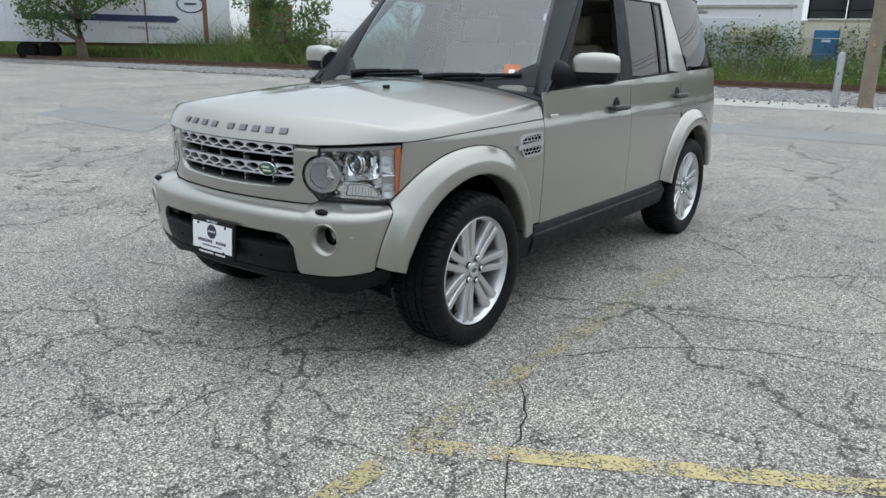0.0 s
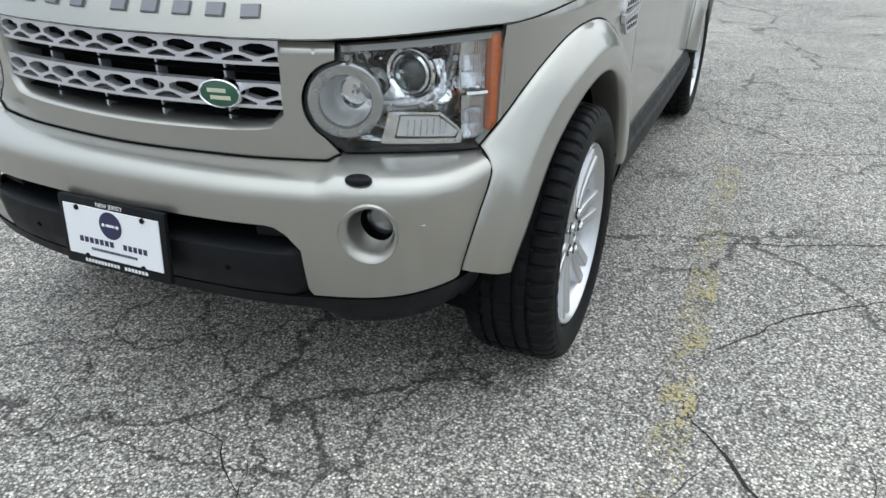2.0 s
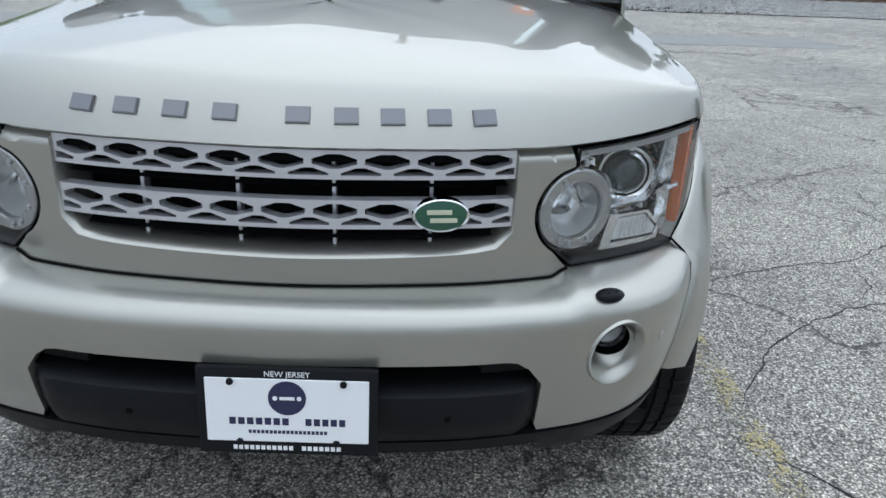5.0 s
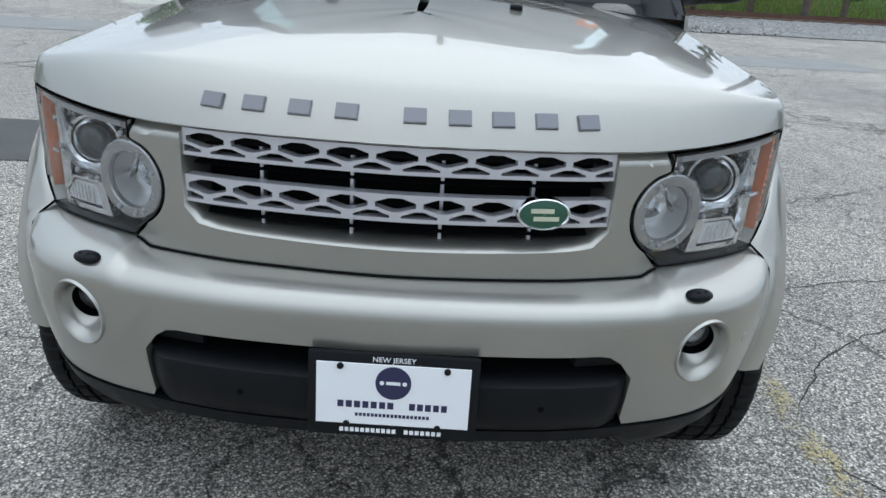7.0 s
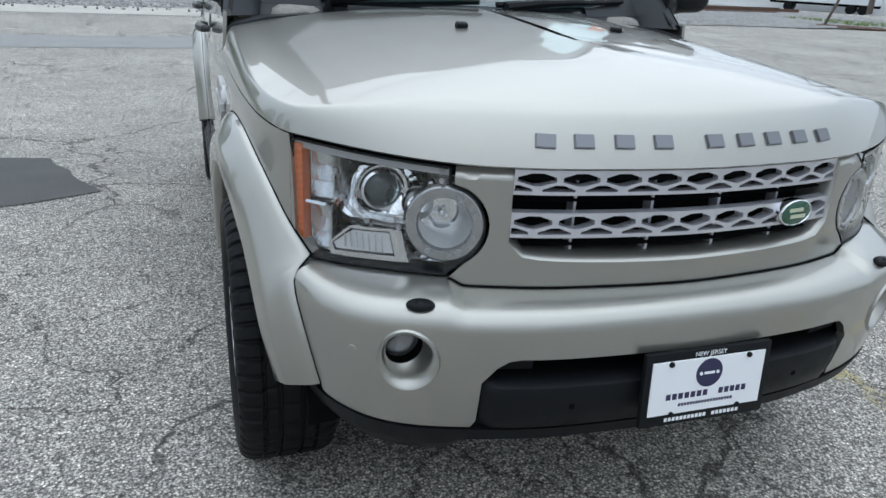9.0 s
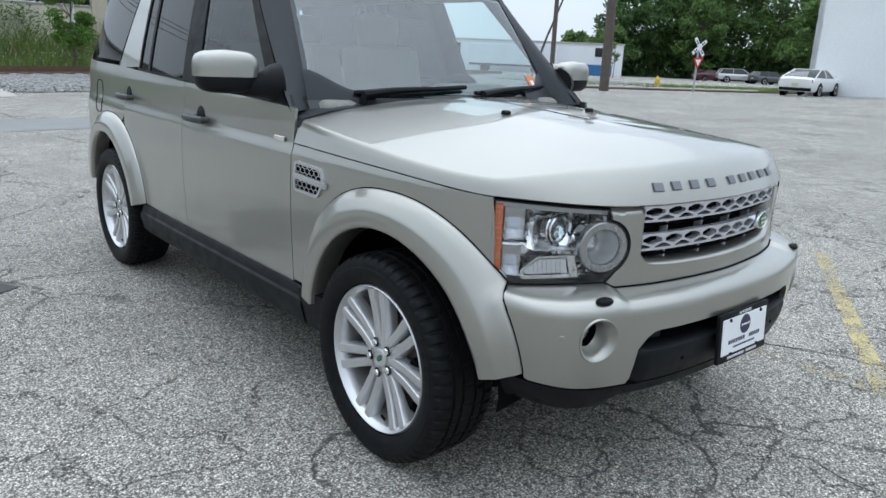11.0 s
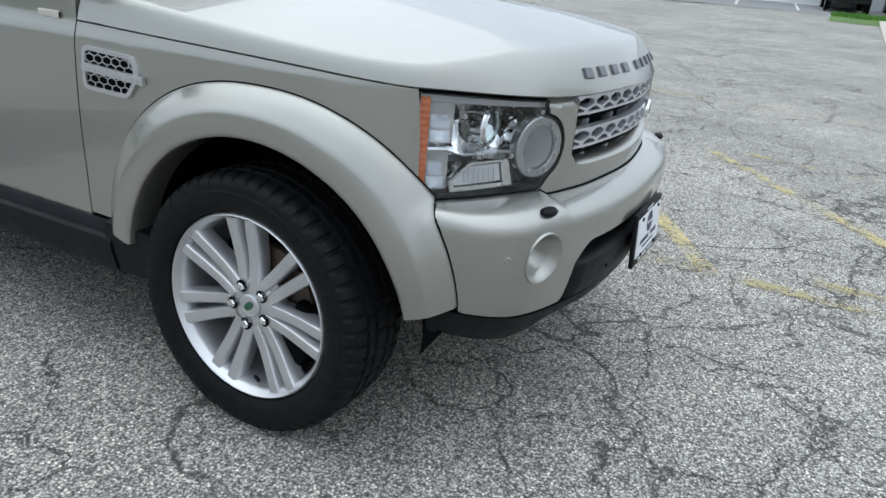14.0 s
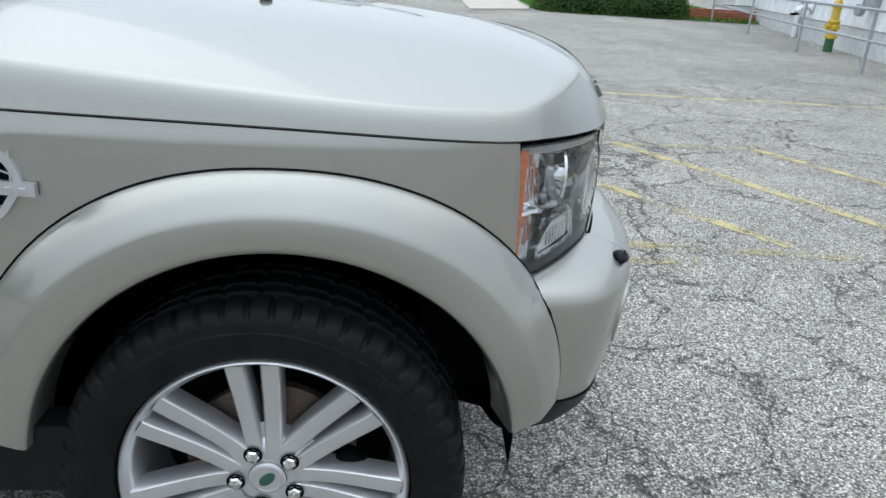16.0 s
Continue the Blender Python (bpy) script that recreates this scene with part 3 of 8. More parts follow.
LAMP_K, LAMP_Z, KM = 2.90, 0.875, 0.128
ring_gap = lambda a0, a1, n, r: [(LAMP_K - r / KM * math.cos(radians(a)), LAMP_Z + r * math.sin(radians(a))) for a in np.linspace(a0, a1, n)]


def half_outline(r):
    """The edge between the nose panel and one headlight, from below upward."""
    return [(2.80, chin_top(2.8) + 0.004)] + ring_gap(-60, 64, 16, r) + [(2.80, 0.962), (2.80, 0.993)]


def nose_skin(k, z):
    """The nose panel: upright, running down behind the bumper's ledge, with a pale chamfer along its top."""
    s = -1.0 if k < 0 else 1.0
    k = abs(k)
    p = plan(k, 0)
    d = plan(k + 0.02, 0) - plan(max(0, k - 0.02), 0)
    d = d / math.hypot(*d)
    off = -0.9 * max(0.0, z - 0.972)
    return Vector((s * (p[0] + d[1] * off), p[1] - d[0] * off, z))


# dark joint between nose and bumper
bm = bmesh.new()
tube(bm, [nose_skin(k, chin_top(k)) + Vector((0, -0.0022, 0.0010)) for k in np.linspace(-2.80, 2.80, 181)], 0.0024, 6)
part("bumper_joint", bm, M_DARK, car)
# painted return behind the joint
bm = bmesh.new()
sheet(bm, [[chin_skin(k, q) + Vector((0, 0.005, -0.003)) for q in (-0.11, -0.09, -0.07, -0.05)] for k in np.linspace(-3.0, 3.0, 181)])
part("bumper_return", bm, M_PAINT, car)
edge_r = [(a - 0.035, b) for a, b in half_outline(0.088)]
bottom = [(k, chin_top(k) - 0.006) for k in np.linspace(-2.84, 2.84, 143)]
inner = [(1.88, 0.845), (1.66, 0.815)] + [(k, 0.801 + 0.0085 * (abs(k) / 1.4) ** 2) for k in np.linspace(1.4, -1.4, 15)] + [(-1.66, 0.815), (-1.88, 0.845)]
panel = bottom + edge_r + [(2.74, hood_lip(2.7) - 0.008), (2.3, hood_lip(2.3) - 0.008), (1.88, hood_lip(1.88) - 0.008)] + inner
panel += [(-1.88, hood_lip(1.88) - 0.008), (-2.3, hood_lip(2.3) - 0.008), (-2.74, hood_lip(2.7) - 0.008)] + [(-a, b) for a, b in edge_r[::-1]]
surf("nose_panel", [[(float(a), float(b)) for a, b in panel]], nose_skin, M_PAINT, car, 0.2, 0.012, 0.016)
# pale chamfer along the grille opening's lower edge
bm = bmesh.new()
rows = []
for k, z in [(1.885, 0.99), (1.885, 0.92)] + inner + [(-1.885, 0.92), (-1.885, 0.99)]:
    low = z < 0.95 and abs(k) < 1.9
    c = Vector((0, 0, 0.93))
    rows.append([body(k, z, 0.001), body(k * 0.994, z + (0.004 if low else 0), -0.003), body(k * 0.985, z + (0.012 if low else 0), -0.02), body(k * 0.98, z + (0.013 if low else 0), -0.10)])
sheet(bm, rows)
part("grille_surround", bm, M_PAINT, car, angle=60)
# near-black sheet behind the grille; its colour stands in for the depth's shade
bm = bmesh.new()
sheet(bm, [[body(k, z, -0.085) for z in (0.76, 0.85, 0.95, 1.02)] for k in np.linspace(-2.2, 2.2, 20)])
part("grille_shade_sheet", bm, M_DARK, car)

grille = thing("grille")
grille.parent = car


# metres across to plan knot
XK = np.array([[plan(k, 0)[0], k] for k in np.linspace(0, 7, 281)])


def kx(x):
    return math.copysign(float(np.interp(abs(x), XK[:, 0], XK[:, 1])), x)


def by_x(out=0.0):
    return lambda x, z: body(kx(x), z, out)


for z0, z1 in ((0.945, 0.996), (0.855, 0.908)):
    outer = dense([(-0.403, z0), (0.403, z0), (0.403, z1), (-0.403, z1)], 0.05)
    holes = []
    h = z1 - z0
    zc = z0 + h * 0.615
    for i in range(9):
        cx = (i - 4) * 0.0895
        a, b = 0.038, h * 0.255
        holes.append([(cx - a, zc + b * 0.35), (cx - a, zc - b * 0.35), (cx - 0.006, zc - b), (cx + 0.006, zc - b), (cx + a, zc - b * 0.35), (cx + a, zc + b * 0.35), (cx + 0.012, zc + b), (cx - 0.012, zc + b)])
    for i in range(10):
        cx = (i - 4.5) * 0.0895
        lo, hi = z0 + h * 0.14, z0 + h * 0.40
        if i in (0, 9):
            e = -1 if i == 0 else 1
            w = [(cx + e * -0.036, lo), (cx - e * 0.002, lo), (cx - e * 0.002, hi - 0.001), (cx - e * 0.012, hi - 0.001), (cx - e * 0.036, lo + h * 0.10)]
        else:
            w = [(cx - 0.034, lo), (cx + 0.034, lo), (cx + 0.034, lo + h * 0.08), (cx + 0.008, hi), (cx - 0.008, hi), (cx - 0.034, lo + h * 0.08)]
        holes.append(w)
    surf("grille_bar", [outer] + holes, by_x(-0.006), M_GRILLE, grille, 0.03, 0.03, 0.024, "silver honeycomb grille bar")
for x in (-0.265, -0.089, 0.087, 0.262):
    bm = bmesh.new()
    p = body(kx(x), 0.90, -0.056)
    box(bm, (0.007, 0.03, 0.17), Matrix.Translation((p.x, p.y, 0.895)), 0.002)
    part("grille_strut", bm, M_GRILLE, grille)
for z in (0.925, 0.83):
    bm = bmesh.new()
    sheet(bm, [[body(k, z + 0.006, -0.05), body(k, z, -0.03), body(k, z - 0.006, -0.05)] for k in np.linspace(-1.85, 1.85, 24)])
    part("grille_slat", bm, M_BLACK, grille)


def frame_at(p, q, r):
    """Matrix with its origin at p, its x axis towards q and its z axis out of the plane of p, q, r."""
    ax = (q - p).normalized()
    az = ax.cross((r - p)).normalized()
    ay = az.cross(ax)
    return Matrix.Translation(p) @ Matrix((ax, ay, az)).transposed().to_4x4()


def on_nose(k, z, out=0.0):
    """Local frame on the front: x to the car's left, y up the surface, z outward."""
    p = body(k, z, out)
    return frame_at(p, body(k + 0.03, z, out), body(k, z + 0.008, out))


# oval badge
badge = thing("badge")
badge.parent = grille
tagged(badge, "green oval badge with a chrome rim")
mb = on_nose(kx(0.272), 0.885, 0.0)
bm = bmesh.new()
for rx, h0 in ((1.0, 0.0),):
    lathe(bm, [(0.050, -0.012), (0.052, 0.004), (0.0505, 0.009), (0.047, 0.011), (0.045, 0.009)], 48, mb @ Matrix.Diagonal((1, 0.60, 1, 1)))
part("rim", bm, M_CHROME, badge)
bm = bmesh.new()
lathe(bm, [(0.0455, 0.0088), (0.030, 0.0115), (0.012, 0.0125), (0.0005, 0.0127)], 40, mb @ Matrix.Diagonal((1, 0.60, 1, 1)))
part("face", bm, M_GREEN, badge)
for dx, dy, w in ((-0.004, 0.0075, 0.044), (0.004, -0.0075, 0.048)):
    bm = bmesh.new()
    box(bm, (w, 0.0085, 0.0012), mb @ Matrix.Translation((dx, dy, 0.0125)), 0.0004, 1)
    part("mark", bm, M_CREAM, badge)

# raised name blocks along the bonnet's front edge
names = thing("bonnet_lettering")
names.parent = bonnet
for px in (443, 524, 614, 704, 833, 918, 1000, 1083, 1164):
    x = (px - 803.5) * 0.000985
    k = kx(x)
    a = next(a for a in np.linspace(0.05, 0.5, 200) if hood(k, a).z > 1.049)
    p, q, r = hood(k, a), hood(k + 0.03, a), hood(k, a + 0.02)
    m = frame_at(p, q, r)
    bm = bmesh.new()
    slab(bm, [(-0.0205, -0.0145), (0.0205, -0.0145), (0.0205, 0.0145), (-0.0205, 0.0145)], m, 0.0055, 0.0015)
    part("letter_block", bm, M_GUN, names, smooth=False)

# bumper skin
def chin_q(k, z):
    """The bumper coordinate of a height on its face or shoulder."""
    if z <= SHOULDER:
        return SHOULDER - z
    return -0.1 + 0.1 * math.asin(chin(k, z) ** (LEDGE / 2)) / (math.pi / 2)


def flare_k(z):
    """Where the front flare's edge crosses the corner at a height."""
    c = 1 - ((z - ARCH_F[1]) / ARCH_F[6]) ** 2.25
    return k_of_y(ARCH_F[4] - ARCH_F[5] * c ** (1 / 2.25), z)


seam = [(flare_k(z) - 0.02, chin_q(6, z)) for z in (0.755, 0.752, 0.748, 0.742, 0.732, 0.72, 0.69, 0.65, 0.60, 0.55, 0.52, 0.484)]
seam[0] = (seam[0][0], -0.125)
k_top, k_low = seam[0][0], seam[-1][0]
low = [(k, chin_q(k, 0.452 + 0.032 * smoothstep(2.8, 6.2, k))) for k in np.linspace(k_low - 0.12, 2.36, 14)]
opening = [(k, chin_q(k, z)) for k, z in [(2.30, 0.47), (2.28, 0.575), (2.10, 0.612), (1.95, 0.628)] + [(k, 0.632) for k in np.linspace(1.8, -1.8, 19)]]
opening += [(-a, b) for a, b in opening[:4][::-1]]
half = seam + low
skin = [(k, -0.125) for k in np.linspace(-k_top, k_top, 241)][:-1] + half + opening + [(-a, b) for a, b in half[::-1]][:-1]
fog_k, fog_z = 3.33, 0.622


def circle2(k, z, r, n=28):
    return [(k + r / 0.142 * math.cos(2 * math.pi * i / n), chin_q(k, z) + r * math.sin(2 * math.pi * i / n)) for i in range(n)]


bumper = surf("bumper", [[(float(a), float(b)) for a, b in skin], circle2(fog_k, fog_z, 0.066), circle2(-fog_k, fog_z, 0.066)], chin_skin, M_PAINT, car, 0.09, 0.0125, 0.02)
# black lower lip and insert
bm = bmesh.new()
rows = []
K_LIP = k_of_y(-0.50, 0.43)
for k in np.linspace(-K_LIP, K_LIP, 120):
    e = 0.4 * smoothstep(K_LIP - 0.8, K_LIP, abs(k))
    c = smoothstep(2.35, 2.75, abs(k))
    zt = 0.446 + 0.034 * smoothstep(2.8, 6.2, abs(k))
    rows.append([body(k, zt + 0.004, -0.03), body(k, zt, 0.004 - 0.02 * e), body(k, zt - 0.03 - 0.012 * c, 0.004 - 0.02 * e - 0.004 * c), body(k, zt - 0.052 - 0.034 * c, -0.02), body(k, zt - 0.072 - 0.038 * c, -0.08)] + [body(k, zt - 0.072 - 0.038 * c - dz * (1 - smoothstep(5.2, 6.4, abs(k))), o) for dz, o in ((0.020, -0.12), (0.034, -0.20), (0.036, -0.36))])
sheet(bm, rows)
part("lower_lip", bm, M_BLACK, bumper, "black plastic lower bumper lip")
bm = bmesh.new()
rows = []
for k in np.linspace(-2.27, 2.27, 40):
    e = smoothstep(2.05, 2.27, abs(k))
    o = 0.006 - 0.02 * e
    rows.append([body(k, 0.580, -0.09), body(k, 0.578, -0.03), body(k, 0.574, -0.010 - 0.01 * e), body(k, 0.564, o), body(k, 0.55, o + 0.005), body(k, 0.50, o + 0.008), body(k, 0.46, o + 0.004), body(k, 0.445, o - 0.008), body(k, 0.44, -0.05)])
sheet(bm, rows)
part("bumper_insert", bm, M_BLACK, bumper, "black plastic bumper insert")
# near-black sheet closes the bumper opening, its shade put in as colour
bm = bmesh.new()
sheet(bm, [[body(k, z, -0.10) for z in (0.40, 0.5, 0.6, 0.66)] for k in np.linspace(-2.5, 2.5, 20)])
part("bumper_void_shade", bm, M_DARK, bumper)
for k in (-1.9, 1.9):
    bm = bmesh.new()
    m = on_nose(k, 0.615, -0.055)
    box(bm, (0.10, 0.045, 0.05), m, 0.006)
    part("tow_eye_cover", bm, M_BLACK, bumper)
for k in (-1.05, 1.15):
    bm = bmesh.new()
    lathe(bm, [(0.0001, 0.0035), (0.0055, 0.003), (0.007, 0.0)], 14, on_nose(k, 0.515, 0.0125))
    part("sensor", bm, M_DARK, bumper)
for sg in (-1, 1):
    bm = bmesh.new()
    m = on_nose(sg * 4.32, 0.632, 0.0)
    lathe(bm, [(0.0001, 0.0012), (0.0085, 0.001), (0.0095, 0.0), (0.0108, 0.0)], 18, m)
    part("sensor", bm, M_PAINT, bumper, "painted round parking sensor")
    # headlight washer cap
    bm = bmesh.new()
    m = on_nose(sg * 3.16, 0.742, 0.0)
    base = body(sg * 3.16, 0.737, 0.004)
    bmesh.ops.create_uvsphere(bm, u_segments=20, v_segments=12, radius=1.0, matrix=Matrix.Translation(base) @ Matrix.Rotation(sg * radians(17), 4, "Z") @ Matrix.Diagonal((0.029, 0.019, 0.0125, 1)))
    for dx in (-0.008, 0.008):
        lathe(bm, [(0.0001, 0.003), (0.003, 0.002), (0.004, 0.0)], 8, Matrix.Translation(base) @ Matrix.Rotation(sg * radians(17), 4, "Z") @ Matrix.Translation((dx, -0.008, 0.0105)))
    part("washer_cap", bm, M_BLACK, bumper, "black headlight washer cap")
    # fog lamp: painted bowl, dark ring and lens
    fog = thing("fog_light")
    fog.parent = bumper
    m = on_nose(sg * fog_k, fog_z, 0.0)
    inner_c = m @ Matrix.Translation((sg * 0.010, 0.002, -0.046)) @ Matrix.Rotation(sg * radians(-24), 4, "Y")
    bm = bmesh.new()
    rows = []
    for i in range(33):
        a = 2 * math.pi * i / 32
        o = body(sg * (fog_k + 0.0725 / 0.142 * math.cos(a)), fog_z + 0.0725 * math.sin(a), 0.0)
        o2 = body(sg * (fog_k + 0.0625 / 0.142 * math.cos(a)), fog_z + 0.0625 * math.sin(a), 0.001)
        o1 = body(sg * (fog_k + 0.0695 / 0.142 * math.cos(a)), fog_z + 0.0695 * math.sin(a), 0.0055)
        q = inner_c @ Vector((sg * 0.040 * math.cos(a), 0.040 * math.sin(a), 0.0))
        rows.append([o, o1, o2, o2.lerp(q, 0.35) + (m.to_3x3() @ Vector((0, 0, -0.008))), o2.lerp(q, 0.75) + (m.to_3x3() @ Vector((0, 0, -0.006))), q])
    sheet(bm, rows)
    bmesh.ops.remove_doubles(bm, verts=bm.verts[:], dist=1e-5)
    part("bowl", bm, M_PAINT, fog, angle=60)
    bm = bmesh.new()
    lathe(bm, [(0.041, 0.0), (0.041, -0.06), (0.0001, -0.062)], 32, inner_c)
    part("housing", bm, M_DARK, fog)
    bm = bmesh.new()
    lathe(bm, [(0.038, -0.022), (0.030, -0.013), (0.015, -0.008), (0.0002, -0.006)], 28, inner_c)
    part("lens", bm, M_LAMPGLASS, fog)
    bm = bmesh.new()
    lathe(bm, [(0.0375, -0.023), (0.032, -0.034), (0.016, -0.042), (0.0002, -0.044)], 24, inner_c)
    part("reflector", bm, M_FOGREFLECTOR, fog)

# front plate: a dealer's card in a black frame; its print is kept as plain bars
plate = thing("licence_plate")
plate.parent = bumper
tagged(plate, "white dealer plate in a black frame with a round navy print")
pm = on_nose(0.06, 0.551, 0.028)
pm = Matrix.Translation(pm.translation) @ Matrix.Rotation(radians(90), 4, "X") @ Matrix.Rotation(radians(-4), 4, "X")
bm = bmesh.new()
fo = [(-0.158, -0.084), (0.158, -0.084), (0.158, 0.084), (-0.158, 0.084)]
box(bm, (0.316, 0.170, 0.014), pm, 0.004)
part("plate_frame", bm, M_BLACK, plate)
bm = bmesh.new()
box(bm, (0.284, 0.124, 0.004), pm @ Matrix.Translation((0, 0.004, 0.0075)), 0.0008, 1)
part("plate_card", bm, M_WHITEPLATE, plate)
bm = bmesh.new()
lathe(bm, [(0.033, 0.0), (0.033, 0.0012), (0.0001, 0.0012)], 40, pm @ Matrix.Translation((0.0, 0.030, 0.0093)))
part("round_print", bm, M_NAVY, plate, "navy disc")
bm = bmesh.new()
for dx in (-0.021, 0.021):
    lathe(bm, [(0.0042, 0.0), (0.0042, 0.0008), (0.0001, 0.0008)], 16, pm @ Matrix.Translation((dx, 0.030, 0.0105)))
box(bm, (0.026, 0.006, 0.0008), pm @ Matrix.Translation((0, 0.030, 0.0108)))
part("print_mark", bm, M_WHITEPLATE, plate)
for w, h, x, y, z, mt in ((0.108, 0.0135, -0.05, -0.0165, 0.0099, M_NAVY), (0.074, 0.0135, 0.066, -0.0165, 0.0099, M_NAVY), (0.140, 0.0065, 0.0, -0.0375, 0.0099, M_NAVY), (0.108, 0.0085, -0.045, -0.0715, 0.0073, M_WHITEPLATE), (0.072, 0.0085, 0.058, -0.0715, 0.0073, M_WHITEPLATE)):
    bm = bmesh.new()
    n = max(2, round(w / (h * 1.15)))
    for i in range(n):
        cw = w / n
        box(bm, (cw * 0.72, h, 0.0007), pm @ Matrix.Translation((x - w / 2 + cw * (i + 0.5), y, z)))
    part("print_bar", bm, mt, plate, smooth=False)
fd = bpy.data.curves.new("plate_state_text", "FONT")
fd.body = "NEW JERSEY"
fd.size = 0.0145
fd.align_x, fd.align_y = "CENTER", "CENTER"
fd.extrude = 0.0003
txt = new("state_text", fd)
txt.parent = plate
txt.matrix_local = pm @ Matrix.Translation((0, 0.0745, 0.0075))
fd.materials.append(M_WHITEPLATE)
for x, y in ((-0.098, 0.060), (0.098, 0.060), (-0.085, -0.058), (0.085, -0.058)):
    bm = bmesh.new()
    lathe(bm, [(0.0065, 0.0), (0.006, 0.004), (0.003, 0.0055), (0.0001, 0.0055)], 12, pm @ Matrix.Translation((x, y, 0.009)))
    part("screw", bm, M_BLACK, plate)


# ---- headlights ----
def build_headlight(s):
    lamp = thing("headlight")
    lamp.parent = car
    tagged(lamp, "clear headlight with a round inner lamp, projector and amber side strip")
    f = lambda out: (lambda k, z: body(s * k, z, out))
    outline = [(2.86, chin_top(2.9) + 0.006)] + ring_gap(-58, 64, 18, 0.086) + [(2.82, 0.962), (2.82, hood_lip(2.8) - 0.010)]
    outline += [(k, hood_lip(k) - 0.009) for k in np.linspace(3.2, 5.97, 12)]
    outline += [(5.985, 0.97), (5.985, 0.86), (5.985, 0.764)]
    outline += [(k, chin_top(k) + 0.006) for k in np.linspace(5.7, 3.2, 10)]
    outline = [(float(a), float(b)) for a, b in outline]
    surf("lamp_cover", [outline], f(-0.002), M_LAMPGLASS, lamp, 0.18, 0.03, 0.0)
    # black rim round the cover
    bm = bmesh.new()
    cx = sum(a for a, b in outline) / len(outline)
    rows = []
    big = dense(outline, 0.06)
    for i in range(len(big) + 1):
        a, b = big[i % len(big)]
        pa, pb = big[(i - 1) % len(big)]
        na, nb = big[(i + 1) % len(big)]
        tx, tz = (na - pa) * KM, nb - pb
        ln = math.hypot(tx, tz) or 1
        ix, iz = tz / ln, -tx / ln
        # the outline runs clockwise, so this points inward
        rows.append([body(s * (a), b, 0.0), body(s * (a + ix * 0.006 / KM), b + iz * 0.006, -0.004), body(s * (a + ix * 0.009 / KM), b + iz * 0.009, -0.05)])
    sheet(bm, rows)
    part("lamp_rim", bm, M_BLACK, lamp, angle=60)
    # housing floor: dark, with chrome upper area
    surf("housing", [outline], f(-0.105), M_LAMPINNER, lamp, 0.3, 0.05, 0.0)
    bm = bmesh.new()
    rows = []
    for i in range(len(big) + 1):
        a, b = big[i % len(big)]
        rows.append([body(s * a, b, -0.004), body(s * a, b, -0.11)])
    sheet(bm, rows)
    part("housing_wall", bm, M_BEZEL, lamp)

    def at(k, z, depth):
        m = on_nose(s * k, z, -depth)
        if s < 0:
            m = m @ Matrix.Diagonal((-1, 1, 1, 1))
        return m

    # direction in which the lamps look: straight ahead
    def ahead(k, z, depth):
        p = body(s * k, z, -depth)
        return Matrix.Translation(p) @ Matrix.Rotation(radians(90), 4, "X") @ Matrix.Diagonal((s, 1, 1, 1))

    # chrome back panel for main lamp and turn light
    surf("bezel", [[(3.35, 0.858), (4.6, 0.858), (5.62, 0.885), (5.64, 0.998), (4.5, 0.993), (3.05, 0.985), (3.05, 0.96)]], (lambda k, z: body(s * k, z, -0.030 - 0.48 * (z - 0.842) + 0.006 * math.sin(7.0 * k) + 0.0035 * math.sin(60.0 * z + 3 * k))), M_BEZEL, lamp, 0.08, 0.012, 0.01)
    surf("upper_band", [[(2.86, 0.976), (5.92, 0.996), (5.95, 1.012), (4.2, 1.001), (2.86, 0.991)]], f(-0.010), M_GREYPLASTIC, lamp, 0.25, 0.02, 0.01, "frosted grey band")
    # round inner lamp
    m = at(LAMP_K, LAMP_Z, 0.010)
    bm = bmesh.new()
    lathe(bm, [(0.0540, -0.006), (0.0548, 0.003), (0.0570, 0.006), (0.0650, 0.0068), (0.0760, 0.006), (0.0795, 0.003), (0.0805, -0.006), (0.0805, -0.02)], 56, m)
    part("light_ring", bm, M_RINGLENS, lamp, "clear ring with small studs")
    bm = bmesh.new()
    back = ahead(LAMP_K + 0.10, LAMP_Z, 0.085)
    rows = []
    for i in range(49):
        a = 2 * math.pi * i / 48
        o = m @ Vector((0.0545 * math.cos(a), 0.0545 * math.sin(a), -0.004))
        q = back @ Vector((0.047 * math.cos(a), 0.047 * math.sin(a), 0))
        rows.append([o, o.lerp(q, 0.5), q])
    sheet(bm, rows)
    bmesh.ops.remove_doubles(bm, verts=bm.verts[:], dist=1e-6)
    part("bowl", bm, M_BOWL, lamp, "matt silver bowl")
    bm = bmesh.new()
    lathe(bm, [(0.048, 0.0), (0.036, 0.001), (0.0345, -0.006), (0.030, -0.022), (0.018, -0.036), (0.0002, -0.042)], 40, back)
    part("reflector", bm, M_CHROME, lamp)
    bm = bmesh.new()
    lathe(bm, [(0.0002, 0.004), (0.006, 0.002), (0.0075, -0.008), (0.0075, -0.036)], 16, back)
    part("bulb_cap", bm, M_SOFTCHROME, lamp)
    # light guide that runs outward from the ring and bends up
    path = [(3.42, 0.861), (3.8, 0.862), (4.12, 0.865), (4.38, 0.873), (4.58, 0.892), (4.70, 0.92), (4.79, 0.952), (4.85, 0.982), (4.88, 1.002)]
    bm = bmesh.new()
    rows = []
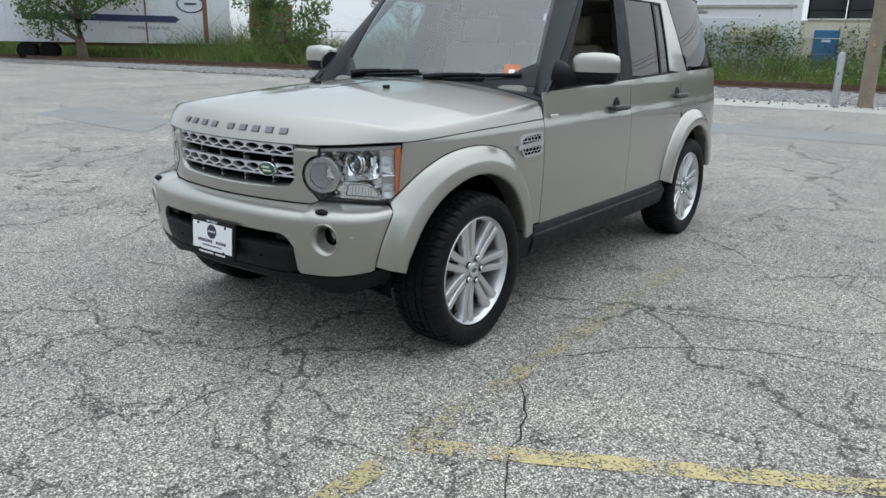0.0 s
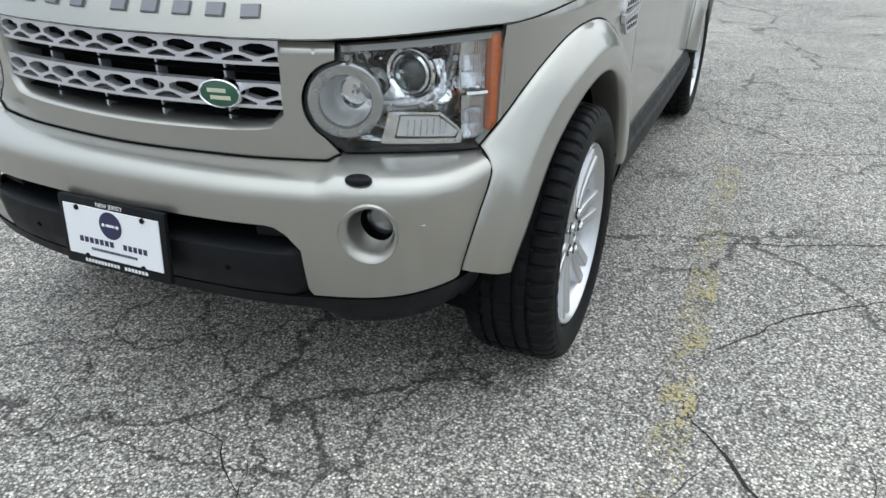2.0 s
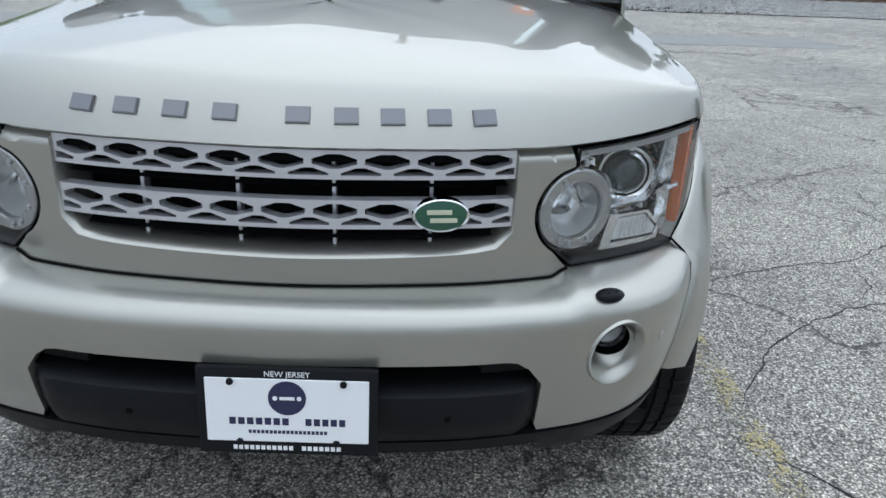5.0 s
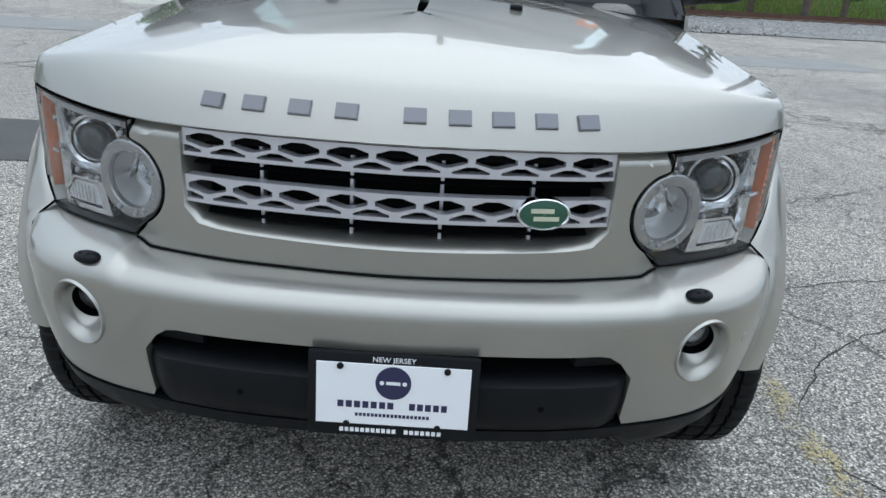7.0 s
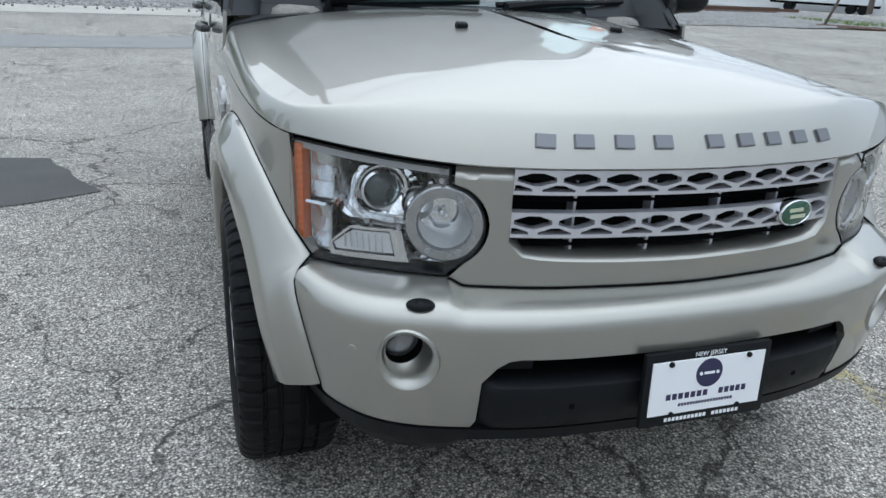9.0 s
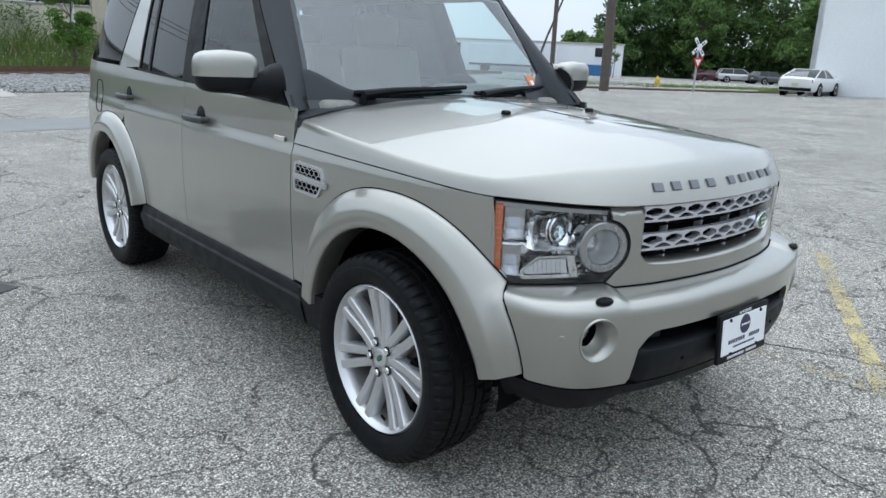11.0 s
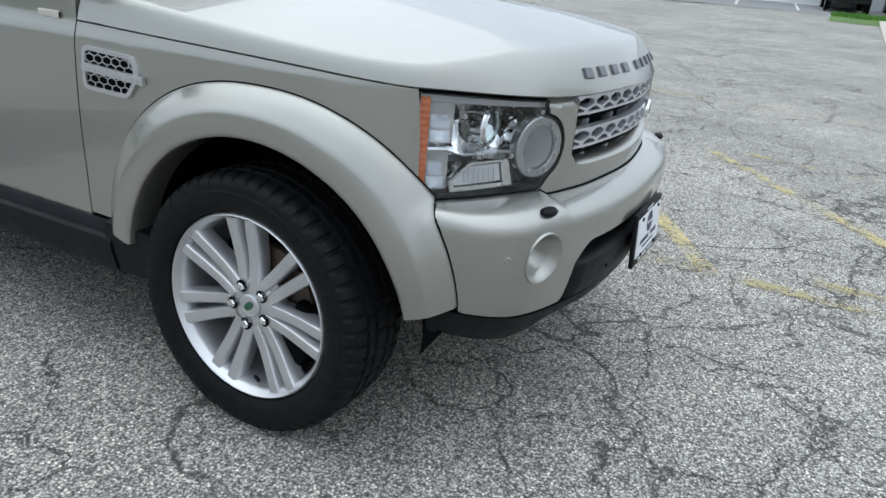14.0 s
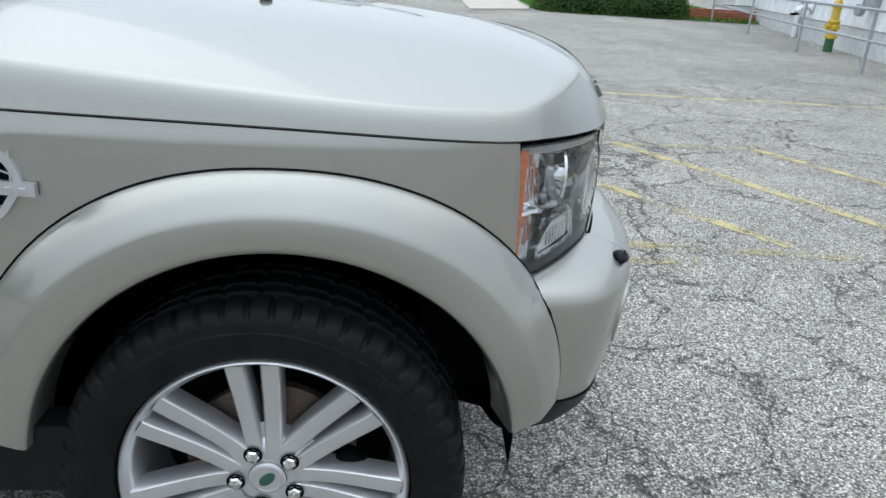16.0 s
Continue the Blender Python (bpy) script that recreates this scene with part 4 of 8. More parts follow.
    for i, (k, z) in enumerate(path):
        k0, z0 = path[max(0, i - 1)]
        k1, z1 = path[min(len(path) - 1, i + 1)]
        tx, tz = (k1 - k0) * KM, z1 - z0
        ln = math.hypot(tx, tz)
        nx, nz = -tz / ln, tx / ln
        rows.append([body(s * (k + nx * w / KM), z + nz * w, -d) for w, d in ((-0.0135, 0.035), (-0.0125, 0.014), (-0.006, 0.010), (-0.003, 0.012), (0.003, 0.012), (0.006, 0.010), (0.0125, 0.014), (0.0135, 0.035))])
    sheet(bm, rows)
    part("light_guide", bm, M_CLEARPLASTIC, lamp, "clear ribbed light guide")
    bm = bmesh.new()
    sheet(bm, [[body(s * k, z, -d) for k, d in ((2.86, 0.03), (2.88, 0.011), (2.98, 0.009), (3.06, 0.011), (3.08, 0.03))] for z in (0.945, 0.965, 0.99)])
    part("light_guide", bm, M_CLEARPLASTIC, lamp)
    # studs
    studs = ring_gap(-60, 60, 4, 0.0655) + [(LAMP_K + 0.0655 / KM * math.cos(radians(a)), LAMP_Z + 0.0655 * math.sin(radians(a))) for a in (-62, -100)] + [(3.62, 0.8615), (4.18, 0.866), (4.66, 0.908), (4.81, 0.960), (2.97, 0.966)]
    for k, z in studs:
        bm = bmesh.new()
        mm = at(k, z, 0.0015)
        lathe(bm, [(0.0062, -0.003), (0.0055, 0.0015), (0.0035, 0.0005), (0.0025, 0.0025), (0.0002, 0.003)], 12, mm)
        part("stud", bm, M_GREYPLASTIC, lamp)
    # projector
    pj = ahead(4.05, 0.925, 0.040)
    bm = bmesh.new()
    lathe(bm, [(0.056, 0.004), (0.054, 0.010), (0.048, 0.006), (0.044, -0.006), (0.042, -0.03)], 44, pj)
    part("projector_shroud", bm, M_CHROME, lamp)
    bm = bmesh.new()
    lathe(bm, [(0.0425, -0.01), (0.0425, 0.006), (0.038, 0.010), (0.036, 0.004)], 40, pj)
    part("projector_ring", bm, M_SOFTCHROME, lamp)
    bm = bmesh.new()
    lathe(bm, [(0.036 * math.sin(a), -0.004 + 0.026 * math.cos(a)) for a in np.linspace(math.pi / 2, 0.002, 10)], 36, pj)
    part("projector_lens", bm, M_LENS, lamp, "dark glass projector lens")
    bm = bmesh.new()
    lathe(bm, [(0.036, -0.006), (0.028, -0.02), (0.0002, -0.03)], 28, pj)
    part("projector_inside", bm, M_LENSBACK, lamp)
    # small reflector between ring and projector
    sr = ahead(3.42, 0.902, 0.045)
    bm = bmesh.new()
    lathe(bm, [(0.034, 0.008), (0.031, 0.004), (0.026, -0.008), (0.014, -0.018), (0.0002, -0.021)], 30, sr @ Matrix.Rotation(radians(-20), 4, "X"))
    part("small_reflector", bm, M_CHROME, lamp)
    # ribbed turn light and lower reflector
    for k0, k1, z0, z1, nm in ((4.98, 5.63, 0.892, 0.988, "turn_light"), (5.04, 5.64, 0.778, 0.872, "side_reflector")):
        bm = bmesh.new()
        rows = []
        n = 22
        for i in range(n + 1):
            k = k0 + (k1 - k0) * i / n
            d = 0.030 + (0.005 if i % 2 else 0.0)
            bow = 0.018 * math.sin(math.pi * i / n)
            rows.append([body(s * k, z, -(d + bow * g)) for z, g in ((z0, 0.2), (z0 + (z1 - z0) * 0.3, 1.0), (z0 + (z1 - z0) * 0.33, 0.5), (z0 + (z1 - z0) * 0.66, 1.0), (z0 + (z1 - z0) * 0.69, 0.5), (z1, 0.2))])
        sheet(bm, rows)
        part(nm, bm, M_CHROME, lamp, smooth=False)
        surf("clear_block", [[(k0, z0), (k1, z0), (k1, z1), (k0, z1)]], f(-0.022), M_LAMPGLASS, lamp, 0.1, 0.03, 0.012)
    bm = bmesh.new()
    sheet(bm, [[body(s * k, 0.878, -0.012), body(s * k, 0.884, -0.014), body(s * k, 0.884, -0.05)] for k in np.linspace(5.1, 5.64, 8)])
    part("divider", bm, M_SOFTCHROME, lamp)
    # white strip lamp under the guide
    surf("strip_lamp", [[(3.74, 0.796), (4.86, 0.788), (4.93, 0.800), (4.52, 0.835), (3.82, 0.840)]], f(-0.018), M_STRIP, lamp, 0.1, 0.01, 0.02, "white strip lamp")
    surf("strip_frame", [[(3.46, 0.782), (4.98, 0.773), (5.02, 0.800), (4.56, 0.845), (3.62, 0.851)], [(3.70, 0.792), (3.80, 0.844), (4.53, 0.8395), (4.95, 0.801), (4.88, 0.785)]], f(-0.014), M_LAMPINNER, lamp, 0.15, 0.01, 0.02)
    for i in range(7):
        k = 3.92 + 0.12 * i
        bm = bmesh.new()
        tube(bm, [body(s * k, 0.797, -0.015), body(s * (k + 0.03), 0.832, -0.015)], 0.0016, 5)
        part("strip_rib", bm, M_SOFTCHROME, lamp)
    # amber side strip
    bm = bmesh.new()
    rows = []
    for i in range(31):
        z = 0.767 + 0.236 * i / 30
        rows.append([body(s * k, z, -d - (0.0012 if i % 2 else 0)) for k, d in ((5.67, 0.03), (5.68, 0.008), (5.82, 0.007), (5.955, 0.008), (5.965, 0.03))])
    sheet(bm, rows)
    part("amber_reflector", bm, M_AMBER, lamp, "amber side strip", smooth=False)
    return lamp


M_LENS = thin_glass("projector_glass", (0.80, 0.86, 0.86))
M_LENSBACK = mat("projector_inside", (0.05, 0.065, 0.07), 0.25, 0.5)
M_STRIP = mat("white_lamp_plastic", (0.62, 0.63, 0.64), 0.15, 0.3)
build_headlight(1.0)
build_headlight(-1.0)


# ---- roof, windscreen, pillars ----
def seam_z(y):
    """Height of the joint between the roof and the doors' tops."""
    return 1.728 + 0.021 * smoothstep(1.18, 1.45, y) + 0.003 * smoothstep(1.6, 2.4, y) + 0.046 * smoothstep(2.50, 2.70, y) - 0.05 * smoothstep(3.1, 3.6, y)


def pillar_y(z):
    """The front door's leaning front edge."""
    return 0.640 + 1.08 * (z - 1.175)


def roof_half(y):
    return body(k_of_y(max(1.2, y), 1.735), seam_z(y)).x + 0.001


def roof_front(x):
    a = abs(x)
    return 0.965 + 0.135 * min(1.0, a / 0.65) ** 2.4 + 0.136 * max(0.0, (a - 0.65) / 0.072)


def roof(x, y):
    """The roof rolls in from the door tops and falls to the windscreen's head."""
    h = min(1.0, abs(x) / roof_half(y))
    zs = seam_z(y)
    zt = 1.796 + 0.024 * smoothstep(1.3, 2.2, y) - 0.05 * smoothstep(3.1, 3.6, y)
    full = zs + (zt - zs) * (1 - h**9) ** (1 / 2.2) + 0.020 * (1 - h * h)
    lip = 1.706 - 0.005 * min(1.0, abs(x) / 0.65) ** 2 + 0.026 * max(0.0, (abs(x) - 0.65) / 0.072)
    d = max(0.0, y - roof_front(x))
    g = 1 - (1 - min(1.0, d / 0.9)) ** 4
    return Vector((x, y, lip + (full - lip) * g))


def screen(u, v):
    """The windscreen: u from -1 to 1 across, v from 0 at the cowl to 1 at the roof."""
    w = 0.745 + (0.655 - 0.745) * v
    x = u * w
    y = 0.615 + (0.965 - 0.615) * v + (0.14 - 0.005 * v) * abs(u) ** 2.2
    z = 1.205 + (1.702 - 1.205) * v - 0.006 * abs(u) ** 2 * v + 0.010 * math.sin(math.pi * v)
    return Vector((x, y, z))


XN = [math.copysign(1 - (1 - abs(t)) ** 2.2, t) for t in np.linspace(-1, 1, 45)]
bm = bmesh.new()
rows = []
for t in np.linspace(0, 1, 44):
    row = []
    for xn in XN:
        y0 = roof_front(xn * 0.722)
        y = y0 + (3.50 - 0.16 * abs(xn) ** 5 - y0) * t**1.5
        row.append(roof(xn * roof_half(y), y))
    p, q = row[0], row[-1]
    rows.append([p + Vector((0.014, 0, -0.004)), p + Vector((0.002, 0, -0.002))] + row + [q + Vector((-0.002, 0, -0.002)), q + Vector((-0.014, 0, -0.004))])
sheet(bm, rows)
part("roof", bm, M_PAINT, car, angle=60)
bm = bmesh.new()
rows = []
for xn in XN:
    p = roof(xn * 0.722, roof_front(xn * 0.722))
    rows.append([p, p + Vector((0, -0.001, -0.004)), p + Vector((0, 0.004, -0.010)), p + Vector((0, 0.05, -0.012))])
sheet(bm, rows)
part("roof_edge", bm, M_PAINT, car)
for s in (-1, 1):
    # dark joints over the doors and along the pillar
    bm = bmesh.new()
    pts = [body(s * k_of_y(pillar_y(z), z), z, 0.0005) for z in np.linspace(1.185, 1.716, 14)]
    pts += [body(s * k_of_y(y, 1.735), z, 0.0005) for y, z in ((1.243, 1.7245), (1.262, 1.7305))]
    pts += [body(s * k_of_y(y, 1.735), seam_z(y) - 0.0035, 0.0005) for y in np.linspace(1.29, 2.52, 26)]
    tube(bm, pts, 0.0032, 6)
    part("door_gap", bm, M_DARK, car)
    bm = bmesh.new()
    sheet(bm, [[Vector((s * (roof_half(y) + dx), y, roof(roof_half(y), y).z + dz)) for dx, dz in ((-0.004, 0.006), (0.003, 0.0), (0.001, -0.012), (-0.012, -0.03))] for y in np.linspace(2.60, 3.335, 20)])
    part("roof_gutter", bm, M_GLOSSBLACK, car)
    # dark moulding in the roof's ditch, from the pillar's head backwards
    bm = bmesh.new()
    rows = []
    for t in np.linspace(0, 1, 24):
        y = 1.122 + t * 0.42
        rows.append([roof(s * (0.662 + w), y) + Vector((0, 0, o)) for w, o in ((-0.014, -0.004), (-0.011, 0.004), (0.011, 0.004), (0.014, -0.004))])
    sheet(bm, rows)
    part("roof_moulding", bm, M_PILLAR, car)


bm = bmesh.new()
sheet(bm, [[screen(u, v) for u in np.linspace(-0.96, 0.96, 64)] for v in np.linspace(0.05, 0.985, 30)])
part("windscreen", bm, M_WINDSCREEN, car)
# black print round the glass
bm = bmesh.new()
ins = Vector((0, 0.004, -0.003))
for u0, u1, v0, v1 in ((-1, 1, 0.0, 0.085), (-1, 1, 0.972, 1.0)):
    sheet(bm, [[screen(u, v) + ins for u in np.linspace(u0, u1, 28)] for v in np.linspace(v0, v1, 3)])
for s in (-1, 1):
    sheet(bm, [[screen(s * u, v) + ins for u in (0.945, 0.97, 1.0)] for v in np.linspace(0.0, 1.0, 14)])
part("windscreen_border", bm, M_GLOSSBLACK, car)
# trim that rounds off the glass's lower corners
for s in (-1, 1):
    bm = bmesh.new()
    sheet(bm, [[screen(s * u, t * (0.07 + 0.17 * smoothstep(0.62, 1.0, u) ** 1.6)) + Vector((0, -0.007 + 0.004 * t**6, 0.004 - 0.005 * t**6)) for t in (0.0, 0.3, 0.6, 0.85, 0.96, 1.0)] for u in np.linspace(0.62, 0.995, 16)])
    part("corner_trim", bm, M_PILLAR, car)
# pillars
for s in (-1, 1):
    bm = bmesh.new()
    rows = []
    for v in np.linspace(-0.06, 1.06, 22):
        p = screen(s * 0.985, min(1, max(0, v))) + Vector((0, 0.34 * (v - min(1, max(0, v))), 0.55 * (v - min(1, max(0, v)))))
        z = min(p.z, 1.724)
        p.z = z
        q = body(s * k_of_y(pillar_y(z) - 0.003, z), z, 0.002)
        mid = p.lerp(q, 0.5) + Vector((s * 0.022, -0.018, 0.0))
        a = p.lerp(mid, 0.5) + Vector((s * 0.006, -0.008, 0))
        b = mid.lerp(q, 0.5) + Vector((s * 0.008, -0.004, 0))
        rows.append([p + Vector((0, 0.012, -0.004)), p, a, mid, b, q, q + Vector((-s * 0.03, 0.01, 0))])
    sheet(bm, rows)
    part("windscreen_pillar", bm, M_PILLAR, car, "dark grey windscreen pillar", angle=60)
# cowl between bonnet and glass
bm = bmesh.new()
rows = []
for u in np.linspace(-1.0, 1.0, 30):
    p = screen(u, 0.03)
    k = math.copysign(K_END, u) if u else K_END
    y0 = 0.535 + 0.075 * abs(u) ** 2
    z0 = hood(K_END, 1 - 0.86 * abs(u)).z if abs(u) > 0.02 else hood(K_END, 1.0).z
    rows.append([p + Vector((0, 0.02, 0.0)), p + Vector((0, -0.012, -0.008)), Vector((p.x * 1.03, y0 + 0.02, min(p.z, z0) - 0.012)), Vector((p.x * 1.04, y0 - 0.05, min(p.z, z0) - 0.035))])
sheet(bm, rows)
part("cowl", bm, M_PILLAR, car, "dark grey plastic cowl", angle=60)
# scuttle corner beside the bonnet
for s in (-1, 1):
    bm = bmesh.new()
    rows = []
    for y in np.linspace(0.585, 0.76, 8):
        rows.append([body(s * k_of_y(y, 1.05), z, o) for z, o in ((1.03, -0.014), (1.09, -0.010), (1.138, -0.012), (1.152, -0.030), (1.160, -0.07), (1.176, -0.14), (1.190, -0.28))])
    rows.insert(0, [Vector((p.x, p.y, 1.03)) for p in rows[0]])
    sheet(bm, rows)
    part("scuttle_corner", bm, M_PILLAR, car, angle=60)

# wipers
for x0, x1, v1 in ((0.10, 0.66, 0.10), (-0.52, 0.02, 0.10)):
    wiper = thing("wiper")
    wiper.parent = car
    p0 = screen((x0 + 0.0) / 0.74, 0.0) + Vector((0, -0.02, 0.012))
    p1 = screen(x1 / 0.74, 0.07) + Vector((0, -0.035, 0.018))
    bm = bmesh.new()
    tube(bm, [p0 + Vector((0, 0, -0.02)), p0 + Vector((0, -0.004, 0.016)), p0.lerp(p1, 0.25) + Vector((0, -0.012, 0.022)), p0.lerp(p1, 0.6) + Vector((0, -0.01, 0.016))], [0.022, 0.021, 0.015, 0.011], 8)
    part("arm", bm, M_BLACK, wiper)
    bm = bmesh.new()
    pts = [screen((x0 - 0.03 + (x1 - x0 + 0.03) * t) / 0.74, 0.045 + 0.05 * t) + Vector((0, -0.016, 0.010)) for t in np.linspace(0, 1, 12)]
    tube(bm, pts, 0.011, 6)
    part("blade", bm, M_BLACK, wiper)
# washer nozzles on the bonnet
for s in (-1, 1):
    kk = k_of_y(0.05, 1.06)
    best = min((abs(hood(s * k, a).x - s * 0.255) + abs(hood(s * k, a).y - 0.087), k, a) for k in np.linspace(6, 11, 60) for a in np.linspace(0.3, 1, 40))
    p = hood(s * best[1], best[2])
    bm = bmesh.new()
    box(bm, (0.034, 0.026, 0.022), Matrix.Translation(p + Vector((0, 0, 0.004))) @ Matrix.Rotation(radians(12), 4, "X"), 0.008, 3)
    part("washer_nozzle", bm, M_BLACK, bonnet)

# ---- side fittings ----
def mirror_shape(bm, s, zlo, zhi, grow=0.0):
    """The mirror's rounded shell between two heights."""
    rows = []
    for i in range(13):
        t = i / 12
        z = zlo + (zhi - zlo) * t
        row = []
        f = (z - 1.225) / 0.17
        e = max(0.0, 1 - abs(2 * f - 1) ** 4) ** 0.35
        for j in range(25):
            a = 2 * math.pi * j / 24
            c, sn = math.cos(a), math.sin(a)
            x = 1.035 + (0.122 * e + grow) * math.copysign(abs(c) ** 0.62, c)
            y = 0.865 + (0.072 * e + grow) * math.copysign(abs(sn) ** 0.75, sn) + 0.035 * (x - 1.035) / 0.12 * 0.5
            row.append(Vector((s * x, y, z)))
        rows.append(row)
    return rows


def rounded(pts, r):
    """An outline with its corners rounded off."""
    res = []
    n = len(pts)
    for i in range(n):
        p, a, b = Vector(pts[i]), Vector(pts[i - 1]), Vector(pts[(i + 1) % n])
        e0, e1 = p + (a - p).normalized() * r, p + (b - p).normalized() * r
        for t in (0.0, 0.25, 0.5, 0.75, 1.0):
            q = e0.lerp(p, t).lerp(p.lerp(e1, t), t)
            res.append((q.x, q.y))
    return res


for s in (-1, 1):
    mirror = thing("door_mirror")
    mirror.parent = (left_parts if s > 0 else right_parts)[0]
    tagged(mirror, "door mirror with a silver cap over a black lower shell")
    bm = bmesh.new()
    rows = mirror_shape(bm, s, 1.292, 1.395)
    sheet(bm, rows)
    bmesh.ops.remove_doubles(bm, verts=bm.verts[:], dist=1e-5)
    part("cap", bm, M_PAINT, mirror, angle=70)
    bm = bmesh.new()
    sheet(bm, mirror_shape(bm, s, 1.225, 1.290, -0.004))
    bmesh.ops.remove_doubles(bm, verts=bm.verts[:], dist=1e-5)
    part("lower_shell", bm, M_BLACK, mirror, angle=70)
    bm = bmesh.new()
    box(bm, (0.19, 0.012, 0.125), Matrix.Translation((s * 1.035, 0.935, 1.312)), 0.005)
    part("mirror_glass", bm, M_CHROME, mirror)
    bm = bmesh.new()
    tube(bm, [(s * 0.835, 0.79, 1.272), (s * 0.872, 0.80, 1.268), (s * 0.90, 0.815, 1.262), (s * 0.96, 0.85, 1.256), (s * 1.02, 0.86, 1.258)], [0.082, 0.074, 0.056, 0.040, 0.034], 16)
    part("arm", bm, M_BLACK, mirror)
    bm = bmesh.new()
    fm = side(s, 0.004)
    sheet(bm, [[fm(pillar_y(z) + 0.007 + (max(0.87, pillar_y(z) + 0.02) - pillar_y(z) - 0.007) * t, z) for t in (0, 0.3, 0.6, 1.0)] for z in np.linspace(1.196, 1.385, 8)])
    part("sail_plate", bm, M_BLACK, mirror)
    # vent in the fender
    fender = (left_parts if s > 0 else right_parts)[2]
    vent = thing("fender_vent")
    vent.parent = fender
    tagged(vent, "silver fender vent with a honeycomb mesh")
    out = rounded([(0.568, 0.996), (0.376, 0.989), (0.350, 0.940), (0.394, 0.874), (0.568, 0.878)], 0.022)
    inn = rounded([(0.5555, 0.9845), (0.3845, 0.9785), (0.364, 0.940), (0.401, 0.8855), (0.5555, 0.889)], 0.015)
    surf("vent_frame", [dense(out, 0.03), dense(inn, 0.03)[::-1]], side(s, 0.009), M_VENT, vent, 0.03, 0.03, 0.02, "satin silver frame")
    # near-black sheet just behind the mesh paints the vent's inner shade
    surf("vent_shade_sheet", [dense(inn, 0.05)], side(s, 0.003), M_DARK, vent, 0.05, 0.05, 0)
    bar = [(0.565, 0.929), (0.565, 0.951), (0.335, 0.941), (0.335, 0.919)]
    surf("vent_bar", [dense(bar, 0.03)], side(s, 0.014), M_VENT, vent, 0.03, 0.02, 0.012)
    for i in range(9):
        yb = 0.535 - 0.0215 * i - (0.01 if i > 3 else 0)
        sf = side(s, 0.0145)
        bm = bmesh.new()
        c = 0.9375 + (0.535 - yb) * -0.047
        p = sf(yb, c)
        box(bm, (0.002, 0.011, 0.009), Matrix.Translation(p), 0.0006, 1)
        part("raised_mark", bm, M_VENT, vent, smooth=False)
    # honeycomb wires
    bm = bmesh.new()
    hexw = 0.033
    cells = []
    for r in range(6):
        for c in range(8):
            yc = 0.372 + hexw * c + (hexw / 2 if r % 2 else 0)
            zc = 0.893 + 0.0180 * r
            cells.append((yc, zc))
    sf, sf2 = side(s, 0.007), side(s, 0.003)
    seen_edges = set()
    for yc, zc in cells:
        cs = [(yc + dy * hexw / 2, zc + dz * 0.0120) for dy, dz in ((0, 1), (1, 0.5), (1, -0.5), (0, -1), (-1, -0.5), (-1, 0.5))]
        for (a, b), (c, d) in zip(cs, cs[1:] + cs[:1]):
            key = (round((a + c) * 500), round((b + d) * 500))
            if key in seen_edges:
                continue
            ok = all(0.364 < q[0] < 0.561 and 0.880 < q[1] < 0.990 and not (q[1] < 0.925 and q[0] < 0.385) for q in ((a, b), (c, d)))
            if ok:
                seen_edges.add(key)
                tube(bm, [sf(a, b), sf(c, d)], 0.0019, 5, False)
    part("vent_mesh", bm, M_VENT, vent, smooth=False)
    # side repeater lamp
    bm = bmesh.new()
    sheet(bm, [[side(s, o)(y, z) for z, o in ((1.051, 0.0), (1.053, 0.006), (1.061, 0.008), (1.069, 0.007), (1.071, 0.0))] for y in (0.668, 0.672, 0.70, 0.735, 0.752, 0.755)])
    part("side_repeater", bm, M_REPEATER, (left_parts if s > 0 else right_parts)[0], "clear side repeater lamp", angle=60)
    # door handles
    for idx, y, z in ((0, 1.500, 1.064), (1, 2.535, 1.090)):
        door = (left_parts if s > 0 else right_parts)[idx]
        handle = thing("door_handle")
        handle.parent = door
        bm = bmesh.new()
        pts = [side(s, o)(y + dy, z) for dy, o in ((-0.10, 0.006), (-0.095, 0.030), (-0.05, 0.043), (0.03, 0.045), (0.085, 0.040), (0.105, 0.028), (0.108, 0.005))]
        tube(bm, pts, [0.012, 0.016, 0.0175, 0.0175, 0.0165, 0.015, 0.010], 10)
        part("grip", bm, M_HANDLE, handle, "grey-black door grip")
        bm = bmesh.new()
        rows = []
        for i in range(25):
            a = 2 * math.pi * i / 24
            rows.append([side(s, o)(y - 0.01 + 0.056 * r * math.cos(a), z + 0.062 * r * math.sin(a)) for r, o in ((1.0, 0.0008), (0.93, -0.004), (0.6, -0.012), (0.02, -0.014))])
        sheet(bm, rows)
        part("recess", bm, M_PAINT, handle)
        bm = bmesh.new()
        sheet(bm, [[side(s, o)(y - 0.01 + 0.050 * r * math.cos(a), z + 0.004 + 0.056 * r * math.sin(a)) for r, o in ((1.0, 0.0006), (0.9, 0.003), (0.5, 0.003), (0.02, 0.003))] for a in np.linspace(0, math.pi, 15)])
        part("recess_cover", bm, M_BLACK, handle)
# fuel flap ring on the right
bm = bmesh.new()
sf = side(-1, 0.001)
tube(bm, [sf(3.16 + 0.085 * math.copysign(abs(math.cos(a)) ** 0.6, math.cos(a)), 1.05 + 0.10 * math.copysign(abs(math.sin(a)) ** 0.6, math.sin(a))) for a in np.linspace(0, 2 * math.pi, 33)], 0.0022, 5, False)
part("fuel_flap_gap", bm, M_DARK, car)

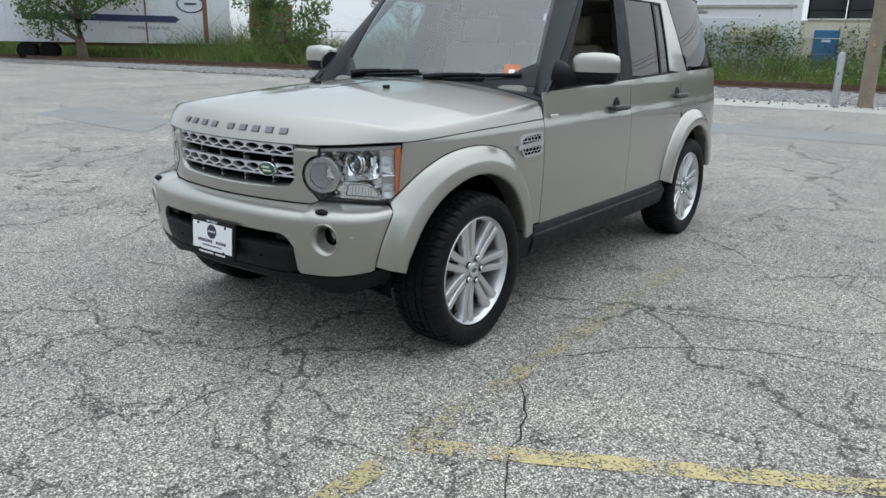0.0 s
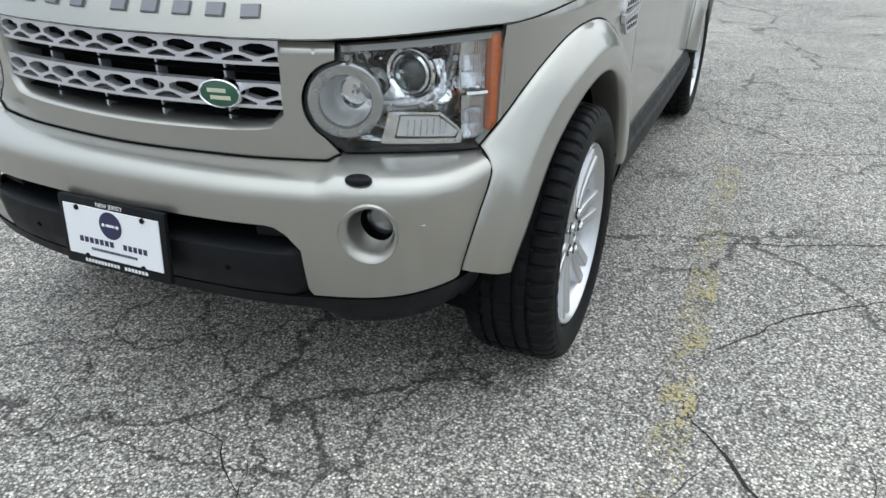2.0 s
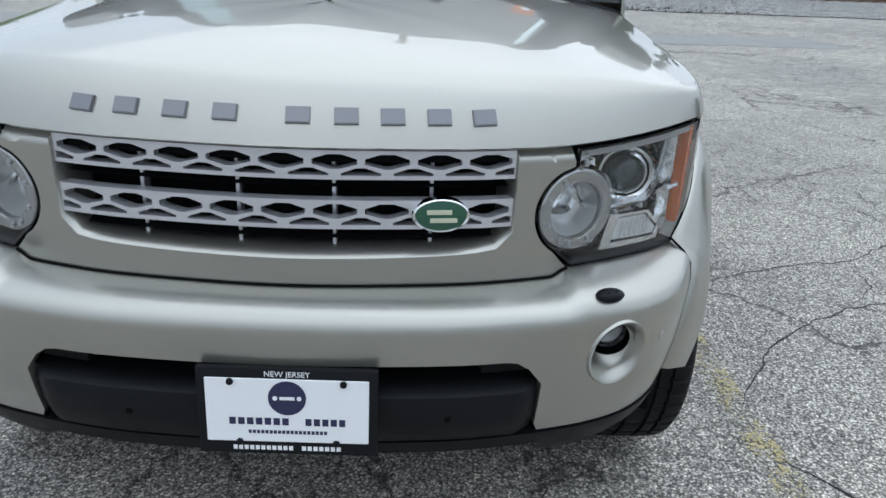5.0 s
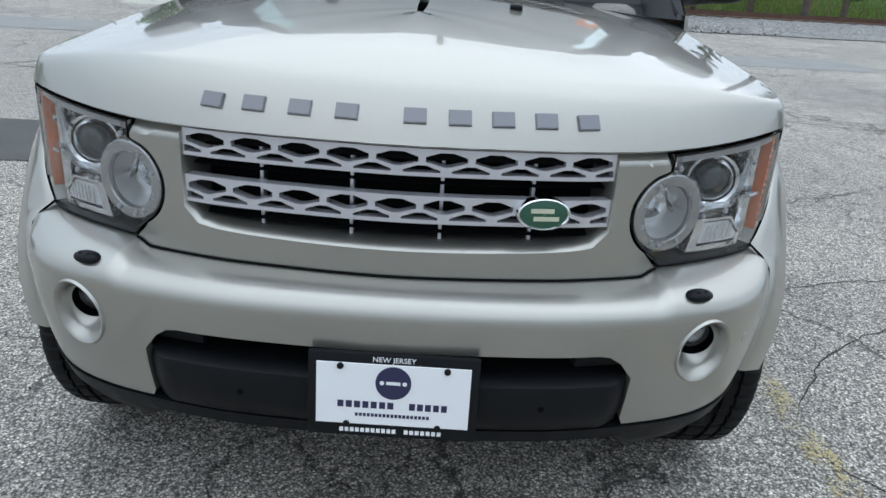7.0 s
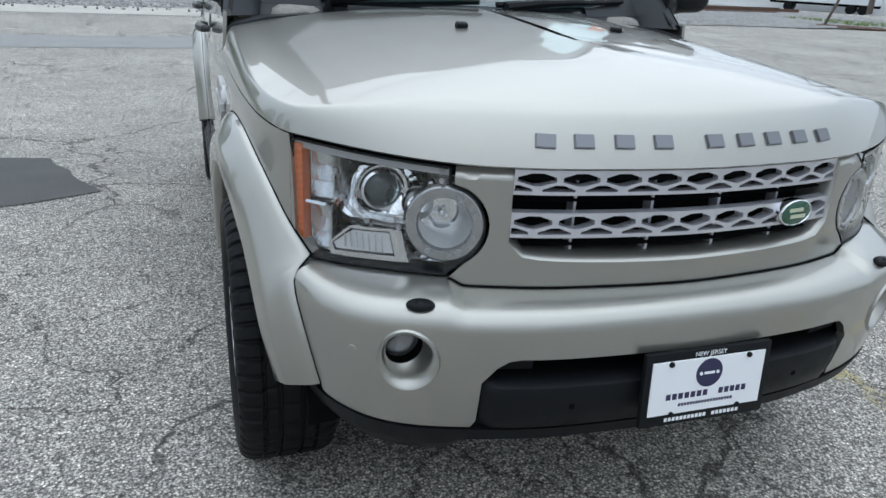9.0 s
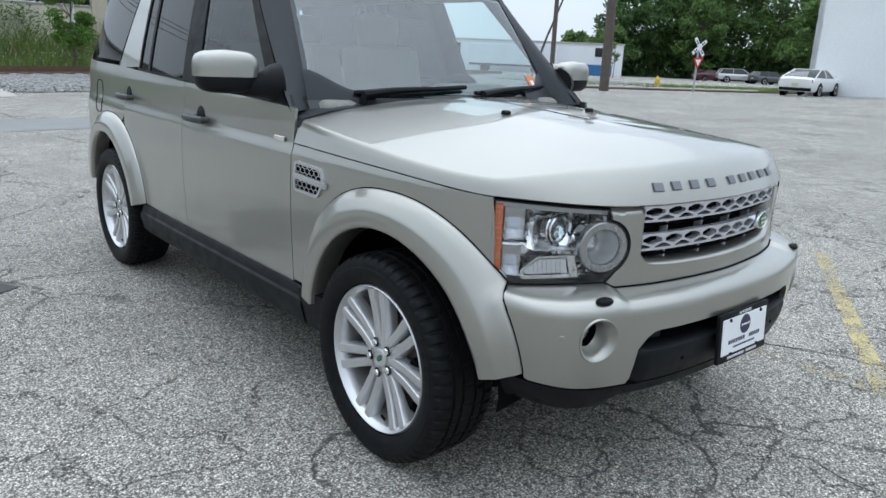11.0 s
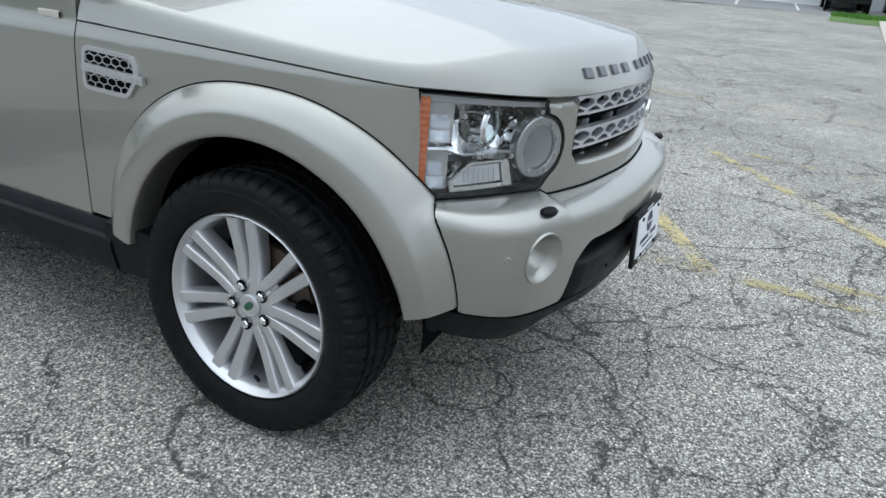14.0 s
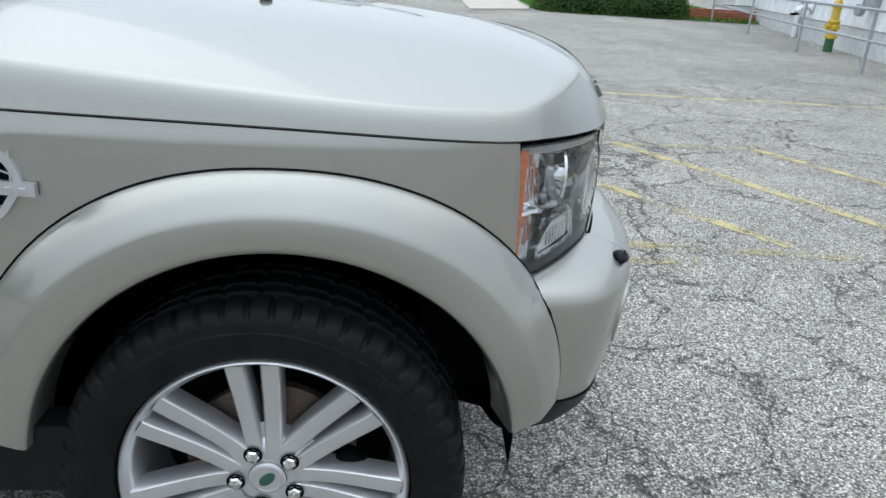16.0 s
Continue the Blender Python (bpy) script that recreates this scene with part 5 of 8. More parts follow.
# tail: painted panel with a dark pane
KT = k_of_y(3.606, 1.0)
bm = bmesh.new()
lean = lambda z: Vector((0, -0.52 * max(0.0, z - 1.27), 0))
sheet(bm, [[body(sg * k, z, 0.0) + lean(z) for z in np.linspace(0.50, 1.78, 24)] for sg, k in [(1, k) for k in np.linspace(KT, 21, 24)] + [(-1, k) for k in np.linspace(21, KT, 24)]])
bmesh.ops.remove_doubles(bm, verts=bm.verts[:], dist=1e-4)
tailgate = part("tailgate", bm, M_PAINT, car, angle=60)
bm = bmesh.new()
sheet(bm, [[body(sg * k, z, 0.006) + lean(z) for z in np.linspace(1.22, 1.72, 8)] for sg, k in [(1, k) for k in np.linspace(18.4, 21, 12)] + [(-1, k) for k in np.linspace(21, 18.4, 12)]])
part("rear_pane", bm, M_GLOSSBLACK, tailgate)

# ---- underbody, liners and interior ----
bm = bmesh.new()
box(bm, (1.24, 3.9, 0.26), Matrix.Translation((0, 1.65, 0.42)), 0.03)
box(bm, (1.66, 1.70, 0.16), Matrix.Translation((0, 1.45, 0.43)), 0.03)
box(bm, (0.96, 0.62, 0.12), Matrix.Translation((0, -0.26, 0.455)), 0.04)
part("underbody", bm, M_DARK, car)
# air deflectors hang before the front wheels
for s in (-1, 1):
    bm = bmesh.new()
    box(bm, (0.28, 0.03, 0.07), Matrix.Translation((s * 0.60, -0.500, 0.425)) @ Matrix.Rotation(radians(-12), 4, "X"), 0.012)
    part("air_deflector", bm, M_DARK, car)
for s in (-1, 1):
    for arch, nm in ((ARCH_F, "wheel_liner"), (ARCH_R, "wheel_liner")):
        bm = bmesh.new()
        rows = []
        for a in np.linspace(-8, 188, 30):
            y = arch[0] + 0.455 * math.cos(radians(a))
            z = arch[1] + 0.475 * math.sin(radians(a))
            k = k_of_y(y, max(0.4, z))
            xb = abs(body(k, max(0.42, z), -0.005).x)
            rows.append([Vector((s * xb, y, z)), Vector((s * (xb - 0.12), y, z + 0.015)), Vector((s * 0.52, y, z + 0.015)), Vector((s * 0.50, arch[0] + 0.2 * math.cos(radians(a)), 0.4 + 0.2 * math.sin(radians(a))))])
        sheet(bm, rows)
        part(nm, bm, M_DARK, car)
# inner bulkheads keep the cabin dark below the windows
bm = bmesh.new()
box(bm, (1.60, 2.9, 0.04), Matrix.Translation((0, 2.15, 0.56)), 0.0)
box(bm, (1.56, 0.04, 0.60), Matrix.Translation((0, 0.66, 0.86)), 0.0)
box(bm, (1.2, 0.04, 1.1), Matrix.Translation((0, 3.60, 1.1)), 0.0)
box(bm, (1.36, 2.4, 0.02), Matrix.Translation((0, 2.45, 1.705)), 0.0)
part("cabin_shell", bm, M_DASH, car)
for s in (-1, 1):
    bm = bmesh.new()
    box(bm, (0.05, 1.66, 0.62), Matrix.Translation((s * 0.80, 1.55, 0.87)), 0.01)
    part("door_lining", bm, M_TAN, car)
bm = bmesh.new()
box(bm, (1.44, 0.42, 0.20), Matrix.Translation((0, 0.86, 1.11)), 0.06, 4)
box(bm, (0.42, 0.16, 0.09), Matrix.Translation((0.36, 0.98, 1.215)), 0.04, 4)
part("dashboard", bm, M_DASH, car)
bm = bmesh.new()
mw = Matrix.Translation((0.36, 1.14, 1.13)) @ Matrix.Rotation(radians(-62), 4, "X")
lathe(bm, [(0.185 + 0.016 * math.cos(a), 0.016 * math.sin(a)) for a in np.linspace(0, 2 * math.pi, 9)[:-1]], 40, mw, closed=True)
box(bm, (0.34, 0.05, 0.02), mw @ Matrix.Translation((0, 0, -0.01)), 0.008)
box(bm, (0.12, 0.10, 0.04), mw @ Matrix.Translation((0, -0.01, -0.005)), 0.02)
part("steering_wheel", bm, M_BLACK, car)
bm = bmesh.new()
box(bm, (0.24, 0.035, 0.075), Matrix.Translation((0, 1.06, 1.600)), 0.02, 3)
box(bm, (0.05, 0.05, 0.09), Matrix.Translation((0, 1.02, 1.645)), 0.015)
part("rear_view_mirror", bm, M_BLACK, car)


def build_seat(x, y):
    seat = thing("car_seat")
    seat.parent = car
    bm = bmesh.new()
    box(bm, (0.52, 0.50, 0.16), Matrix.Translation((x, y, 0.80)) @ Matrix.Rotation(radians(6), 4, "X"), 0.06, 4)
    part("cushion", bm, M_TAN, seat, "tan leather")
    bm = bmesh.new()
    box(bm, (0.50, 0.15, 0.62), Matrix.Translation((x, y + 0.30, 1.12)) @ Matrix.Rotation(radians(-14), 4, "X"), 0.06, 4)
    part("backrest", bm, M_TAN, seat)
    bm = bmesh.new()
    box(bm, (0.27, 0.11, 0.19), Matrix.Translation((x, y + 0.40, 1.52)) @ Matrix.Rotation(radians(-8), 4, "X"), 0.045, 4)
    for dx in (-0.06, 0.06):
        tube(bm, [(x + dx, y + 0.395, 1.36), (x + dx, y + 0.40, 1.46)], 0.007, 6)
    part("headrest", bm, M_TAN, seat)


for x in (-0.37, 0.37):
    build_seat(x, 1.45)
    build_seat(x, 2.35)
# inspection sticker inside the screen
ms = frame_at(screen(0.80, 0.14), screen(0.86, 0.14), screen(0.80, 0.20))
bm = bmesh.new()
slab(bm, [(-0.045, -0.045), (0.045, -0.045), (0.045, 0.045), (-0.045, 0.045)], ms @ Matrix.Translation((0, 0, 0.001)), 0.001)
stick = part("inspection_sticker", bm, M_STICKER, car, "orange and white sticker")
bm = bmesh.new()
slab(bm, [(-0.016, -0.014), (0.018, -0.014), (0.018, 0.014), (-0.016, 0.014)], ms @ Matrix.Translation((0, 0, 0.0024)), 0.0005)
slab(bm, [(-0.045, -0.045), (0.045, -0.045), (0.045, -0.022), (-0.045, -0.022)], ms @ Matrix.Translation((0, 0, 0.0024)), 0.0005)
part("sticker_print", bm, M_WHITEPLATE, stick)


# ---- wheels ----
def build_wheel():
    """A wheel with its axle along +x, centred in its tyre."""
    wheel = thing("wheel")
    wheel.parent = car
    ax = Matrix.Rotation(radians(90), 4, "Y")
    R, W = 0.381, 0.128
    bm = bmesh.new()
    # tyre: tread with rounds of grooves and cross cuts at the shoulders
    half = [(0.268, 0.098), (0.272, 0.112), (0.285, 0.121), (0.305, 0.1265), (0.330, 0.128), (0.332, 0.1265), (0.348, 0.125), (0.362, 0.119), (0.371, 0.110), (0.376, 0.099), (0.379, 0.086), (0.3795, 0.070), (0.371, 0.068), (0.371, 0.060), (0.381, 0.058), (0.3812, 0.034), (0.372, 0.032), (0.372, 0.022), (0.3815, 0.020), (0.3815, 0.0)]
    half = [(r if r < 0.30 else 0.30 + (r - 0.30) * 0.925, w) for r, w in half]
    prof = [(r, -w) for r, w in half] + [(r, w) for r, w in half[:-1][::-1]]
    seg = 432
    rings = []
    for r, h in prof:
        ring = []
        for i in range(seg):
            a = 2 * math.pi * i / seg
            rr = r
            if 0.066 < abs(h) < 0.122 and r > 0.340 and i % 8 in ((0, 1) if h > 0 else (4, 5)):
                rr -= 0.008
            elif abs(h) <= 0.058 and r > 0.3685 and (i + int(abs(h) * 60)) % 12 < 2:
                rr -= 0.005
            ring.append(bm.verts.new(ax @ Vector((rr * math.cos(a), rr * math.sin(a), h))))
        rings.append(ring)
    for a, b in zip(rings, rings[1:]):
        for i in range(seg):
            bm.faces.new((a[i], a[(i + 1) % seg], b[(i + 1) % seg], b[i]))
    tyre = part("tyre", bm, M_RUBBER, wheel, "black rubber tyre", angle=28)
    # worn raised marks on the sidewall, too faint to read
    for a0, count in ((62, 7), (242, 7)):
        for i in range(count):
            a = radians(a0 + 8 * i)
            m = ax @ Matrix.Rotation(a, 4, "Z") @ Matrix.Translation((0.318, 0, 0.1276))
            bm = bmesh.new()
            box(bm, (0.022, 0.020, 0.0016), m, 0.0006, 1)
            part("sidewall_mark", bm, M_RUBBER, tyre, smooth=False)
    # rim barrel and lip
    rim = thing("rim")
    rim.parent = wheel
    bm = bmesh.new()
    lathe(bm, [(0.268, 0.100), (0.2655, 0.110), (0.2620, 0.1125), (0.2585, 0.110), (0.2555, 0.102), (0.2500, 0.096), (0.2450, 0.086), (0.2400, 0.050), (0.2330, -0.02), (0.2300, -0.10)], 96, ax)
    part("barrel", bm, M_SILVER, rim, angle=50)
    # seven pairs of spokes
    for i in range(7):
        base = 2 * math.pi * i / 7 + math.pi / 2
        for sgn in (-1, 1):
            bm = bmesh.new()
            rows = []
            for t in np.linspace(0, 1, 9):
                r = 0.055 + (0.250 - 0.055) * t
                # twin spokes run side by side and part slightly outward
                off = sgn * (0.0172 + 0.0150 * t)
                wd = 0.0160 + 0.0025 * t
                top = 0.086 + 0.014 * smoothstep(0.0, 1.0, t) - 0.006 * math.sin(math.pi * t)
                row = []
                for w, d in ((-1.0, 0.050), (-1.0, 0.006), (-0.78, 0.001), (0.0, 0.0), (0.78, 0.001), (1.0, 0.006), (1.0, 0.050)):
                    row.append(ax @ (Matrix.Rotation(base, 4, "Z") @ Vector((r, off + w * wd, top - d))))
                rows.append(row)
            sheet(bm, rows)
            part("spoke", bm, M_SILVER, rim, angle=40)
        # web between the twins near the hub
        bm = bmesh.new()
        rows = []
        for t in np.linspace(0, 1, 5):
            r = 0.052 + 0.060 * t
            rows.append([ax @ (Matrix.Rotation(base, 4, "Z") @ Vector((r, w * (0.010 + 0.012 * t), 0.083 - 0.012 * t - 0.006 * (1 - abs(w))))) for w in (-1, -0.5, 0, 0.5, 1)])
        sheet(bm, rows)
        part("web", bm, M_SILVER, rim)
    bm = bmesh.new()
    lathe(bm, [(0.092, 0.035), (0.088, 0.062), (0.080, 0.074), (0.066, 0.082), (0.050, 0.084), (0.036, 0.082), (0.0355, 0.078)], 56, ax)
    part("hub", bm, M_SILVER, rim)
    bm = bmesh.new()
    lathe(bm, [(0.0352, 0.078), (0.0345, 0.0865), (0.031, 0.0895), (0.0265, 0.0900), (0.026, 0.0885), (0.0002, 0.0890)], 40, ax)
    part("centre_cap", bm, M_SILVER, rim)
    bm = bmesh.new()
    lathe(bm, [(0.0185, 0.0885), (0.0175, 0.0905), (0.0002, 0.0910)], 30, ax @ Matrix.Diagonal((0.6, 1, 1, 1)))
    part("cap_badge", bm, M_GREEN, rim, "green oval cap badge")
    for i in range(5):
        a = 2 * math.pi * i / 5 + radians(18)
        m = ax @ Matrix.Rotation(a, 4, "Z") @ Matrix.Translation((0.0585, 0, 0.072))
        bm = bmesh.new()
        lathe(bm, [(0.0178, 0.0165), (0.0170, 0.0150), (0.0125, 0.0145)], 20, m)
        part("nut_hole", bm, M_DARK, rim)
        bm = bmesh.new()
        lathe(bm, [(0.0132, -0.006), (0.0130, 0.022), (0.0105, 0.0255), (0.0002, 0.0262)], 6, m)
        part("wheel_nut", bm, M_CHROME, rim, smooth=False)
    bm = bmesh.new()
    m = ax @ Matrix.Rotation(radians(-38), 4, "Z")
    tube(bm, [m @ Vector((0.236, 0, 0.075)), m @ Vector((0.215, 0, 0.088))], [0.006, 0.005], 8)
    part("valve", bm, M_BLACK, rim)
    # brake behind the spokes
    brake = thing("brake")
    brake.parent = wheel
    bm = bmesh.new()
    lathe(bm, [(0.165, 0.002), (0.165, 0.022), (0.095, 0.022), (0.090, 0.040), (0.0002, 0.042)], 48, ax)
    part("brake_disc", bm, M_RUSTDISC, brake, "grey iron brake disc")
    bm = bmesh.new()
    box(bm, (0.10, 0.20, 0.075), ax @ Matrix.Rotation(radians(20), 4, "Z") @ Matrix.Translation((0.150, 0, 0.020)) @ Matrix.Diagonal((1, 1, 1, 1)), 0.02, 3)
    part("caliper", bm, M_DARK, brake)
    bm = bmesh.new()
    disc(bm, 0.235, ax, 40, -0.06)
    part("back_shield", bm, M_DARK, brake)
    return wheel


first = build_wheel()
first.matrix_basis = pose(0.803, -0.006, 0.3755)
for x, y, spin in ((0.806, 2.872, 14), (-0.803, -0.006, 43), (-0.806, 2.872, 40)):
    copy_thing(first, pose(x, y, 0.3755, 0, 0, 180 if x < 0 else 0) @ pose(0, 0, 0, spin, 0, 0))


# ---- ground ----
def rise(x, y):
    """The lot is level round the car, tilts a little far to the east and falls away to the north-east."""
    up = 0.00075 * max(0.0, min(x, 60.0) - 12.0) ** 2 * (1 - smoothstep(5.0, 13.0, y))
    down = 0.0165 * max(0.0, min(105.0, math.hypot(x, y)) - 28.0) * smoothstep(10.0, 18.0, y) * smoothstep(14.0, 30.0, x)
    return up - down


M_ASPHALT = mat("weathered_asphalt", (0.16, 0.155, 0.15), 0.9)
n = Nodes(M_ASPHALT)
stones = n.voronoi(140)
stones2 = n.voronoi(310)
peb = n.ramp(n.math("FRACT", n.math("MULTIPLY", stones.outputs["Color"], 7.13)), [(0.0, (0.07, 0.07, 0.07)), (0.22, (0.21, 0.21, 0.21)), (0.58, (0.40, 0.40, 0.39)), (0.86, (0.62, 0.62, 0.60)), (1.0, (0.85, 0.84, 0.81))])
peb2 = n.ramp(n.math("FRACT", n.math("MULTIPLY", stones2.outputs["Color"], 3.7)), [(0.0, (0.10, 0.10, 0.10)), (0.5, (0.32, 0.32, 0.315)), (1.0, (0.70, 0.69, 0.67))])
base = n.mix(0.30, peb, peb2)
tar = n.ramp(stones.outputs["Distance"], [(0.42, 0.0), (0.72, 1.0)])
base = n.mix(n.math("MULTIPLY", tar, 0.80), base, (0.045, 0.044, 0.044))
large = n.noise(0.45, 6, 0.6)
mid = n.noise(3.2, 5, 0.6)
base = n.mix(1.0, base, n.ramp(large.outputs[0], [(0.32, (0.91, 0.87, 0.825)), (0.68, (1.29, 1.22, 1.12))]), "MULTIPLY")
base = n.mix(1.0, base, n.ramp(mid.outputs[0], [(0.30, (0.86, 0.86, 0.86)), (0.70, (1.12, 1.11, 1.10))]), "MULTIPLY")
speck = n.noise(33, 4, 0.7)
base = n.mix(1.0, base, n.ramp(speck.outputs[0], [(0.32, (0.60, 0.60, 0.60)), (0.5, (1.0, 1.0, 1.0)), (0.68, (1.36, 1.36, 1.35))]), "MULTIPLY")
grit = n.noise(105, 3, 0.6)
base = n.mix(1.0, base, n.ramp(grit.outputs[0], [(0.34, (0.62, 0.62, 0.62)), (0.5, (1.0, 1.0, 1.0)), (0.66, (1.38, 1.38, 1.36))]), "MULTIPLY")
# cracks: thin lines along distorted cells, broken up
warp = n.t.nodes.new("ShaderNodeVectorMath")
warp.operation = "ADD"
wn1 = n.noise(2.2, 6, 0.62)
sc = n.t.nodes.new("ShaderNodeVectorMath")
sc.operation = "SCALE"
sc.inputs[3].default_value = 0.55
n.link(wn1.outputs["Color"], sc.inputs[0])
n.link(n.co, warp.inputs[0])
n.link(sc.outputs[0], warp.inputs[1])
ck = n.voronoi(0.55, "DISTANCE_TO_EDGE", warp.outputs[0])
ck2 = n.voronoi(1.9, "DISTANCE_TO_EDGE", warp.outputs[0])
l1 = n.ramp(ck.outputs["Distance"], [(0.0032, 1.0), (0.0080, 0.0)])
l2 = n.ramp(ck2.outputs["Distance"], [(0.0045, 1.0), (0.0130, 0.0)])
brk = n.ramp(n.noise(0.8, 3).outputs[0], [(0.38, 0.0), (0.50, 1.0)])
brk2 = n.ramp(n.noise(0.33, 3).outputs[0], [(0.44, 0.0), (0.54, 1.0)])
crack = n.math("MAXIMUM", n.math("MULTIPLY", l1, brk), n.math("MULTIPLY", l2, brk2))
base = n.mix(n.math("MULTIPLY", crack, 0.78), base, (0.030, 0.028, 0.026))
n.color(base)
n.rough(n.ramp(stones.outputs["Distance"], [(0.1, 0.78), (0.7, 0.95)]))
hgt = n.math("SUBTRACT", n.math("ADD", n.math("MULTIPLY", stones.outputs["Distance"], -0.8), n.math("MULTIPLY", stones2.outputs["Distance"], -0.35)), n.math("MULTIPLY", crack, 2.0))
n.bump(hgt, 0.65, 0.005)

bm = bmesh.new()


gx = [-900, -300, -120, -60, -30, -15, -8, -4, 0, 4, 8, 11, 14, 18, 24, 30, 34, 38, 43, 48, 54, 60, 67, 75, 85, 100, 120, 200, 900]
gy = [-900, -300, -120, -60, -30, -18, -12, -8, -5, -2, 0, 2, 4, 7, 10, 11.5, 13, 14.5, 16, 18, 20, 25, 30, 37, 45, 52, 60, 75, 95, 120, 300, 900]


sheet(bm, [[Vector((x, y, rise(x, y))) for x in gx] for y in gy])
ground = part("ground", bm, M_ASPHALT, None, "weathered grey asphalt lot with cracks")
tagged(ground, kind="structure", category="ground")


def worn_paint(name, color, keep):
    """Old road paint: what is left of it lets the asphalt show through."""
    m = mat(name, color, 0.8)
    nn = Nodes(m)
    a = nn.voronoi(95)
    b = nn.noise(5, 6, 0.65)
    c = nn.noise(60, 4, 0.7)
    v = nn.math("ADD", nn.math("MULTIPLY", b.outputs[0], 1.1), nn.math("MULTIPLY", c.outputs[0], 0.7))
    v = nn.math("SUBTRACT", v, nn.math("MULTIPLY", a.outputs["Distance"], 0.45))
    fac = nn.ramp(v, [(keep, 0.0), (keep + 0.07, 1.0)])
    nn.color(nn.ramp(nn.noise(80, 4).outputs[0], [(0.3, tuple(x * 0.75 for x in color)), (0.7, color)]))
    tr = nn.t.nodes.new("ShaderNodeBsdfTransparent")
    mx = nn.t.nodes.new("ShaderNodeMixShader")
    nn.link(fac, mx.inputs[0])
    nn.link(tr.outputs[0], mx.inputs[1])
    nn.link(nn.b.outputs[0], mx.inputs[2])
    nn.link(mx.outputs[0], nn.out.inputs["Surface"])
    return m


M_YELLOW = worn_paint("worn_yellow_paint", (0.58, 0.48, 0.24), 0.655)
M_YELLOWFAINT = worn_paint("faded_yellow_paint", (0.46, 0.39, 0.20), 0.715)
M_YELLOWFRESH = worn_paint("yellow_paint", (0.60, 0.50, 0.25), 0.60)
M_WHITELINE = worn_paint("white_line_paint", (0.70, 0.70, 0.68), 0.35)


def stripe(name, a, b, width, material, label, z=0.004):
    a, b = Vector((*a, 0)), Vector((*b, 0))
    d = (b - a).normalized()
    sd = Vector((-d.y, d.x, 0)) * width / 2
    cnt = max(2, int((b - a).length / 0.4))
    bm = bmesh.new()
    rows = []
    for i in range(cnt + 1):
        p = a.lerp(b, i / cnt)
        rows.append([Vector((q.x, q.y, rise(q.x, q.y) + z)) for q in (p - sd, p + sd)])
    sheet(bm, rows)
    ob = part(name, bm, material, None, label)
    ob.visible_shadow = False
    return tagged(ob, kind="structure", category="road marking")


stripe("parking_line", (1.25, -0.95), (3.62, 0.37), 0.10, M_YELLOW, "worn yellow parking line on asphalt")
stripe("parking_line", (1.27, -1.75), (1.24, 1.9), 0.10, M_YELLOWFAINT, "almost faded yellow parking line", 0.006)


# ---- surroundings: materials ----
def leafy(name, a, b, rough=0.6):
    m = mat(name, a, rough, 0.0)
    nn = Nodes(m)
    r = nn.geo.outputs["Random Per Island"]
    nn.color(nn.ramp(r, [(0.0, tuple(x * 0.55 for x in a)), (0.5, a), (1.0, b)]))
    tl = nn.t.nodes.new("ShaderNodeBsdfTranslucent")
    nn.link(nn.ramp(r, [(0.0, a), (1.0, b)]), tl.inputs["Color"])
    mx = nn.t.nodes.new("ShaderNodeMixShader")
    mx.inputs[0].default_value = 0.5
    nn.link(nn.b.outputs[0], mx.inputs[1])
    nn.link(tl.outputs[0], mx.inputs[2])
    nn.link(mx.outputs[0], nn.out.inputs["Surface"])
    return m


M_LEAF = leafy("tree_leaves", (0.088, 0.165, 0.046), (0.17, 0.27, 0.080))
M_LEAFDARK = leafy("dark_tree_leaves", (0.060, 0.125, 0.038), (0.12, 0.21, 0.060))
M_LEAFLIGHT = leafy("young_leaves", (0.09, 0.19, 0.035), (0.17, 0.30, 0.06))
M_LEAFBROWN = leafy("dry_leaves", (0.20, 0.15, 0.08), (0.33, 0.27, 0.17))
M_NEEDLE = leafy("pine_needles", (0.045, 0.100, 0.036), (0.09, 0.16, 0.06))
M_WEED = leafy("weed_blades", (0.095, 0.18, 0.035), (0.21, 0.30, 0.08))
M_DRYWEED = leafy("dry_weed_blades", (0.15, 0.14, 0.06), (0.28, 0.24, 0.12))
M_GRASS = leafy("lawn_blades", (0.07, 0.20, 0.02), (0.13, 0.32, 0.045))
M_HEDGE = leafy("hedge_leaves", (0.060, 0.135, 0.032), (0.12, 0.225, 0.055))
M_BARK = grained("bark", (0.10, 0.08, 0.06), (0.16, 0.13, 0.10), 5, 0.9, 0.6, 0.02)
M_POLEWOOD = grained("weathered_pole_wood", (0.20, 0.16, 0.12), (0.30, 0.25, 0.19), 4, 0.85, 0.5, 0.01)
M_DARKWOOD = grained("creosoted_pole_wood", (0.07, 0.055, 0.045), (0.12, 0.10, 0.085), 4, 0.85, 0.5, 0.01)
M_SOIL = grained("dry_soil", (0.13, 0.11, 0.075), (0.20, 0.17, 0.12), 1.5, 0.95, 0.5, 0.02)
M_TURF = grained("turf_soil", (0.07, 0.13, 0.03), (0.11, 0.19, 0.05), 1.2, 0.95, 0.5, 0.02)
M_RAIL = grained("rusty_rail_steel", (0.10, 0.050, 0.032), (0.15, 0.085, 0.060), 3, 0.7, 0.2, 0.005)
M_TIE = grained("railway_tie_wood", (0.07, 0.055, 0.045), (0.13, 0.105, 0.085), 4, 0.9, 0.4, 0.01)
M_CONC = grained("pale_concrete", (0.37, 0.35, 0.32), (0.46, 0.44, 0.40), 0.9, 0.85, 0.15, 0.005, contrast=0.15)
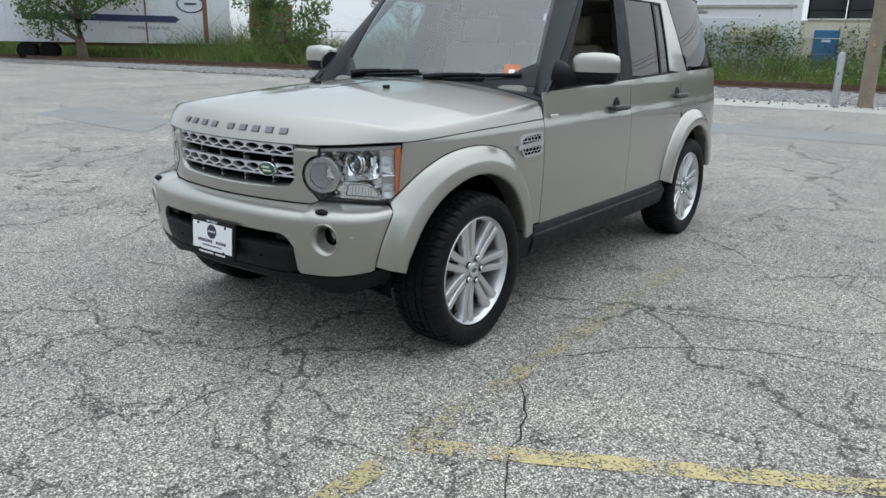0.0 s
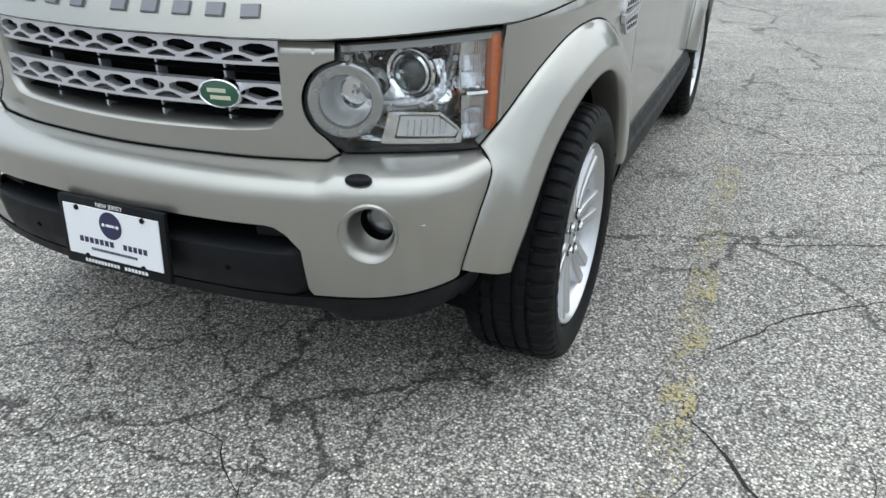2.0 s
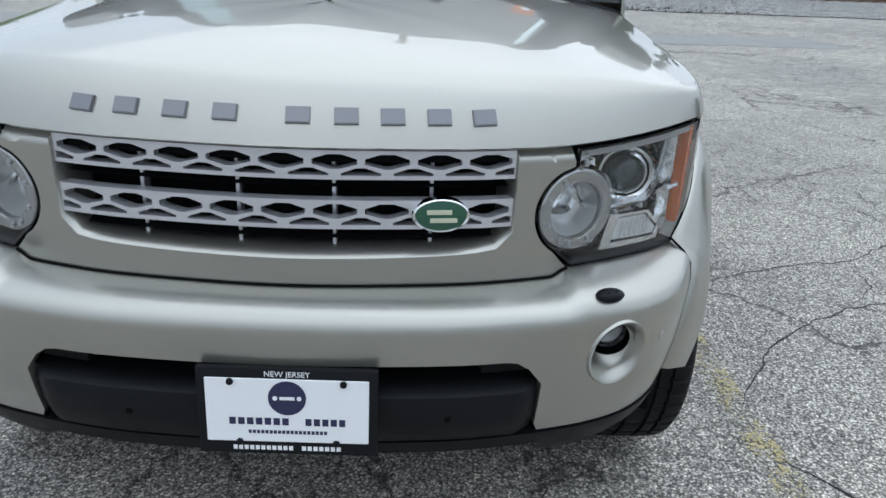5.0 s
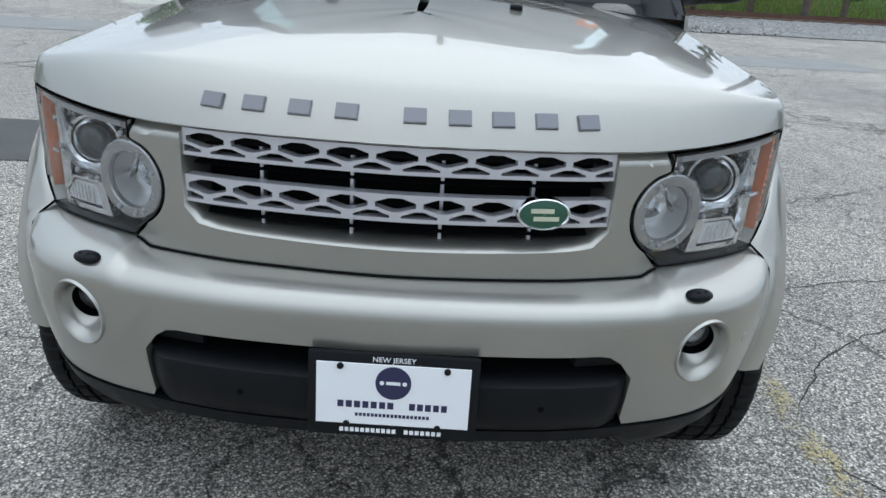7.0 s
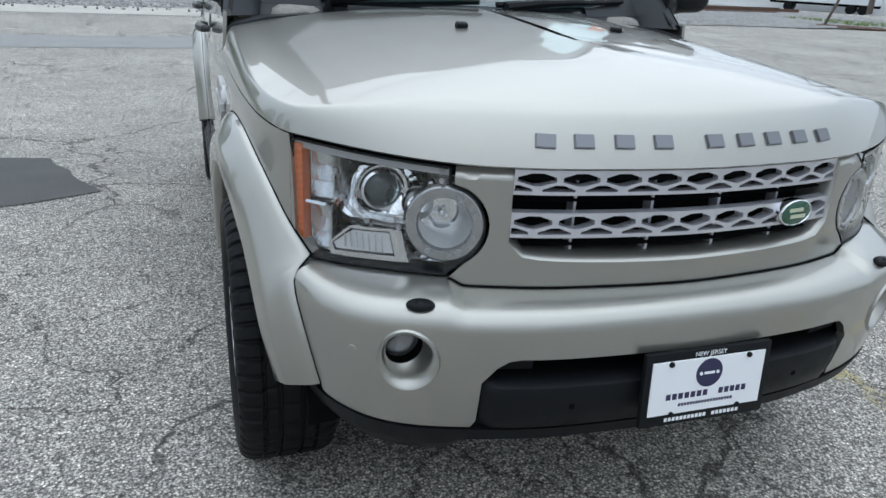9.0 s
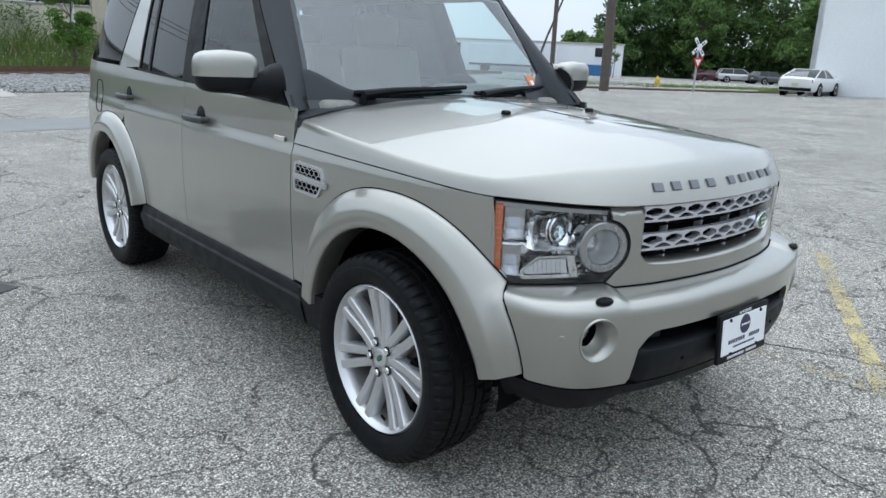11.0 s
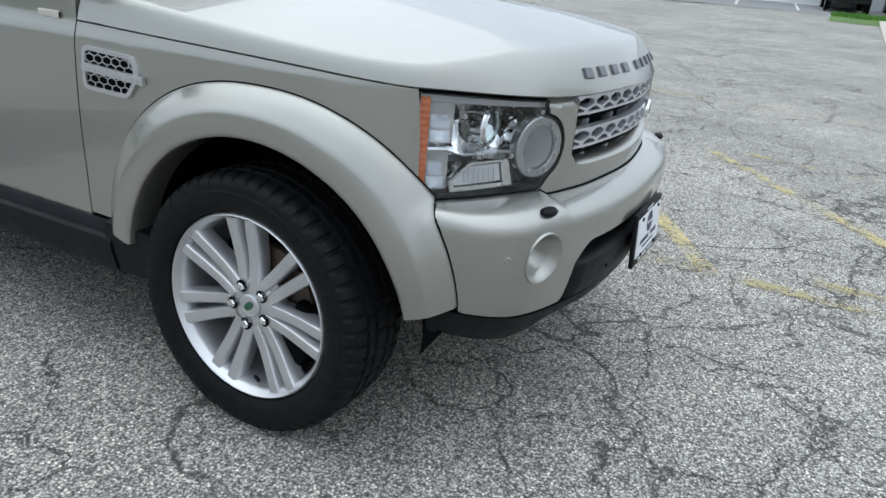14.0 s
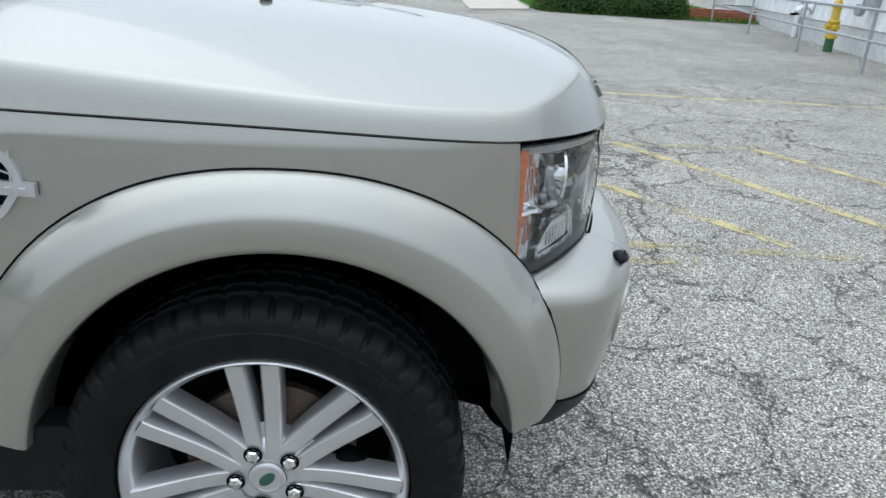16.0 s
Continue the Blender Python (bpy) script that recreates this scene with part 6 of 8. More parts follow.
M_KERB = grained("old_concrete_kerb", (0.34, 0.33, 0.30), (0.44, 0.42, 0.39), 2, 0.9, 0.3, 0.01)
M_WHITEWALL = grained("white_painted_wall", (0.74, 0.755, 0.77), (0.80, 0.81, 0.82), 0.35, 0.7, 0.06, 0.004, 6, contrast=0.05)
M_CREAMWALL = grained("cream_painted_wall", (0.58, 0.54, 0.43), (0.66, 0.62, 0.51), 0.5, 0.75, 0.08, 0.004, 5, contrast=0.1)
M_BRICKPALE = grained("pale_brick", (0.50, 0.43, 0.33), (0.60, 0.53, 0.42), 3, 0.85, 0.3, 0.01)
M_BLUEPAINT = grained("blue_painted_steel", (0.02, 0.12, 0.27), (0.03, 0.16, 0.33), 1.5, 0.5, 0.06, 0.003, contrast=0.15)
M_WHITESTEEL = grained("white_trailer_skin", (0.62, 0.65, 0.70), (0.72, 0.74, 0.77), 0.7, 0.5, 0.05, 0.003, contrast=0.1)
M_RUST = grained("rusted_steel", (0.19, 0.09, 0.05), (0.28, 0.14, 0.08), 1.8, 0.85, 0.3, 0.008)
M_NAVYPAINT = mat("navy_stripe_paint", (0.02, 0.035, 0.11), 0.5)
M_GALV = grained("galvanised_steel", (0.36, 0.38, 0.40), (0.46, 0.48, 0.50), 6, 0.45, 0.05, 0.002, metal=0.7)
M_DARKGLASS = mat("dark_window_glass", (0.015, 0.018, 0.02), 0.08, 0.0)
M_CABLE = mat("black_cable", (0.015, 0.015, 0.016), 0.6)
M_SIGNWHITE = mat("white_sign_sheet", (0.75, 0.76, 0.76), 0.45)
M_SIGNRED = mat("red_sign_sheet", (0.55, 0.03, 0.03), 0.45)
M_BRICKRED = grained("red_brick", (0.32, 0.09, 0.06), (0.42, 0.13, 0.085), 4, 0.85, 0.3, 0.01)
M_HYDRANT = mat("yellow_hydrant_paint", (0.62, 0.42, 0.05), 0.5)
M_HYDGREEN = mat("green_hydrant_paint", (0.03, 0.13, 0.05), 0.5)
M_TARPATCH = grained("dark_tar_patch", (0.045, 0.045, 0.046), (0.075, 0.074, 0.073), 2.5, 0.8, 0.5, 0.004, 160)
M_TARGREY = grained("grey_asphalt_patch", (0.20, 0.20, 0.195), (0.26, 0.26, 0.255), 2.0, 0.9, 0.5, 0.004, 140)
M_CRACK = mat("crack_shadow", (0.022, 0.020, 0.019), 1.0)

RNG = np.random.default_rng(7)


def cloud(name, pts, sizes, material, parent=None, label="", upright=0.0):
    """Many small leaves as two-triangle blades at the given places."""
    n = len(pts)
    d1 = RNG.normal(size=(n, 3))
    d1[:, 2] *= 1 - upright * 0.5
    d1 /= np.linalg.norm(d1, axis=1)[:, None]
    d2 = RNG.normal(size=(n, 3))
    d2 -= d1 * (d1 * d2).sum(1)[:, None]
    d2 /= np.linalg.norm(d2, axis=1)[:, None]
    s = np.asarray(sizes).reshape(-1, 1)
    a = pts - d1 * s
    b = pts + d2 * s * 0.42
    c = pts + d1 * s
    d = pts - d2 * s * 0.42
    v = np.stack([a, b, c, d], 1).reshape(-1, 3)
    idx = np.arange(n * 4).reshape(-1, 4)
    me = bpy.data.meshes.new(name)
    me.vertices.add(n * 4)
    me.vertices.foreach_set("co", v.ravel())
    me.loops.add(n * 4)
    me.loops.foreach_set("vertex_index", idx.ravel())
    me.polygons.add(n)
    me.polygons.foreach_set("loop_start", np.arange(n) * 4)
    me.update(calc_edges=True)
    me.materials.append(material)
    ob = new(name, me)
    if parent:
        ob.parent = parent
    return tagged(ob, label)


def blades(name, pts, heights, width, material, lean=0.35):
    """Grass and weeds: tapered blades of three triangles, standing up from their feet."""
    n = len(pts)
    ang = RNG.uniform(0, 2 * math.pi, n)
    side_v = np.stack([np.cos(ang), np.sin(ang), np.zeros(n)], 1) * width
    tilt = RNG.normal(size=(n, 2)) * lean
    h = np.asarray(heights).reshape(-1, 1)
    up = np.concatenate([tilt, np.ones((n, 1))], 1) * h
    bend = np.concatenate([tilt * 1.6, np.zeros((n, 1))], 1) * h * 0.5
    v = np.stack([pts - side_v, pts + side_v, pts + up * 0.55 + side_v * 0.7, pts + up * 0.55 - side_v * 0.7, pts + up + bend], 1).reshape(-1, 3)
    k = np.arange(n) * 5
    quad = np.stack([k, k + 1, k + 2, k + 3], 1)
    tri = np.stack([k + 3, k + 2, k + 4], 1)
    loops = np.concatenate([quad, tri], 1).ravel()
    starts = (np.arange(n)[:, None] * 7 + np.array([0, 4])).ravel()
    me = bpy.data.meshes.new(name)
    me.vertices.add(len(v))
    me.vertices.foreach_set("co", v.ravel())
    me.loops.add(len(loops))
    me.loops.foreach_set("vertex_index", loops)
    me.polygons.add(2 * n)
    me.polygons.foreach_set("loop_start", starts)
    me.update(calc_edges=True)
    me.materials.append(material)
    return new(name, me)


def tree(at, height, spread, leaf, leaves, label, leaf_mat=None, trunk=0.18, low=0.25, clumps=26, seed=0, category="tree"):
    """A tapered trunk with limbs, and a crown of leaf clumps at the limbs' ends."""
    rng = np.random.default_rng(seed)
    t = thing("tree", (at[0], at[1], at[2] + rise(at[0], at[1])))
    tagged(t, label, category)
    bm = bmesh.new()
    top = height * 0.86
    trunk_pts = [Vector((0.05 * math.sin(3 * z), 0.05 * math.cos(2 * z), z)) for z in np.linspace(-0.1, top, 7)]
    tube(bm, trunk_pts, [trunk * (1 - 0.85 * i / 6) for i in range(7)], 9)
    cs, rs = [], []
    for i in range(clumps):
        f = low + (1 - low) * rng.uniform(0, 1) ** 0.8
        a = rng.uniform(0, 2 * math.pi)
        prof = math.sin(math.pi * min(1, max(0.05, (f - low * 0.6) / (1.04 - low * 0.6)))) ** 0.6
        r = spread * prof * rng.uniform(0.35, 1.0)
        c = Vector((r * math.cos(a), r * math.sin(a), height * (0.04 + 0.92 * f)))
        cs.append(c)
        rs.append(spread * rng.uniform(0.22, 0.40))
        st = trunk_pts[min(6, int(f * 5.5))]
        tube(bm, [st, st.lerp(c, 0.5) + Vector((0, 0, 0.06 * height * rng.uniform(-0.3, 0.6))), c], [trunk * 0.32, trunk * 0.2, trunk * 0.06], 6)
    part("trunk", bm, M_BARK, t)
    per = leaves // clumps
    pts, sz = [], []
    for c, r in zip(cs, rs):
        q = rng.normal(size=(per, 3))
        q /= np.linalg.norm(q, axis=1)[:, None]
        q *= (rng.uniform(0.15, 1.0, per) ** 0.45)[:, None] * r * rng.uniform(0.75, 1.2, per)[:, None]
        q[:, 2] *= 0.75
        pts.append(q + np.array(c))
        sz.append(leaf * rng.uniform(0.6, 1.3, per))
    cloud("crown", np.concatenate(pts), np.concatenate(sz), leaf_mat or M_LEAF, t)
    return t


def pine(at, height, spread, seed, label="dark green pine with layered boughs"):
    rng = np.random.default_rng(seed)
    t = thing("pine_tree", at)
    tagged(t, label, "tree")
    bm = bmesh.new()
    tube(bm, [(0, 0, -0.1), (0.04, 0.02, height * 0.5), (0, 0, height)], [0.16, 0.10, 0.02], 8)
    pts, sz = [], []
    for i in range(30):
        z = height * (0.16 + 0.82 * i / 29)
        a = i * 2.4 + rng.uniform(-0.3, 0.3)
        ln = spread * (1.05 - 0.9 * (z / height)) * rng.uniform(0.65, 1.15)
        tip = Vector((ln * math.cos(a), ln * math.sin(a), z + ln * rng.uniform(0.0, 0.35)))
        tube(bm, [(0, 0, z), tip.lerp(Vector((0, 0, z)), 0.5), tip], [0.04, 0.025, 0.01], 5)
        for f in np.linspace(0.25, 1.05, 9):
            c = np.array(Vector((0, 0, z)).lerp(tip, f))
            q = rng.normal(size=(34, 3)) * np.array([0.10, 0.10, 0.065]) * spread * 0.55
            pts.append(q + c)
            sz.append(rng.uniform(0.05, 0.12, 34))
    part("trunk", bm, M_BARK, t)
    cloud("crown", np.concatenate(pts), np.concatenate(sz), M_NEEDLE, t)
    return t


# ---- north side: ballast, rails, weeds ----
def rail_y(x):
    return 25.8 + 0.197 * x


def strip(name, material, lo, hi, x0, x1, z, label, category, n=60, wob=0.0):
    bm = bmesh.new()
    rng = np.random.default_rng(3)
    rows = []
    for x in np.linspace(x0, x1, n):
        j = rng.normal() * wob
        rows.append([Vector((x, lo(x) + j + (hi(x) - lo(x)) * f, z + (0.0 if f in (0, 1) else 0.06))) for f in (0, 0.25, 0.5, 0.75, 1)])
    sheet(bm, rows)
    return tagged(part(name, bm, material, None, label), kind="structure", category=category)


def edge_y(x):
    """Where the lot's asphalt ends to the north."""
    return 18.2 + 0.085 * x


M_BALLAST = mat("crushed_stone_ballast", (0.3, 0.3, 0.3), 0.95)
_n = Nodes(M_BALLAST)
_v = _n.voronoi(17)
_n.color(_n.ramp(_n.math("FRACT", _n.math("MULTIPLY", _v.outputs["Color"], 5.3)), [(0.0, (0.06, 0.055, 0.055)), (0.5, (0.20, 0.195, 0.19)), (1.0, (0.50, 0.49, 0.48))]))
_n.bump(_n.math("MULTIPLY", _v.outputs["Distance"], -1.0), 1.0, 0.05)
strip("ballast", M_BALLAST, edge_y, lambda x: rail_y(x) + 2.2, -75, 32, 0.02, "grey crushed stone beside the railway", "gravel", 90, 0.12)
strip("verge_ground", M_SOIL, lambda x: rail_y(x) + 2.0, lambda x: rail_y(x) + 40, -90, 30, 0.03, "overgrown soil behind the railway", "ground", 40)
# a pale strip of broken concrete at the lot's edge
bm = bmesh.new()
rows = []
for x in np.linspace(-8, 1.2, 32):
    j = 0.18 * noise.noise(Vector((x * 1.7, 0, 0)))
    rows.append([Vector((x, edge_y(x) - 1.35 + j, 0.006)), Vector((x, edge_y(x) - 0.6, 0.03)), Vector((x, edge_y(x) + 0.5 + j, 0.045))])
sheet(bm, rows)
tagged(part("broken_concrete_edge", bm, M_CONC, None, "pale broken concrete strip along the asphalt edge"), kind="structure", category="ground")
# loose stones on the ballast nearest to the lot
pts = []
bm = bmesh.new()
for i in range(1500):
    x = RNG.uniform(-30, 9)
    y = edge_y(x) + RNG.uniform(-0.5, 3.5) ** 1.0
    r = RNG.uniform(0.02, 0.05)
    m = Matrix.Translation((x, y, 0.05)) @ Euler(RNG.uniform(0, 6, 3)).to_matrix().to_4x4() @ Matrix.Diagonal((r, r * 0.8, r * 0.6, 1))
    bmesh.ops.create_icosphere(bm, subdivisions=1, radius=1.0, matrix=m)
tagged(part("loose_stones", bm, M_BALLAST, None, "loose grey stones", smooth=False), kind="stuff", category="stones")

track = thing("railway_track")
tagged(track, "rusty railway track with two rails on old ties", "railway")
for off in (-0.72, 0.72):
    bm = bmesh.new()
    rows = []
    for x in np.linspace(-75, 30, 50):
        y = rail_y(x) + off
        rows.append([Vector((x, y + dy, z)) for dy, z in ((-0.07, 0.10), (-0.07, 0.12), (-0.012, 0.135), (-0.012, 0.215), (-0.036, 0.225), (-0.036, 0.255), (0.036, 0.255), (0.036, 0.225), (0.012, 0.215), (0.012, 0.135), (0.07, 0.12), (0.07, 0.10))])
    sheet(bm, rows)
    part("rail", bm, M_RAIL, track, smooth=False)
bm = bmesh.new()
box(bm, (0.22, 2.5, 0.14), Matrix.Identity(4), 0.015, 1)
tie_mesh = bpy.data.meshes.new("tie")
bm.to_mesh(tie_mesh)
bm.free()
tie_mesh.materials.append(M_TIE)
for i in range(150):
    x = -74 + 0.68 * i
    ob = new("tie", tie_mesh)
    ob.parent = track
    ob.location = (x, rail_y(x), 0.045)
    ob.rotation_euler = (0, 0, math.atan(0.197))

# weeds beyond the track, taller behind
xs_w = RNG.uniform(-62, 24, 30000)
dep = RNG.uniform(0, 1, 30000) ** 0.8 * 7.0
patch = np.array([0.65 + 0.5 * noise.noise(Vector((x * 0.23, d * 0.3, 1))) for x, d in zip(xs_w, dep)])
ptsw = np.stack([xs_w, 25.8 + 0.197 * xs_w + 2.0 + dep, np.full(30000, 0.02)], 1)
hw = (0.45 + 0.13 * dep) * patch * RNG.uniform(0.5, 1.35, 30000) * np.where(xs_w < -20, 2.1, np.where(xs_w > 2, 1.6, 1.25))
keep = RNG.uniform(0, 1, 30000) < 0.78
tagged(blades("weeds", ptsw[keep], hw[keep], 0.022, M_WEED), "dense green weeds along the railway", "weeds", kind="stuff")
tagged(blades("dry_weeds", ptsw[~keep], hw[~keep] * 1.25, 0.016, M_DRYWEED), "dry yellowish reeds among the weeds", "weeds", kind="stuff")
# leafy undergrowth clumps
pts, szs = [], []
for i in range(90):
    x = RNG.uniform(-55, 22)
    c = np.array([x, rail_y(x) + RNG.uniform(2.6, 8.5), RNG.uniform(0.25, 0.7)])
    q = RNG.normal(size=(210, 3)) * np.array([0.75, 0.5, 0.28])
    q[:, 2] = np.abs(q[:, 2])
    pts.append(c + q)
    szs.append(RNG.uniform(0.035, 0.085, 210))
tagged(cloud("undergrowth", np.concatenate(pts), np.concatenate(szs), M_LEAF, None, "leafy undergrowth behind the railway"), category="weeds", kind="stuff")
# small pale blossoms in the grass
pts = []
for i in range(420):
    x = RNG.uniform(-9, 9)
    d = RNG.uniform(0.4, 3)
    pts.append((x, rail_y(x) + 2.0 + d, RNG.uniform(0.3, 0.75)))
M_BLOSSOM = mat("pale_blossom", (0.75, 0.75, 0.68), 0.7)
tagged(cloud("wild_flowers", np.array(pts), np.full(420, 0.03), M_BLOSSOM, None, "small white wild flowers in the weeds"), category="flowers", kind="stuff")

tree((-28.8, 24.9, 0), 7.5, 3.0, 0.11, 12000, "leafy green tree behind the railway weeds", M_LEAF, 0.14, 0.02, 44, 2)
tree((-23.0, 28.4, 0), 5.0, 1.7, 0.09, 3000, "thin tree with dry brownish leaves", M_LEAFBROWN, 0.10, 0.2, 18, 4)
tree((-37.5, 15.2 + 3, 0), 8.0, 3.4, 0.13, 9000, "dark leafy tree at the lot's corner", M_LEAFDARK, 0.30, 0.22, 30, 6)
tree((-50, 21, 0), 9.0, 4.0, 0.16, 8000, "dark leafy tree at the lot's corner", M_LEAFDARK, 0.3, 0.15, 30, 8)
tree((-12.5, 31.5, 0), 5.5, 2.4, 0.10, 5000, "leafy green tree behind the railway weeds", M_LEAF, 0.14, 0.12, 26, 9)
tree((5.4, 28.9, 0), 3.5, 1.15, 0.075, 5200, "slender young tree with light green leaves", M_LEAFLIGHT, 0.06, 0.12, 22, 10)

# old trailer behind the weeds
rail_ang = math.degrees(math.atan(0.197))


def build_trailer():
    t = thing("box_trailer", (-39.8, 21.5, 0), 59)
    tagged(t, "weathered white box trailer with a navy stripe", "trailer")
    bm = bmesh.new()
    box(bm, (13.0, 2.5, 3.3), Matrix.Translation((0, 0, 2.65)), 0.03)
    part("body", bm, M_WHITESTEEL, t)
    for i in range(14):
        bm = bmesh.new()
        box(bm, (0.05, 0.03, 3.2), Matrix.Translation((-6.4 + 0.985 * i, -1.26, 2.65)), 0.008, 1)
        part("side_post", bm, M_WHITESTEEL, t, smooth=False)
    bm = bmesh.new()
    slab(bm, [(-4.6, 0), (3.35, 0), (3.6, 0.18), (3.35, 0.36), (-4.6, 0.36)], Matrix.Translation((0, -1.262, 2.20)) @ Matrix.Rotation(radians(90), 4, "X"), 0.03)
    part("stripe", bm, M_NAVYPAINT, t, "navy stripe", smooth=False)
    for i, (x, w) in enumerate(((-4.6, 0.35), (-4.0, 0.55), (-3.2, 0.4), (-2.5, 0.5), (-1.7, 0.3), (-1.2, 0.6), (-0.3, 0.45), (0.4, 0.3), (0.9, 0.5))):
        bm = bmesh.new()
        slab(bm, [(0, 0), (w * 0.85, 0.02), (w, 0.5 + 0.25 * (i % 3 == 0)), (w * 0.15, 0.48 + 0.25 * (i % 3 == 0))], Matrix.Translation((x + 0.9, -1.262, 2.85)) @ Matrix.Rotation(radians(90), 4, "X"), 0.02)
        part("faded_mark", bm, M_SIGNWHITE, t, smooth=False)
    bm = bmesh.new()
    m = Matrix.Translation((4.25, -1.262, 3.25)) @ Matrix.Rotation(radians(90), 4, "X") @ Matrix.Diagonal((1, 0.62, 1, 1))
    lathe(bm, [(0.78, 0.0), (0.78, 0.02), (0.70, 0.02), (0.70, 0.0)], 36, m)
    box(bm, (0.7, 0.16, 0.02), m @ Matrix.Translation((0, 0.05, 0.01)))
    part("oval_mark", bm, M_NAVYPAINT, t, smooth=False)
    fd2 = bpy.data.curves.new("trailer_text", "FONT")
    fd2.body = "MOVING YOUR FUT"
    fd2.size = 0.25
    fd2.extrude = 0.004
    fd2.materials.append(M_NAVYPAINT)
    tx = new("slogan_text", fd2)
    tx.parent = t
    tx.matrix_local = Matrix.Translation((0.75, -1.27, 1.78)) @ Matrix.Rotation(radians(90), 4, "X")
    for x, w in ((-3.2, 0.07), (1.75, 0.09), (5.05, 0.26)):
        bm = bmesh.new()
        box(bm, (w, 0.02, 3.2), Matrix.Translation((x, -1.28, 2.65)), 0.005, 1)
        part("rust_streak", bm, M_RUST, t, smooth=False)
    for x in (-4.6, -3.5):
        for y in (-1.0, 1.0):
            bm = bmesh.new()
            lathe(bm, [(0.0, -0.13), (0.45, -0.13), (0.5, -0.08), (0.5, 0.08), (0.45, 0.13), (0.0, 0.13)], 24, Matrix.Translation((x, y, 0.5)) @ Matrix.Rotation(radians(90), 4, "X"))
            part("wheel", bm, M_RUBBER, t)
    bm = bmesh.new()
    box(bm, (0.12, 1.8, 1.1), Matrix.Translation((4.2, 0, 0.55)), 0.01)
    box(bm, (9.0, 1.0, 0.25), Matrix.Translation((0, 0, 0.95)), 0.01)
    part("landing_leg", bm, M_RUST, t)


build_trailer()
bm = bmesh.new()
for i in range(13):
    box(bm, (0.16, 0.10, 2.6), Matrix.Translation((0.2 * i, 0.04 * (i % 2), 1.35)), 0.01, 1)
box(bm, (2.6, 2.2, 2.6), Matrix.Translation((1.2, 1.2, 1.32)), 0.02)
cont = part("rusty_container", bm, M_RUST, None, "rusted brown shipping container among the trees", smooth=False)
tagged(cont, category="container")
cont.location = (-34.9, 27.6, 0)
cont.scale = (1, 1, 1.3)
cont.rotation_euler = (0, 0, radians(50))

# chain-link fence: posts and rails along the weeds
fence = thing("wire_fence")
tagged(fence, "grey wire fence with a top rail behind the weeds", "fence")
for i in range(34):
    x = -60 + 2.6 * i
    bm = bmesh.new()
    tube(bm, [(x, rail_y(x) + 8.3, 0), (x, rail_y(x) + 8.3, 1.9)], 0.03, 6)
    part("fence_post", bm, M_GALV, fence)
for z in (1.85, 1.2, 0.5):
    bm = bmesh.new()
    tube(bm, [(x, rail_y(x) + 8.3, z) for x in np.linspace(-60, 26, 12)], 0.02 if z > 1.5 else 0.008, 6)
    part("fence_rail", bm, M_GALV, fence)
# vines on the fence
pts, szs = [], []
for x0, x1, dens in ((-9.2, -4.8, 26), (-3.4, -0.6, 18), (1.0, 6.0, 18)):
    for i in range(dens):
        x = RNG.uniform(x0, x1)
        c = np.array([x, rail_y(x) + 8.2, RNG.uniform(1.2, 2.2)])
        q = RNG.normal(size=(60, 3)) * np.array([0.35, 0.16, 0.22])
        pts.append(c + q)
        szs.append(RNG.uniform(0.05, 0.10, 60))
tagged(cloud("fence_vines", np.concatenate(pts), np.concatenate(szs), M_LEAF, None, "leafy vines hanging on the wire fence"), category="vines", kind="stuff")


